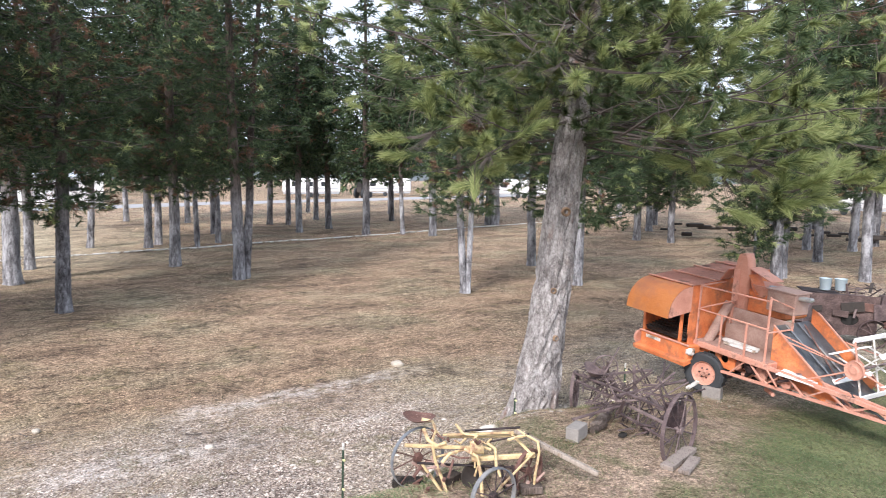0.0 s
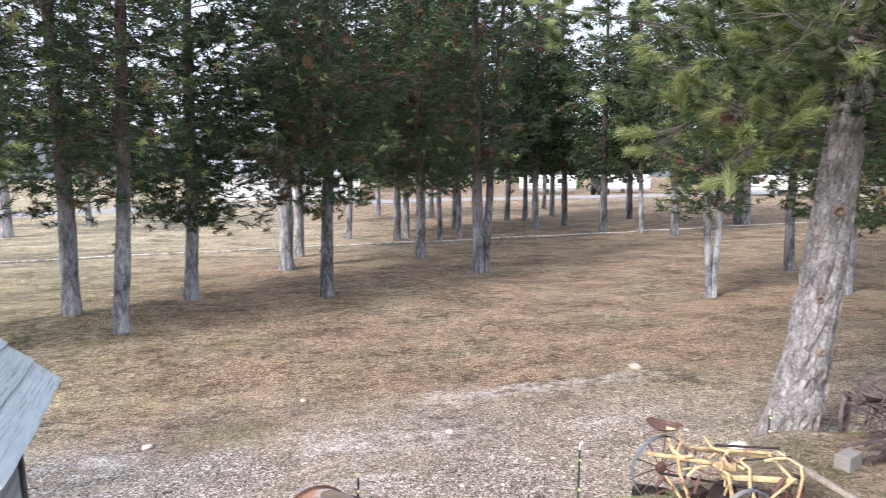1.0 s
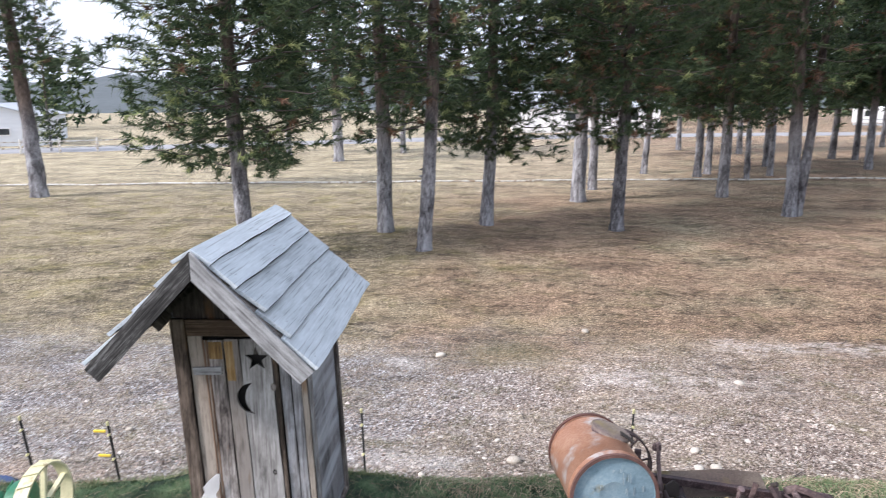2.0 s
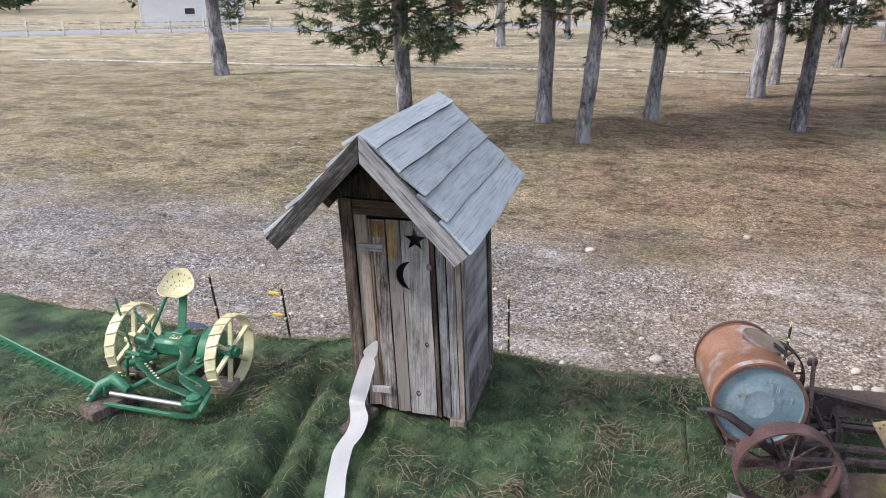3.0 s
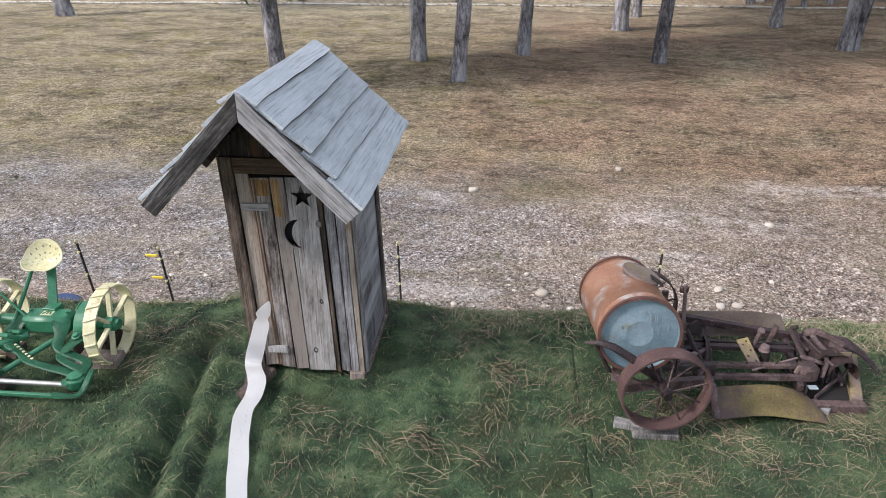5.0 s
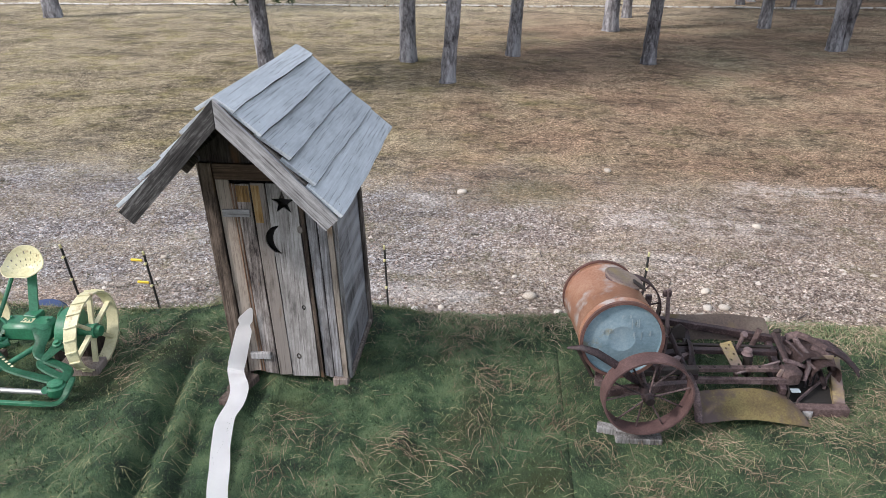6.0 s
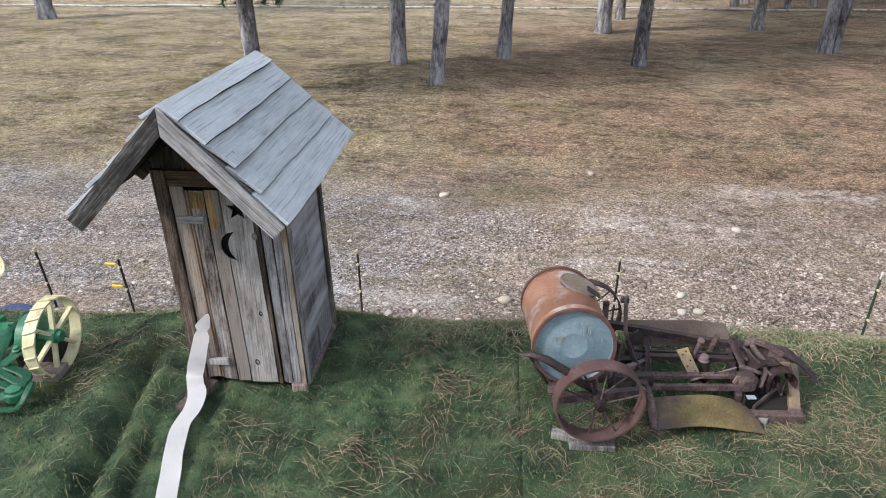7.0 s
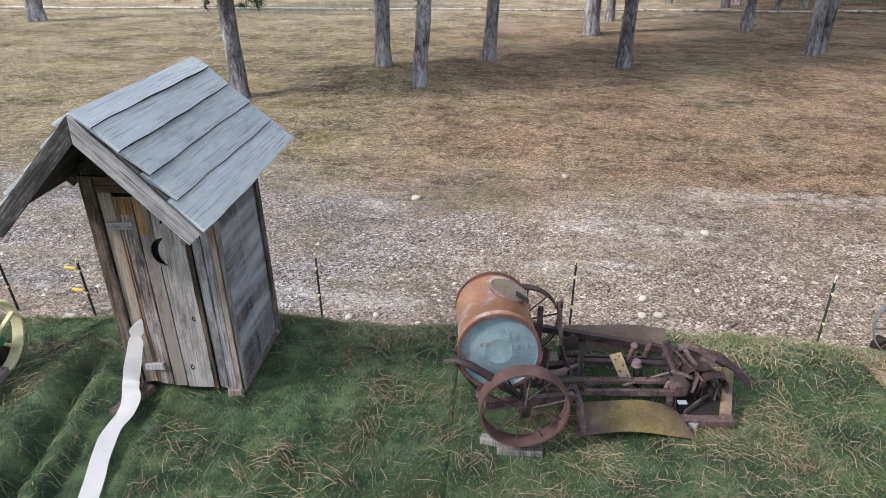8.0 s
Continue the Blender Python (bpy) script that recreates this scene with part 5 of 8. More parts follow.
# ---- wheels and other common machine parts ----
def spoked_wheel(name, parent, m, r, width, spokes, rim_mat, spoke_mat, hub_mat, thick=0.012, hub_r=0.05, spoke_r=0.008, lugs=0, flat_spoke=False, label=""):
    """An iron wheel about its local y axis, built as rim, hub, each spoke and each lug."""
    turn = m @ Matrix.Rotation(radians(90), 4, "X")
    prof = [(r - thick, -width / 2), (r, -width / 2), (r, width / 2), (r - thick, width / 2)]
    wheel = part(name, bm_lathe(prof, 48, turn, closed=True), M[rim_mat], parent, label, smooth=True)
    hub = bm_lathe([(0, -width * 0.75), (hub_r * 0.7, -width * 0.75), (hub_r * 0.75, -width * 0.4), (hub_r, -width * 0.35), (hub_r, width * 0.35), (hub_r * 0.75, width * 0.4), (hub_r * 0.7, width * 0.75), (0, width * 0.75)], 16, turn)
    part("hub", hub, M[hub_mat], wheel, smooth=True)
    for i in range(spokes):
        a = 2 * math.pi * (i + 0.3) / spokes
        off = width * 0.28 * (1 if i % 2 else -1) if not flat_spoke else 0
        p, q = m @ Vector((hub_r * 0.7 * math.cos(a), off, hub_r * 0.7 * math.sin(a))), m @ Vector(((r - thick * 0.6) * math.cos(a), off * 0.3, (r - thick * 0.6) * math.sin(a)))
        part("spoke", bm_bar(p, q, spoke_r * 2.6, spoke_r * 1.6) if flat_spoke else bm_rod(p, q, spoke_r, n=6), M[spoke_mat], wheel)
    for i in range(lugs):
        a = 2 * math.pi * i / lugs
        mm = m @ Matrix.Rotation(-a, 4, "Y") @ Matrix.Translation((r + 0.005, 0, 0)) @ Matrix.Rotation(radians(18), 4, "X")
        part("lug", bm_box(0.014, width * 1.02, 0.012, m=mm, bevel=0.002), M[rim_mat], wheel)
    return wheel


def wood_block(x, y, sx, sy, sz, rz, mat="block_wood", label="weathered wooden block under a machine wheel", z=None, group="blocks under the machines"):
    o = part("wood_block", bm_box(sx, sy, sz, (0, 0, sz / 2), bevel=0.006), M[mat], None)
    o.matrix_basis = pose(x, y, (gz(x, y) + TURF_UP if z is None else z), 0, 0, rz)
    return tagged(o, label, "wood block", group)


# ---- transplanter with its tank ----
tp = thing("transplanter", pose(0, 0, 0), "rusty old horse-drawn transplanter with a barrel tank", "farm machine")
cap, back = Vector((0.33, 5.27, 2.06)), Vector((0.215, 6.10, 1.985))
ax = (back - cap).normalized()
tm = Matrix.Translation(cap) @ frame_along(cap, back)
L, R = 0.78, 0.290
tank = part("tank", bm_lathe([(R, 0.0), (R, 0.05), (R + 0.012, 0.075), (R, 0.1), (R, L * 0.5), (R, L - 0.10), (R + 0.012, L - 0.075), (R, L - 0.05), (R, L)], 56, tm), M["tank"], tp, "rust-orange steel barrel tank", smooth=True)
part("tank_end", bm_lathe([(0, 0.02), (R * 0.30, 0.02), (R * 0.33, 0.017), (R * 0.36, 0.017), (R * 0.39, 0.02), (R - 0.012, 0.02), (R - 0.010, -0.004)], 56, tm), M["tank_end"], tank, "faded blue-grey tank end", smooth=True)
part("tank_end", bm_lathe([(0, L - 0.02), (R - 0.012, L - 0.02), (R - 0.008, L)], 40, tm), M["tank"], tank)
for z in (0.0, L):
    part("rim_hoop", bm_lathe([(R - 0.008, z - 0.012), (R + 0.014, z - 0.012), (R + 0.014, z + 0.014), (R - 0.008, z + 0.014)], 56, tm, closed=True), M["red_rust"], tank, smooth=True)
# worn chalky lettering on the tank end, as loose strokes
rl = random.Random(12)
rgt, upv = Vector((1, 0.14, 0)).normalized(), Vector((0, 0, 1))
for dx, dz, w, h in ((0.02, 0.185, 0.10, 0.03), (0.085, 0.11, 0.07, 0.11), (0.14, 0.04, 0.16, 0.07), (-0.14, -0.055, 0.22, 0.04), (0.05, -0.065, 0.10, 0.045), (-0.12, 0.06, 0.10, 0.03)):
    n_seg = max(2, int(w / 0.042))
    for k in range(n_seg):
        for _ in range(2):
            cx, cz = dx + (k + 0.5 - n_seg / 2) * w / n_seg + rl.uniform(-0.008, 0.008), dz + rl.uniform(-0.2, 0.2) * h
            a = rl.uniform(-0.06, 0.06)
            ln_ = h * rl.uniform(0.45, 0.95)
            mm = Matrix.Translation(cap + rgt * cx + upv * cz + ax * 0.017) @ Matrix((rgt, ax, upv)).transposed().to_4x4() @ Matrix.Rotation(a, 4, "Y")
            part("letter_bar", bm_box(0.0055, 0.002, ln_, m=mm, bevel=0), M["faded_letter"], tank)
# hatch on top with its lid tipped back
top = cap + ax * 0.52 + Vector((0.10, 0, R * 0.93))
hm = Matrix.Translation(top) @ Matrix.Rotation(radians(18), 4, "Y") @ Matrix.Rotation(radians(-3), 4, "X")
part("hatch_collar", bm_lathe([(0.125, -0.06), (0.13, 0.02), (0.14, 0.025), (0.145, 0.01), (0.135, -0.06)], 28, hm, closed=True), M["rust"], tank, smooth=True)
part("hatch_lid", bm_lathe([(0, 0.028), (0.06, 0.032), (0.11, 0.03), (0.15, 0.02), (0.155, 0.008), (0.14, 0.012), (0, 0.016)], 28, hm, closed=True), M["purple_board"], tank, "dented hatch lid with yellow paint remains", smooth=True)
b = bm_box(0.12, 0.06, 0.012, m=Matrix.Translation(top + Vector((0.11, -0.08, 0.0))) @ Matrix.Rotation(radians(35), 4, "Y"))
part("hatch_hinge", b, M["dark_iron"], tank)
# near wheel, far wheel and axle
hub = Vector((0.53, 5.14, 1.70))
wm = Matrix.Translation(hub) @ Matrix.Rotation(radians(10), 4, "Z") @ Matrix.Rotation(radians(1), 4, "X")
spoked_wheel("wheel", tp, wm, 0.325, 0.125, 10, "wheel_rust", "rust", "rust", 0.014, 0.045, 0.007)
wm2 = Matrix.Translation(hub + Vector((-0.06, 1.22, 0.0))) @ Matrix.Rotation(radians(8), 4, "Z")
spoked_wheel("wheel", tp, wm2, 0.325, 0.085, 10, "rust", "rust", "rust", 0.012, 0.05, 0.009)
part("axle", bm_rod(hub + Vector((0, -0.05, 0)), hub + Vector((-0.06, 1.27, 0.0)), 0.024), M["rust"], tp, smooth=True)
# frame beams, straps and axle bed
for (a, b, w, h, mt) in [((0.86, 5.68, 1.575), (1.64, 5.79, 1.575), 0.05, 0.035, "brown_rust"), ((0.72, 5.60, 1.515), (1.70, 5.74, 1.50), 0.035, 0.05, "rust"),
                         ((0.84, 5.90, 1.61), (1.66, 5.97, 1.61), 0.05, 0.04, "rust"), ((0.80, 5.98, 1.59), (1.64, 6.06, 1.58), 0.03, 0.06, "dark_iron"),
                         ((0.36, 6.28, 1.70), (2.05, 6.30, 1.50), 0.05, 0.06, "rust"), ((0.20, 5.28, 1.66), (0.30, 6.36, 1.66), 0.06, 0.06, "rust"),
                         ((0.24, 5.26, 1.60), (0.90, 5.44, 1.60), 0.05, 0.07, "rust"), ((0.30, 5.42, 1.66), (0.98, 5.62, 1.62), 0.05, 0.05, "dark_iron"),
                         ((0.62, 5.50, 1.68), (0.98, 5.84, 1.62), 0.04, 0.05, "rust"), ((0.40, 5.70, 1.62), (0.92, 5.86, 1.62), 0.06, 0.04, "rust"),
                         ((0.96, 5.60, 1.56), (1.00, 6.30, 1.56), 0.06, 0.05, "rust"), ((1.66, 5.66, 1.45), (1.70, 6.30, 1.50), 0.05, 0.06, "rust"),
                         ((1.62, 5.60, 1.325), (2.16, 5.655, 1.325), 0.075, 0.075, "brown_rust"), ((2.10, 5.69, 1.355), (2.22, 6.22, 1.43), 0.085, 0.055, "yellow_rust"),
                         ((1.78, 5.66, 1.375), (2.06, 5.94, 1.42), 0.012, 0.04, "grey_rust"), ((1.62, 6.28, 1.44), (2.24, 6.24, 1.44), 0.05, 0.06, "rust")]:
    part("frame_bar", bm_bar(a, b, w, h), M[mt], tp)
for i in range(7):
    c = Vector((0.90, 5.685, 1.594)).lerp(Vector((1.60, 5.784, 1.594)), i / 6)
    part("bolt", bm_lathe([(0, 0.006), (0.010, 0.005), (0.012, -0.002)], 8, Matrix.Translation(c)), M["dark_iron"], tp)
# cross strap over the beams, end straps beside the foot board
part("cross_strap", bm_tube([(0.94, 5.70, 1.56), (0.95, 5.74, 1.66), (0.96, 5.84, 1.685), (0.97, 5.96, 1.66), (0.98, 6.02, 1.58)], 0.034, 8, flat=0.28), M["rust"], tp, smooth=True)
part("end_plate", bm_box(0.10, 0.075, 0.012, (0.93, 5.66, 1.60), Matrix.Rotation(radians(9), 4, "Z"), 0.003), M["grey_rust"], tp)
part("foot_strap", bm_tube([(0.86, 5.66, 1.62), (0.91, 5.54, 1.60), (0.95, 5.46, 1.53), (0.975, 5.40, 1.42), (0.985, 5.345, 1.33)], 0.030, 8, flat=0.3), M["rust"], tp, smooth=True)
part("drag_arm", bm_tube([(0.80, 5.92, 1.74), (0.84, 5.78, 1.68), (0.90, 5.62, 1.61), (0.92, 5.52, 1.55)], 0.022, 8, flat=0.55), M["rust"], tp, smooth=True)
part("pivot_ring", bm_lathe([(0.030, -0.025), (0.055, -0.025), (0.060, 0.0), (0.055, 0.025), (0.030, 0.025)], 18, pose(0.88, 5.50, 1.60, 70, 0, 10), closed=True), M["rust"], tp, smooth=True)
# perforated yellow bracket between the beams
holes = [[(x + 0.009 * math.cos(w), z + 0.009 * math.sin(w)) for w in np.linspace(0, 5.5, 8)] for x, z in ((-0.02, -0.10), (0.022, -0.07), (-0.02, -0.02), (0.022, 0.02), (-0.018, 0.08), (0.02, 0.10))]
part("bracket", bm_plate([(-0.045, -0.14), (0.045, -0.14), (0.05, 0.13), (-0.05, 0.13)], 0.012, holes, pose(1.285, 5.83, 1.625, -56, 0, 12) @ Matrix.Rotation(radians(-12), 4, "Y")), M["yellow_rust"], tp, "perforated yellow-brown bracket")
part("bracket_foot", bm_bar((1.30, 5.78, 1.58), (1.34, 5.80, 1.44), 0.05, 0.012), M["yellow_rust"], tp)
# bolts and stub posts standing on the far beam
part("pin", bm_bar((1.345, 5.95, 1.62), (1.375, 5.96, 1.75), 0.034, 0.018), M["rust"], tp)
part("pin_head", bm_lathe([(0, 0.022), (0.026, 0.018), (0.030, 0.0), (0.024, -0.012), (0, -0.014)], 12, pose(1.38, 5.96, 1.76, 30, 20, 0)), M["rust"], tp, smooth=True)
part("stub_post", bm_bar((1.49, 6.06, 1.58), (1.53, 6.07, 1.76), 0.045, 0.014, roll=0.5), M["brown_rust"], tp)
part("hub_cap", bm_lathe([(0, 0.03), (0.03, 0.028), (0.038, 0.012), (0.02, 0.0), (0.045, -0.02)], 14, pose(1.405, 5.87, 1.66)), M["rust"], tp, smooth=True)
part("stanchion", bm_bar((1.42, 5.88, 1.64), (1.44, 5.90, 1.42), 0.06, 0.05), M["dark_iron"], tp)
part("yellow_catch", bm_box(0.035, 0.02, 0.075, (1.645, 5.76, 1.555), Matrix.Rotation(0.3, 4, "Y"), 0.006), M["yellow_rust"], tp, "small yellow-painted catch")
# upright lever plates
for pts_, r in [([(1.62, 6.02, 1.77), (1.655, 5.97, 1.71), (1.70, 5.91, 1.63), (1.745, 5.84, 1.54)], 0.042), ([(1.665, 6.05, 1.75), (1.70, 6.00, 1.67), (1.77, 5.96, 1.62)], 0.026), ([(1.80, 6.04, 1.72), (1.82, 5.98, 1.69), (1.87, 5.92, 1.66), (1.88, 5.84, 1.58), (1.83, 5.76, 1.50)], 0.022),
                ([(1.74, 6.06, 1.71), (1.83, 6.08, 1.73), (1.92, 6.06, 1.71), (2.04, 6.00, 1.66)], 0.028), ([(1.92, 5.98, 1.69), (2.00, 5.95, 1.65), (2.08, 5.96, 1.60), (2.11, 5.92, 1.52)], 0.028), ([(1.68, 5.86, 1.62), (1.80, 5.84, 1.60), (1.88, 5.86, 1.56)], 0.018)]:
    part("lever_plate", bm_tube(pts_, r, 8, flat=0.35), M["brown_rust" if r > 0.025 else "rust"], tp, smooth=True)
part("lever_bolt", bm_rod((1.63, 6.03, 1.77), (1.66, 6.00, 1.80), 0.018), M["dark_iron"], tp, smooth=True)
part("slanted_rod", bm_rod((1.66, 5.86, 1.60), (1.30, 5.70, 1.56), 0.009, n=6), M["grey_rust"], tp)
part("slanted_rod", bm_rod((1.72, 6.00, 1.72), (1.92, 5.82, 1.58), 0.011, n=6), M["grey_rust"], tp)
part("gear_housing", bm_box(0.16, 0.14, 0.15, (1.73, 5.80, 1.52), Matrix.Rotation(radians(15), 4, "Z"), 0.03), M["brown_rust"], tp, smooth=True)
part("pale_plate", bm_box(0.07, 0.045, 0.012, (1.76, 5.69, 1.45), Matrix.Rotation(radians(8), 4, "Z"), 0.002), M["steel_blue"], tp)


def arched_sheet(c, r, half, w0, w1, m_, mat, name, label=""):
    """A curved guard: an arc of sheet iron round an axis along local y."""
    rows_ = [[m_ @ Vector((r * math.cos(w), y_, r * math.sin(w))) + Vector(c) for y_ in (-half, 0, half)] for w in np.linspace(radians(w0), radians(w1), 14)]
    return part(name, bm_sheet(rows_, 0.012), M[mat], tp, label, smooth=True)


turn = Matrix.Rotation(radians(12), 4, "Z")
arched_sheet((1.90, 5.98, 1.52), 0.15, 0.12, 20, 165, turn, "brown_rust", "guard", "purple-brown rusted sheet guard")
arched_sheet((2.00, 5.88, 1.50), 0.125, 0.075, -20, 190, turn, "brown_rust", "press_rim")
arched_sheet((1.98, 5.98, 1.50), 0.135, 0.02, -20, 200, turn, "dark_iron", "press_rim")
part("press_shaft", bm_rod((1.99, 5.76, 1.48), (2.02, 6.20, 1.52), 0.02), M["rust"], tp, smooth=True)
part("band", bm_bar((1.90, 5.90, 1.635), (2.08, 5.93, 1.63), 0.012, 0.035), M["yellow_rust"], tp)
# pan coloured near-black to paint the shaded inside of the rear frame
part("dark_pan", bm_box(0.42, 0.50, 0.05, (1.90, 5.94, 1.325), Matrix.Rotation(radians(6), 4, "Z"), 0.02), M["dark"], tp)
part("pan_side", bm_bar((1.70, 5.64, 1.40), (1.76, 6.18, 1.44), 0.012, 0.12), M["dark_iron"], tp)
for i in range(6):
    a = Vector((1.80 + 0.05 * i, 5.90 + 0.03 * math.sin(i * 2.1), 1.36))
    part("planting_finger", bm_tube([a, a + Vector((0.02, 0.05, 0.07)), a + Vector((0.05, 0.07, 0.10 + 0.02 * (i % 2)))], 0.012, 6), M["rust"], tp, smooth=True)


# foot boards, sagging, their outer ends cut askew
def curved_board(y, z, x0, x1, w, tilt, mt, label, drop=0.05, skew=0.0):
    rows_ = []
    for i in range(11):
        s = i / 10
        row_ = []
        for e_ in (-1.0, -0.5, 0.0, 0.5, 1.0):
            x = x0 + (x1 - x0 - skew * (e_ + 1) / 2) * s
            bow = -drop * (2 * s - 0.8) ** 2 + 0.016 * (1 - e_ * e_) + 0.006 * math.sin(9 * s + 2 * e_)
            row_.append(Vector((x, y + e_ * w / 2 * math.cos(tilt) + 0.11 * (s - 0.4), z + e_ * w / 2 * math.sin(tilt) + bow)))
        rows_.append(row_)
    return part("foot_board", bm_sheet(rows_, 0.016), M[mt], tp, label, smooth=True)


curved_board(5.50, 1.42, 1.00, 1.84, 0.27, 0.42, "yellow_rust", "yellow-painted rusty foot board", skew=0.14)
curved_board(6.40, 1.55, 0.84, 1.74, 0.30, 0.30, "purple_board", "brown weathered foot board", 0.02)
# drawn-out arms at the rear and the shoe in front of the wheel
part("horn_arm", bm_tube([(1.86, 6.02, 1.64), (1.98, 6.03, 1.66), (2.09, 6.02, 1.65), (2.19, 6.00, 1.60), (2.27, 5.97, 1.53), (2.32, 5.94, 1.46)], [0.024, 0.03, 0.032, 0.028, 0.022, 0.012], flat=0.6), M["rust"], tp, smooth=True)
part("horn_arm", bm_tube([(1.72, 6.10, 1.66), (1.90, 6.10, 1.68), (2.08, 6.08, 1.66), (2.22, 6.04, 1.58), (2.33, 5.99, 1.48)], [0.024, 0.028, 0.030, 0.024, 0.014], flat=0.6), M["rust"], tp, smooth=True)
part("shoe", bm_tube([(-0.06, 5.16, 2.03), (0.04, 5.13, 2.06), (0.14, 5.11, 2.04), (0.29, 5.14, 1.93), (0.39, 5.20, 1.81), (0.50, 5.26, 1.70)], [0.008, 0.022, 0.03, 0.032, 0.032, 0.02], flat=0.4), M["rust"], tp, smooth=True)
part("shoe_stay", bm_bar((0.02, 5.20, 2.00), (0.16, 5.36, 1.66), 0.04, 0.014), M["rust"], tp)
# tank bearers and the long lever behind
part("tank_bearer", bm_bar((0.66, 5.52, 1.52), (0.68, 5.54, 1.96), 0.05, 0.03), M["rust"], tp)
part("tank_bearer", bm_bar((0.62, 6.06, 1.56), (0.62, 6.08, 2.00), 0.05, 0.03), M["rust"], tp)
part("lever", bm_tube([(0.86, 6.06, 1.56), (0.80, 6.08, 1.74), (0.785, 6.09, 1.90), (0.775, 6.09, 2.06)], 0.024, 8, flat=0.5), M["rust"], tp, smooth=True)
part("lever_grip", bm_box(0.07, 0.03, 0.06, (0.765, 6.09, 2.02), bevel=0.01), M["rust"], tp)
part("lever_sector", bm_plate([(-0.08, 0.0), (0.06, 0.0), (0.05, 0.10), (0.0, 0.14), (-0.07, 0.10)], 0.02, (), pose(0.90, 6.06, 1.62, 0, 0, 20)), M["dark_iron"], tp)
for i, (x, y, sx, sy, rz, mt) in enumerate([(0.52, 5.17, 0.34, 0.12, 4, "trim_wood"), (0.33, 5.22, 0.22, 0.07, -8, "trim_wood"), (1.80, 5.64, 0.20, 0.10, -30, "trim_wood"), (0.66, 6.36, 0.3, 0.14, 5, "block_wood"), (2.08, 6.0, 0.10, 0.5, 4, "block_wood")]):
    wood_block(x, y, sx, sy, (0.05, 0.06, 0.065, 0.065, 0.04)[i], rz, mt)


# ---- green mower with cream wheels ----
mow = thing("sickle_mower", pose(0, 0, 0), "restored green horse-drawn sickle mower with cream wheels", "farm machine")
MH = Vector((-4.07, 5.60, 1.545))
mz = radians(4)
across = Vector((-math.cos(mz), -math.sin(mz), 0))
for off, tilt in ((0.0, 4), (1.02, 4)):
    c = MH + across * off
    m = Matrix.Translation(c) @ Matrix.Rotation(radians(90 + tilt), 4, "Z")
    spoked_wheel("wheel", mow, m, 0.345, 0.105, 6, "cream_paint", "cream_paint", "green_paint" if off == 0 else "cream_paint", 0.016, 0.065, 0.017, lugs=20, flat_spoke=True, label="cream spoked iron wheel with cleats")
A0, A1 = MH + across * 0.05, MH + across * 0.98
part("axle_housing", bm_rod(A0, A1, 0.052, n=16), M["green_paint"], mow, smooth=True)
part("gear_cover", bm_lathe([(0, -0.05), (0.17, -0.05), (0.195, -0.03), (0.195, 0.05), (0.17, 0.07), (0, 0.075)], 32, Matrix.Translation(MH + across * 0.19) @ Matrix.Rotation(radians(94), 4, "Z") @ Matrix.Rotation(radians(90), 4, "X")), M["green_paint"], mow, smooth=True)
cx = MH + across * 0.55
part("gear_case", bm_box(0.42, 0.20, 0.17, (0, 0, 0), Matrix.Translation(cx + Vector((0.03, -0.03, 0.02))) @ Matrix.Rotation(mz, 4, "Z"), 0.035), M["green_paint"], mow, smooth=True)
part("name_plate", bm_box(0.10, 0.075, 0.004, (0, 0, 0), Matrix.Translation(cx + Vector((0.03, -0.04, 0.107))) @ Matrix.Rotation(mz, 4, "Z"), 0.001), M["cream_paint"], mow, "worn cream name patch")
for i in range(3):
    part("letter_bar", bm_box(0.014, 0.05, 0.003, (0, 0, 0), Matrix.Translation(cx + Vector((0.005 + 0.026 * i, -0.04, 0.110))) @ Matrix.Rotation(0.5 * (i - 1), 4, "Z"), 0), M["green_paint"], mow)
# yoke casting: flat arms sweeping down to the drag bar
foot = Vector((-4.06, 5.06, 1.34))


def cast_arm(pts_, widths, thick=0.036, name="yoke_arm"):
    """A flat iron casting that sweeps through pts_, as wide as widths say."""
    line_ = smooth_line(pts_, 4)
    wide = np.interp(np.linspace(0, 1, len(line_)), np.linspace(0, 1, len(widths)), widths)
    rows_ = []
    for i, p in enumerate(line_):
        d = line_[min(i + 1, len(line_) - 1)] - line_[max(i - 1, 0)]
        n_ = Vector((-d.y, d.x, 0)).normalized() * float(wide[i])
        rows_.append([p - n_, p - n_ * 0.75 + Vector((0, 0, 0.012)), p + Vector((0, 0, 0.014)), p + n_ * 0.75 + Vector((0, 0, 0.012)), p + n_])
    return part(name, bm_sheet(rows_, thick), M["green_paint"], mow, smooth=True)


cast_arm([cx + Vector((0.16, -0.06, 0.08)), cx + Vector((0.23, -0.17, 0.03)), cx + Vector((0.27, -0.30, -0.06)), foot + Vector((-0.02, 0.15, 0.07)), foot + Vector((0.0, 0.02, 0.05))], [0.085, 0.06, 0.042, 0.042, 0.055])
cast_arm([cx + Vector((0.34, -0.02, 0.04)), cx + Vector((0.40, -0.14, 0.01)), cx + Vector((0.35, -0.27, -0.05)), cx + Vector((0.33, -0.38, -0.10)), foot + Vector((0.05, 0.05, 0.04))], [0.09, 0.085, 0.05, 0.035, 0.04])
cast_arm([cx + Vector((-0.17, -0.05, 0.09)), cx + Vector((-0.23, -0.16, 0.0)), cx + Vector((-0.21, -0.26, -0.07)), cx + Vector((-0.04, -0.36, -0.10)), cx + Vector((0.12, -0.45, -0.12)), foot + Vector((-0.04, 0.03, 0.03))], [0.09, 0.085, 0.06, 0.040, 0.036, 0.05])
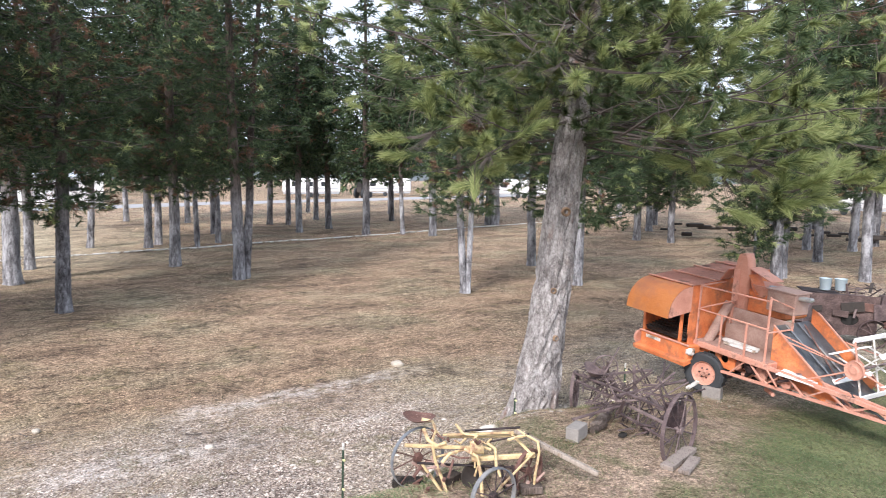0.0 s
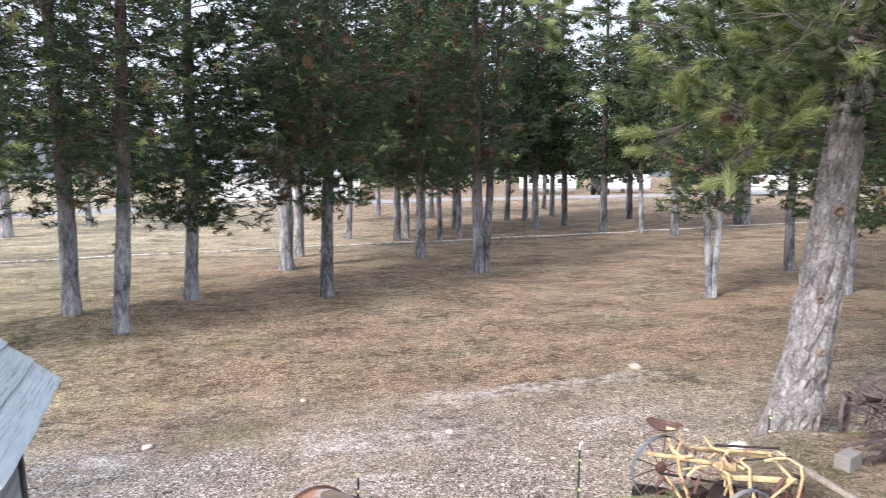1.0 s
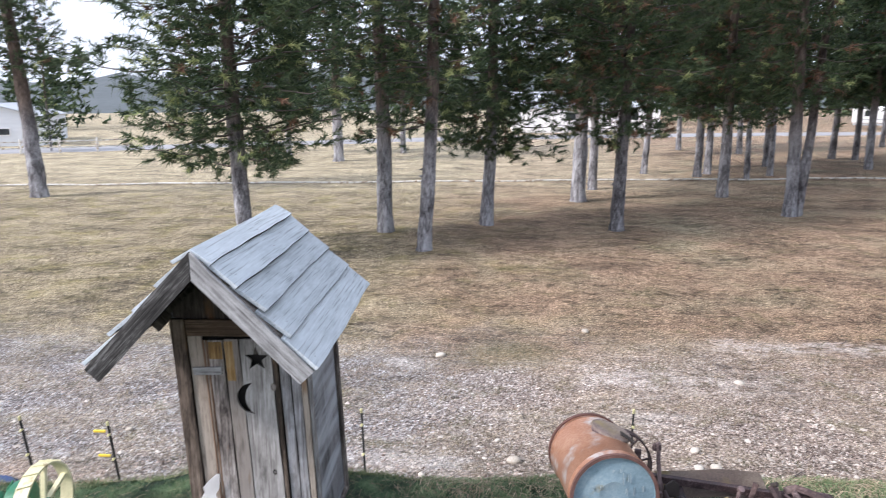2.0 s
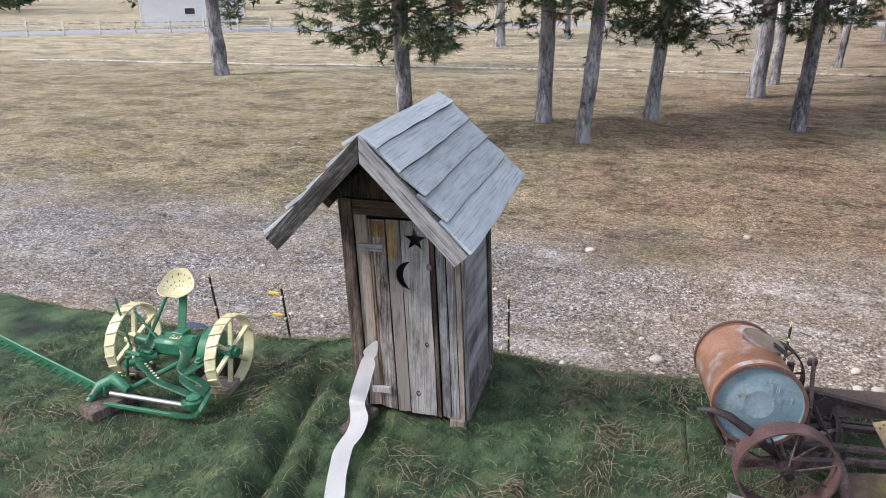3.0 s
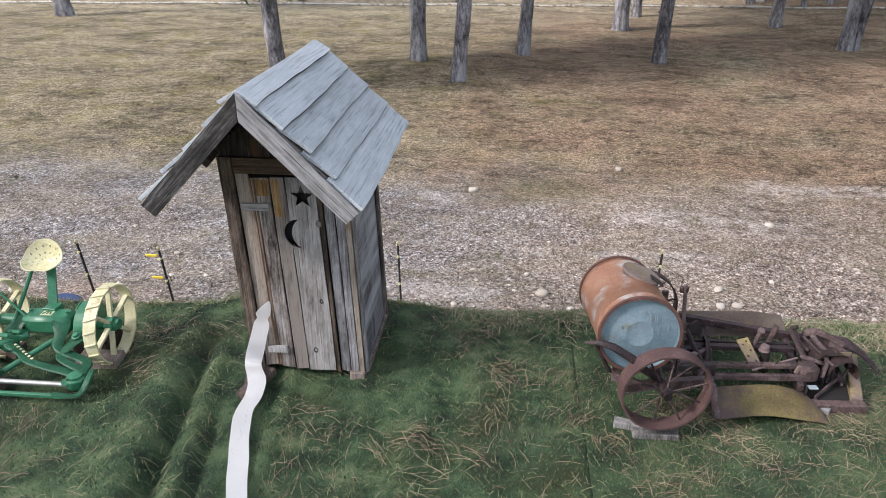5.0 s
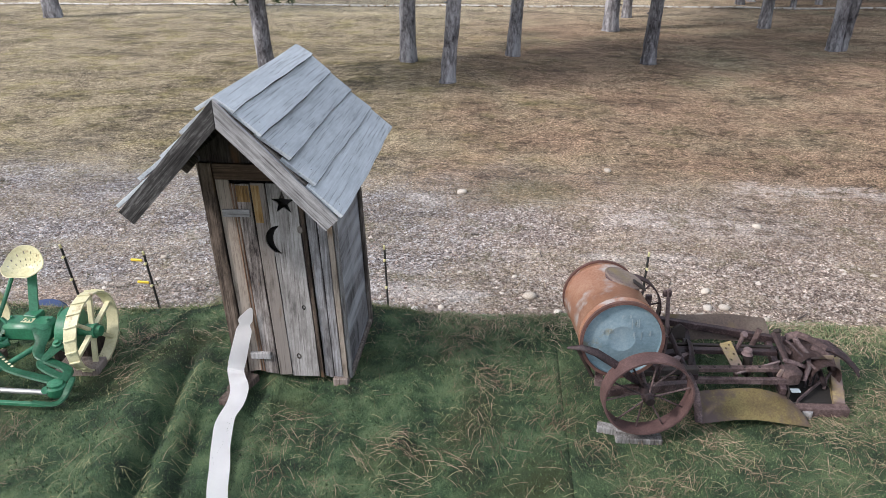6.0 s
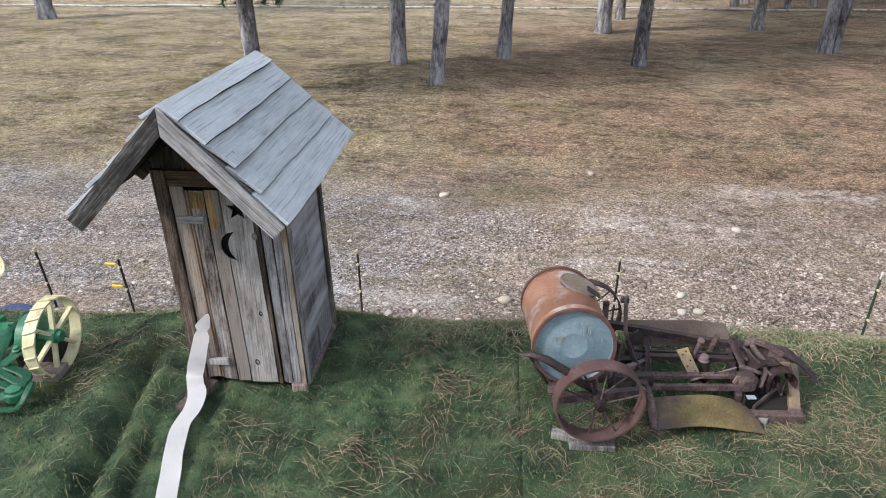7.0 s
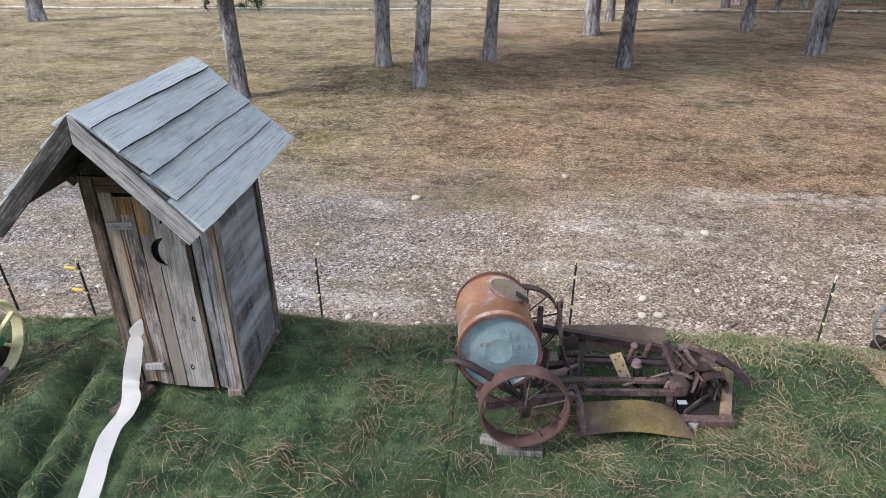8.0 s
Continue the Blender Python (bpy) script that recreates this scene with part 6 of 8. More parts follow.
part("web", bm_box(0.15, 0.16, 0.03, m=Matrix.Translation(cx + Vector((-0.20, -0.15, -0.02))) @ Matrix.Rotation(radians(-20), 4, "X"), bevel=0.01), M["green_paint"], mow)
for p, r in ((cx + Vector((0.385, -0.21, 0.02)), 0.026), (cx + Vector((-0.13, -0.03, 0.112)), 0.014), (cx + Vector((0.20, -0.02, 0.112)), 0.014), (cx + Vector((-0.22, -0.22, 0.0)), 0.016)):
    part("bolt", bm_lathe([(0, 0.02), (r * 0.8, 0.018), (r, 0.0), (r * 1.5, -0.004), (r * 1.5, -0.012)], 10, Matrix.Translation(p) @ Matrix.Rotation(radians(20), 4, "X")), M["green_paint"], mow, smooth=True)
part("oil_lever", bm_tube([cx + Vector((0.26, 0.02, 0.08)), cx + Vector((0.27, 0.03, 0.14)), cx + Vector((0.31, 0.05, 0.20))], 0.009, 6), M["green_paint"], mow, smooth=True)
for i in range(7):
    p = cx + Vector((-0.115 + 0.036 * i, -0.315 - 0.018 * i, -0.052 - 0.0075 * i))
    part("letter_bar", bm_box(0.022, 0.020, 0.004, (0, 0, 0), Matrix.Translation(p) @ Matrix.Rotation(radians(-28), 4, "Z"), 0), M["cream_paint"], mow)
part("pivot_drum", bm_lathe([(0, -0.06), (0.062, -0.06), (0.078, -0.04), (0.078, 0.02), (0.06, 0.03), (0.06, 0.05), (0.03, 0.06), (0, 0.065)], 24, pose(*(foot + Vector((-0.02, -0.02, 0.01))), 0, 0, 0)), M["green_paint"], mow, smooth=True)
part("pivot_nut", bm_lathe([(0, 0.02), (0.03, 0.02), (0.034, 0.0), (0.034, -0.03)], 6, pose(*(foot + Vector((-0.075, -0.075, 0.02))), 60, 0, 20)), M["green_paint"], mow)
cast_arm([foot + Vector((0.085, 0.06, 0.06)), foot + Vector((0.095, -0.03, 0.03)), foot + Vector((0.085, -0.10, -0.02)), foot + Vector((0.03, -0.15, -0.05)), foot + Vector((-0.16, -0.145, -0.055))], [0.022, 0.030, 0.030, 0.028, 0.018], 0.03, "end_shoe")
bar0, bar1 = foot + Vector((-0.05, -0.05, -0.02)), Vector((-4.88, 4.94, 1.34))
part("pitman_rod", bm_rod(bar0, bar1, 0.022, n=12), M["steel"], mow, "bright steel pitman rod", smooth=True)
part("drag_bar", bm_bar(bar0 + Vector((0, -0.09, -0.05)), bar1 + Vector((0, -0.09, -0.05)), 0.03, 0.03), M["green_paint"], mow)
part("rear_brace", bm_rod(bar1 + Vector((0.1, 0.06, 0.0)), cx + Vector((0.18, -0.16, -0.05)), 0.024), M["green_paint"], mow, smooth=True)
part("inner_shoe", bm_tube([bar1 + Vector((0.16, 0.05, 0.03)), bar1 + Vector((0.0, 0.08, 0.10)), bar1 + Vector((-0.12, 0.02, 0.04)), bar1 + Vector((-0.16, -0.10, -0.06))], [0.04, 0.06, 0.05, 0.03], 10), M["green_paint"], mow, smooth=True)
part("cutter_bar", bm_bar(bar1 + Vector((-0.05, 0.0, 0.0)), Vector((-6.6, 5.25, 1.50)), 0.02, 0.10), M["green_paint"], mow)
for i in range(14):
    p = (bar1 + Vector((-0.05, 0, 0))).lerp(Vector((-6.6, 5.25, 1.50)), (i + 0.6) / 14.5)
    part("guard_finger", bm_rod(p, p + Vector((-0.03, -0.12, -0.01)), 0.014, 0.004, 6), M["green_paint"], mow)
# levers and linkage at the far wheel
for a, b, r in [((-4.72, 5.40, 1.50), (-4.95, 5.22, 1.46), 0.035), ((-4.82, 5.52, 1.55), (-4.60, 5.56, 1.60), 0.045), ((-4.92, 5.20, 1.36), (-4.80, 5.12, 1.62), 0.014), ((-4.70, 5.45, 1.60), (-5.0, 5.5, 1.86), 0.011), ((-4.95, 5.34, 1.55), (-5.12, 5.42, 2.02), 0.010)]:
    part("linkage", bm_rod(a, b, r), M["green_paint"], mow, smooth=True)
part("foot_lever", bm_tube([(-4.98, 5.30, 1.52), (-4.90, 5.22, 1.60), (-4.78, 5.24, 1.58), (-4.74, 5.33, 1.50)], 0.02), M["green_paint"], mow, smooth=True)
part("rear_foot", bm_lathe([(0, -0.03), (0.07, -0.03), (0.075, 0.02), (0.05, 0.05), (0, 0.05)], 16, pose(-4.86, 5.32, 1.44, 30, 10, 0)), M["green_paint"], mow, smooth=True)
# seat on its spring post
SEAT = Vector((-4.72, 5.80, 2.05))
part("seat_post", bm_bar(cx + Vector((0.02, 0.04, 0.06)), SEAT + Vector((0.03, 0.02, -0.11)), 0.075, 0.022), M["green_paint"], mow)
part("post_foot", bm_box(0.12, 0.12, 0.06, m=Matrix.Translation(cx + Vector((0.02, 0.05, 0.10)))), M["green_paint"], mow)
part("seat_brace", bm_tube([SEAT + Vector((-0.10, -0.05, -0.10)), SEAT + Vector((-0.17, -0.15, -0.32)), cx + Vector((-0.26, -0.12, 0.02))], 0.018), M["green_paint"], mow, smooth=True)


def pan_seat(name, parent, m, w, mat, label):
    """A pressed-iron implement seat: dished, high at the back, pierced with rows of holes."""
    b = bmesh.new()
    nr, na = 14, 72
    centre = b.verts.new((0, 0, 0))
    rings = []
    for i in range(1, nr + 1):
        ring = []
        for k in range(na):
            a = 2 * math.pi * k / na
            s = i / nr
            notch = 1 - 0.20 * math.exp(-((a - 1.5 * math.pi) / 0.35) ** 2)
            x, y = w / 2 * s * math.cos(a) * (1.0 if math.sin(a) < 0 else 0.97), w / 2 * s * math.sin(a) * 0.84 * notch
            z = 0.17 * w * s ** 2.4 + (0.30 * w * max(math.sin(a), 0) ** 1.5 + 0.05 * w * abs(math.cos(a))) * s ** 2.2
            ring.append(b.verts.new((x, y, z)))
        rings.append(ring)
    faces = []
    for k in range(na):
        faces.append(b.faces.new((centre, rings[0][k], rings[0][(k + 1) % na])))
    drop = []
    for i in range(nr - 1):
        for k in range(na):
            fc = b.faces.new((rings[i][k], rings[i + 1][k], rings[i + 1][(k + 1) % na], rings[i][(k + 1) % na]))
            if i in (4, 7, 10) and k % 5 == 0 and (k < 44 or k > 64):
                drop.append(fc)
    bmesh.ops.delete(b, geom=drop, context="FACES_ONLY")
    bmesh.ops.solidify(b, geom=b.faces[:], thickness=0.008)
    bmesh.ops.transform(b, matrix=m, verts=b.verts)
    return part(name, b, M[mat], parent, label, smooth=True)


pan_seat("seat", mow, Matrix.Translation(SEAT + Vector((0, 0, -0.08))) @ Matrix.Rotation(radians(6), 4, "Z") @ Matrix.Rotation(radians(20), 4, "X"), 0.36, "cream_paint", "cream pierced iron seat")
for x, y, sx, sy, sz, rz in ((-4.18, 5.50, 0.36, 0.20, 0.075, 8), (-4.35, 5.75, 0.32, 0.3, 0.16, 4), (-5.10, 5.50, 0.3, 0.18, 0.07, 8), (-4.90, 4.92, 0.22, 0.42, 0.09, -18)):
    wood_block(x, y, sx, sy, sz, rz)

# ---- fence posts along the foot of the bank ----
POSTS = [(-6.35, 8.45, 0.90, (3, -4), 0), (-5.22, 8.45, 0.87, (2, -4), 0), (-2.16, 8.72, 1.02, (0, -1.5), 0), (1.05, 8.81, 1.10, (0, 0.8), 0), (4.03, 8.84, 1.08, (0, 1.2), 1), (7.62, 9.36, 0.98, (0, 1), 1), (10.61, 9.45, 1.0, (0, 0), 1)]
for x, y, top_z, (rx, ry), green in POSTS:
    h = top_z - gz(x, y)
    p = thing("fence_post", pose(x, y, gz(x, y), rx, ry, 0), "thin %s steel fence post with pale yellow insulators" % ("green" if green else "black"), "fence post", "fence posts along the bank")
    b = bm_box(0.012, 0.030, h + 0.2, (0, 0, h / 2 - 0.12), bevel=0.002)
    b = bm_box(0.026, 0.008, h + 0.2, (0, 0.012, h / 2 - 0.12), bevel=0.002, bm=b)
    part("stake", b, M["post_green" if green else "post_black"], p)
    part("cap", bm_box(0.026, 0.030, 0.10 if green else 0.06, (0, 0, h - 0.03), bevel=0.006), M["insulator" if not green else "dirty_white"], p, "pale cap")
    for z in (h * 0.42, h * 0.80):
        part("insulator", bm_lathe([(0, -0.022), (0.015, -0.018), (0.018, 0), (0.015, 0.018), (0, 0.022)], 10, Matrix.Translation((0, -0.02, z)) @ Matrix.Rotation(radians(90), 4, "X")), M["insulator"], p, smooth=True)
        if abs(x + 5.22) < 0.01:
            part("tape", bm_box(0.16, 0.025, 0.036, (-0.10, -0.03, z + 0.06), Matrix.Rotation(0.06, 4, "Y"), 0.008), M["yellow_tape"], p, "bright yellow plastic tag")
blue = part("tub", bm_lathe([(0, 0.05), (0.15, 0.06), (0.24, 0.04), (0.27, 0.0), (0.24, -0.02), (0, -0.02)], 24), M["blue"], None, smooth=True)
blue.matrix_basis = pose(-5.75, 7.05, gz(-5.75, 7.05) + 0.06, 18, -6, 0) @ Matrix.Diagonal((1.1, 0.7, 1, 1))
tagged(blue, "dark blue upturned tub on the bank's edge", "tub")

# ---- irrigation pipe lying across the field ----
pts = [(-40, 36.2), (-26, 38.3), (-14, 39.6), (-0.7, 41.1), (9.8, 42.2), (19, 43.1), (28.2, 44.4), (37.3, 45.6), (60, 48.2)]
line = []
for (x0, y0), (x1, y1) in zip(pts, pts[1:]):
    for k in range(6):
        s = k / 6
        x, y = x0 + (x1 - x0) * s, y0 + (y1 - y0) * s + 0.12 * math.sin(x0 * 3 + k)
        line.append((x, y, gz(x, y) + 0.055))
pipe = part("irrigation_pipe", bm_tube(line, 0.05, 8), M["dirty_white"], None, smooth=True)
tagged(pipe, "long pale irrigation pipe lying across dry grass", "pipe")


# ---- buildings and distance ----
def barn(name, x, y, rz, w, d, h, rise, label, windows, wall="siding"):
    e = thing(name, pose(x, y, -0.05, 0, 0, rz), label, "building")
    t = 0.25
    for nm, sx, sy, px, py in (("front_wall", w, t, 0, -d / 2), ("back_wall", w, t, 0, d / 2)):
        wl = part(nm, bm_box(sx, sy, h, (px, py, h / 2), bevel=0.02), M[wall], e)
    for sx in (-1, 1):
        b = bm_plate([(-d / 2, 0), (d / 2, 0), (d / 2, h), (0, h + rise), (-d / 2, h)], t, (), Matrix.Translation((sx * (w / 2 - t / 2), 0, 0)) @ Matrix.Rotation(radians(90), 4, "Z"))
        part("gable_wall", b, M[wall], e)
    for s in (-1, 1):
        ang = math.atan2(rise, d / 2)
        ln_ = math.hypot(rise, d / 2) + 0.5
        b = bm_box(w + 0.8, ln_, 0.12, bevel=0.02, m=Matrix.Translation((0, s * (d / 4 + 0.12), h + rise / 2 + 0.02)) @ Matrix.Rotation(-s * ang, 4, "X"))
        part("roof", b, M["roof_tin"], e)
    for wx, wz, ww, wh in windows:
        win = part("window", bm_box(ww + 0.2, 0.08, wh + 0.2, (wx, -d / 2 - t / 2 - 0.03, wz), bevel=0.02), M["white_paint"], e)
        part("pane", bm_box(ww, 0.05, wh, (wx, -d / 2 - t / 2 - 0.065, wz), bevel=0.01), M["glass"], win)
    return e


white = barn("white_barn", -57.1, 77.0, 115, 16, 8.6, 3.1, 1.25, "long white barn with a grey roof beside the road", [(-4.5, 1.7, 1.2, 0.9), (3.0, 1.7, 1.2, 0.9)])
gable_window = part("window", bm_box(0.10, 1.3, 0.85, (-8.02, -0.9, 1.55), bevel=0.02), M["white_paint"], white)
part("pane", bm_box(0.05, 1.05, 0.6, (-8.07, -0.9, 1.55), bevel=0.01), M["glass"], gable_window)
barn("large_white_barn", 8.6, 104.0, 2, 19, 14, 3.3, 2.0, "large white barn seen beyond the pine wood", [(6, 2.2, 1.4, 1.0), (-2, 2.2, 1.4, 1.0)], wall="white_paint")


def trailer(x, y, rz, w, label):
    e = thing("travel_trailer", pose(x, y, 0, 0, 0, rz), label, "trailer", "trailers beyond the wood")
    part("body", bm_box(w, 2.5, 2.4, (0, 0, 1.85), bevel=0.25), M["white_paint"], e)
    part("skirt", bm_box(w * 0.96, 2.3, 0.25, (0, 0, 0.62), bevel=0.03), M["roof_tin"], e)
    for k in range(int(w / 2.4)):
        wx = -w / 2 + 1.4 + 2.4 * k
        part("window", bm_box(1.0, 0.06, 0.7, (wx, -1.26, 2.1), bevel=0.03), M["glass"], e)
    part("stripe", bm_box(w * 0.9, 0.03, 0.12, (0, -1.262, 1.35), bevel=0.01), M["roof_tin"], e)
    for s in (-0.5, 0.5):
        part("wheel", bm_lathe([(0, -0.1), (0.36, -0.1), (0.38, 0), (0.36, 0.1), (0, 0.1)], 20, Matrix.Translation((s, -1.1, 0.38)) @ Matrix.Rotation(radians(90), 4, "X")), M["rubber"], e)
    return e


trailer(51.0, 106.0, -8, 9.0, "long white travel trailer parked beyond the pines")
trailer(64.0, 104.0, -20, 8.0, "white travel trailer with dark windows beyond the pines")
trailer(80.0, 88.0, -35, 8.5, "white trailer parked at the wood's edge")
trailer(84.0, 38.0, -60, 9.0, "white trailer behind dark stored machinery")
tr = thing("parked_tractor", pose(56.5, 99.0, 0, 0, 0, 30), "dark tractor parked beside the white trailers", "tractor")
part("body", bm_box(2.6, 0.9, 0.9, (0, 0, 1.3), bevel=0.12), M["dark_iron"], tr)
part("cab", bm_box(1.3, 1.2, 1.3, (-0.6, 0, 2.2), bevel=0.15, taper=0.85), M["dark"], tr)
for sx, r in ((-0.8, 0.8), (1.0, 0.5)):
    for sy in (-0.7, 0.7):
        part("wheel", bm_lathe([(0, -0.18), (r * 0.6, -0.18), (r, -0.14), (r, 0.14), (r * 0.6, 0.18), (0, 0.18)], 24, Matrix.Translation((sx, sy, r)) @ Matrix.Rotation(radians(90), 4, "X")), M["rubber"], tr)

# pale road and a rail fence along it
road_pts = [(-140, 8), (-90, 38), (-48, 62.5), (-30, 72.0), (-5, 84.5), (30, 92), (90, 96)]
vv, ff = [], []
for i, (x, y) in enumerate(road_pts):
    x0, y0 = road_pts[max(i - 1, 0)]
    x1, y1 = road_pts[min(i + 1, len(road_pts) - 1)]
    d = Vector((x1 - x0, y1 - y0, 0)).normalized()
    nrm = Vector((-d.y, d.x, 0)) * 2.4
    for s, z in ((-1.6, -0.12), (-1, 0.10), (1, 0.10), (1.6, -0.12)):
        vv.append((x + s * nrm.x, y + s * nrm.y, z))
for i in range(len(road_pts) - 1):
    for k in range(3):
        ff.append((4 * i + k, 4 * i + k + 1, 4 * i + k + 5, 4 * i + k + 4))
tagged(link_mesh("road", vv, ff, M["asphalt"]), "pale paved road behind the field", "road", kind="structure")
rf = thing("rail_fence", pose(0, 0, 0), "pale rail fence along the far road", "fence")
fp = [(-60, 51), (-52, 55.6), (-44, 60.2), (-36, 64.8)]
for (x0, y0), (x1, y1) in zip(fp, fp[1:]):
    for k in range(3):
        s = k / 3
        part("post", bm_box(0.14, 0.14, 1.3, (x0 + (x1 - x0) * s, y0 + (y1 - y0) * s, 0.65), bevel=0.01), M["dirty_white"], rf)
    for z in (0.5, 1.05):
        part("rail", bm_bar((x0, y0, z), (x1, y1, z), 0.05, 0.12), M["dirty_white"], rf)

# far wooded rise, and the wood's further rows as one mass of needles
rng = np.random.default_rng(77)
n_ = 90
hv, hf = [], []
for ring, (rad, hgt) in enumerate(((260, -2), (330, 9), (430, 22), (620, 30))):
    for k in range(n_ + 1):
        a = radians(-95 + 190 * k / n_)
        z = hgt * (0.55 + 0.45 * (0.5 + 0.5 * math.sin(3.1 * a + 1.0)) + 0.16 * rng.normal() * (ring > 1)) if hgt > 0 else hgt
        hv.append((rad * math.sin(a), rad * math.cos(a), z))
for ring in range(3):
    for k in range(n_):
        i = ring * (n_ + 1) + k
        hf.append((i, i + 1, i + n_ + 2, i + n_ + 1))
tagged(link_mesh("backdrop", hv, hf, M["hill"], smooth=True), "distant wooded hills under a bright sky", "hills", kind="structure")
wv, wf, k0 = [], [], 0
cen, axs = [], []
for k in range(150):
    a = radians(rng.uniform(-75, 88))
    rad = rng.uniform(125, 190)
    if -30 < math.degrees(a) < -14 and rng.random() < 0.6:
        continue
    h = rng.uniform(9, 16)
    m = 60
    zz = rng.uniform(0.08, 1, m) * h
    rr = (1 - zz / h) * rng.uniform(0.3, 1, m) * 3.2 + 0.2
    t = rng.uniform(0, 6.28, m)
    cen.append(np.stack([rad * math.sin(a) + rr * np.cos(t), rad * math.cos(a) + rr * np.sin(t), zz], 1))
    axs.append(np.stack([np.cos(t), np.sin(t), 0.3 + 0 * t], 1))
v, f = needle_cloud(rng, np.concatenate(cen), np.concatenate(axs), 6, 1.3, 0.5, 0.8)
tagged(link_mesh("far_woods", v, f.tolist(), M["needle"]), "far rows of dark pines", "trees", kind="stuff")


# ---- artificial turf laid over the bank ----
def turf_fold(x, y):
    x, y = np.asarray(x, float), np.asarray(y, float)
    u = x - (-3.42 + (5.9 - y) * 0.20)
    fold = (0.10 * np.exp(-((u + 0.12) / 0.17) ** 2) - 0.075 * np.exp(-((u - 0.12) / 0.065) ** 2) + 0.05 * np.exp(-((u - 0.27) / 0.08) ** 2) - 0.06 * np.exp(-((u - 0.42) / 0.05) ** 2) * smooth_step(5.2, 4.6, y)) * smooth_step(6.3, 5.4, y)
    for cx, w, h, k in ((-2.62, 0.07, 0.035, 0.12), (-2.35, 0.06, 0.03, 0.05), (-1.25, 0.09, 0.04, -0.06), (-0.75, 0.12, 0.025, 0.1), (-1.75, 0.08, 0.025, 0.15)):
        fold = fold + 1.4 * h * np.exp(-((x - cx - k * (5.2 - y) - 0.05 * np.sin(y * 3)) / w) ** 2) * smooth_step(6.3, 5.2, y)
    lip = 0.02 * np.exp(-((y - turf_edge(x) + 0.18) / 0.14) ** 2) * (0.6 + 0.4 * np.sin(x * 4.1))
    return np.where(x < -0.02, fold + lip, 0.3 * lip) + 0.008 * hills(6 * x, 6 * y, 4.0)


def turf_edge(x):
    return 6.93 - 0.26 * smooth_step(-3.0, -3.8, x) + 0.05 * np.sin(1.9 * x + 0.5) + 0.06 * np.sin(4.6 * x) + 0.035 * np.sin(11 * x) + 0.15 * smooth_step(0.6, 3.0, x)


def surface_z(x, y):
    return ground_z(x, y) + np.where((np.asarray(x) < 3.6) & (np.asarray(y) < turf_edge(x)), TURF_UP + turf_fold(x, y), 0.012)


def turf_piece(name, x0, x1, y0, mat, label, slant=0.0, step=0.045):
    nx_, ny_ = int((x1 - x0) / step), int((7.2 - y0) / step)
    v = []
    for j in range(ny_ + 1):
        for i in range(nx_ + 1):
            s = i / nx_
            x = x0 + (x1 - x0) * s
            yt = float(turf_edge(x))
            y = y0 + (yt - y0) * j / ny_
            v.append((x + slant * (y - 5.4), y))
    v = np.array(v)
    z = ground_z(v[:, 0], v[:, 1]) + TURF_UP + turf_fold(v[:, 0], v[:, 1])
    v = np.column_stack([v, z])
    w = nx_ + 1
    f = [(j * w + i, j * w + i + 1, (j + 1) * w + i + 1, (j + 1) * w + i) for j in range(ny_) for i in range(nx_)]
    # turned-down border
    k0 = len(v)
    rim = [j * w for j in range(ny_, -1, -1)] + [i for i in range(1, w)] + [j * w + nx_ for j in range(1, ny_ + 1)] + [ny_ * w + i for i in range(nx_ - 1, 0, -1)]
    low = v[rim] - [0, 0, 0.05]
    v = np.concatenate([v, low])
    n = len(rim)
    f += [(rim[i], k0 + i, k0 + (i + 1) % n, rim[(i + 1) % n]) for i in range(n)]
    o = link_mesh(name, v, f, M[mat], smooth=True)
    return tagged(o, label, "turf", "turf pieces on the bank", kind="structure")


turf_piece("turf_1", -11.0, -0.0195, -1.4, "turf", "dark green artificial turf laid in folds over the bank", -0.06)
turf_piece("turf_2", -0.017, 3.6, -1.4, "turf_light", "faded green artificial turf with straw", -0.06)


def scatter_blades(name, rng, pts, zf, length, width, lean, mat, label, category):
    """Loose upright or lying blades as one mass."""
    n = len(pts)
    z = zf(pts[:, 0], pts[:, 1])
    p = np.column_stack([pts, z])
    a = rng.uniform(0, 6.283, n)
    d = np.column_stack([np.cos(a) * lean, np.sin(a) * lean, np.full(n, 1.0)]) * rng.uniform(0.5, 1.2, (n, 1))
    d /= np.linalg.norm(d, axis=1, keepdims=True)
    side = np.column_stack([-np.sin(a + rng.normal(size=n)), np.cos(a), 0 * a])
    ln_ = length * rng.uniform(0.6, 1.3, (n, 1))
    wd = width * rng.uniform(0.7, 1.3, (n, 1))
    v = np.stack([p - side * wd / 2, p + side * wd / 2, p + d * ln_], 1).reshape(-1, 3)
    o = link_mesh(name, v, np.arange(3 * n).reshape(-1, 3).tolist(), mat)
    return tagged(o, label, category, kind="stuff")


rng = np.random.default_rng(3)
p = np.column_stack([rng.uniform(-6.5, 3.6, 115000), rng.uniform(3.4, 7.2, 115000)])
p = p[p[:, 1] < turf_edge(p[:, 0])]
scatter_blades("turf_fibres", rng, p, surface_z, 0.022, 0.006, 0.7, M["blade"], "short green plastic turf fibres", "turf")
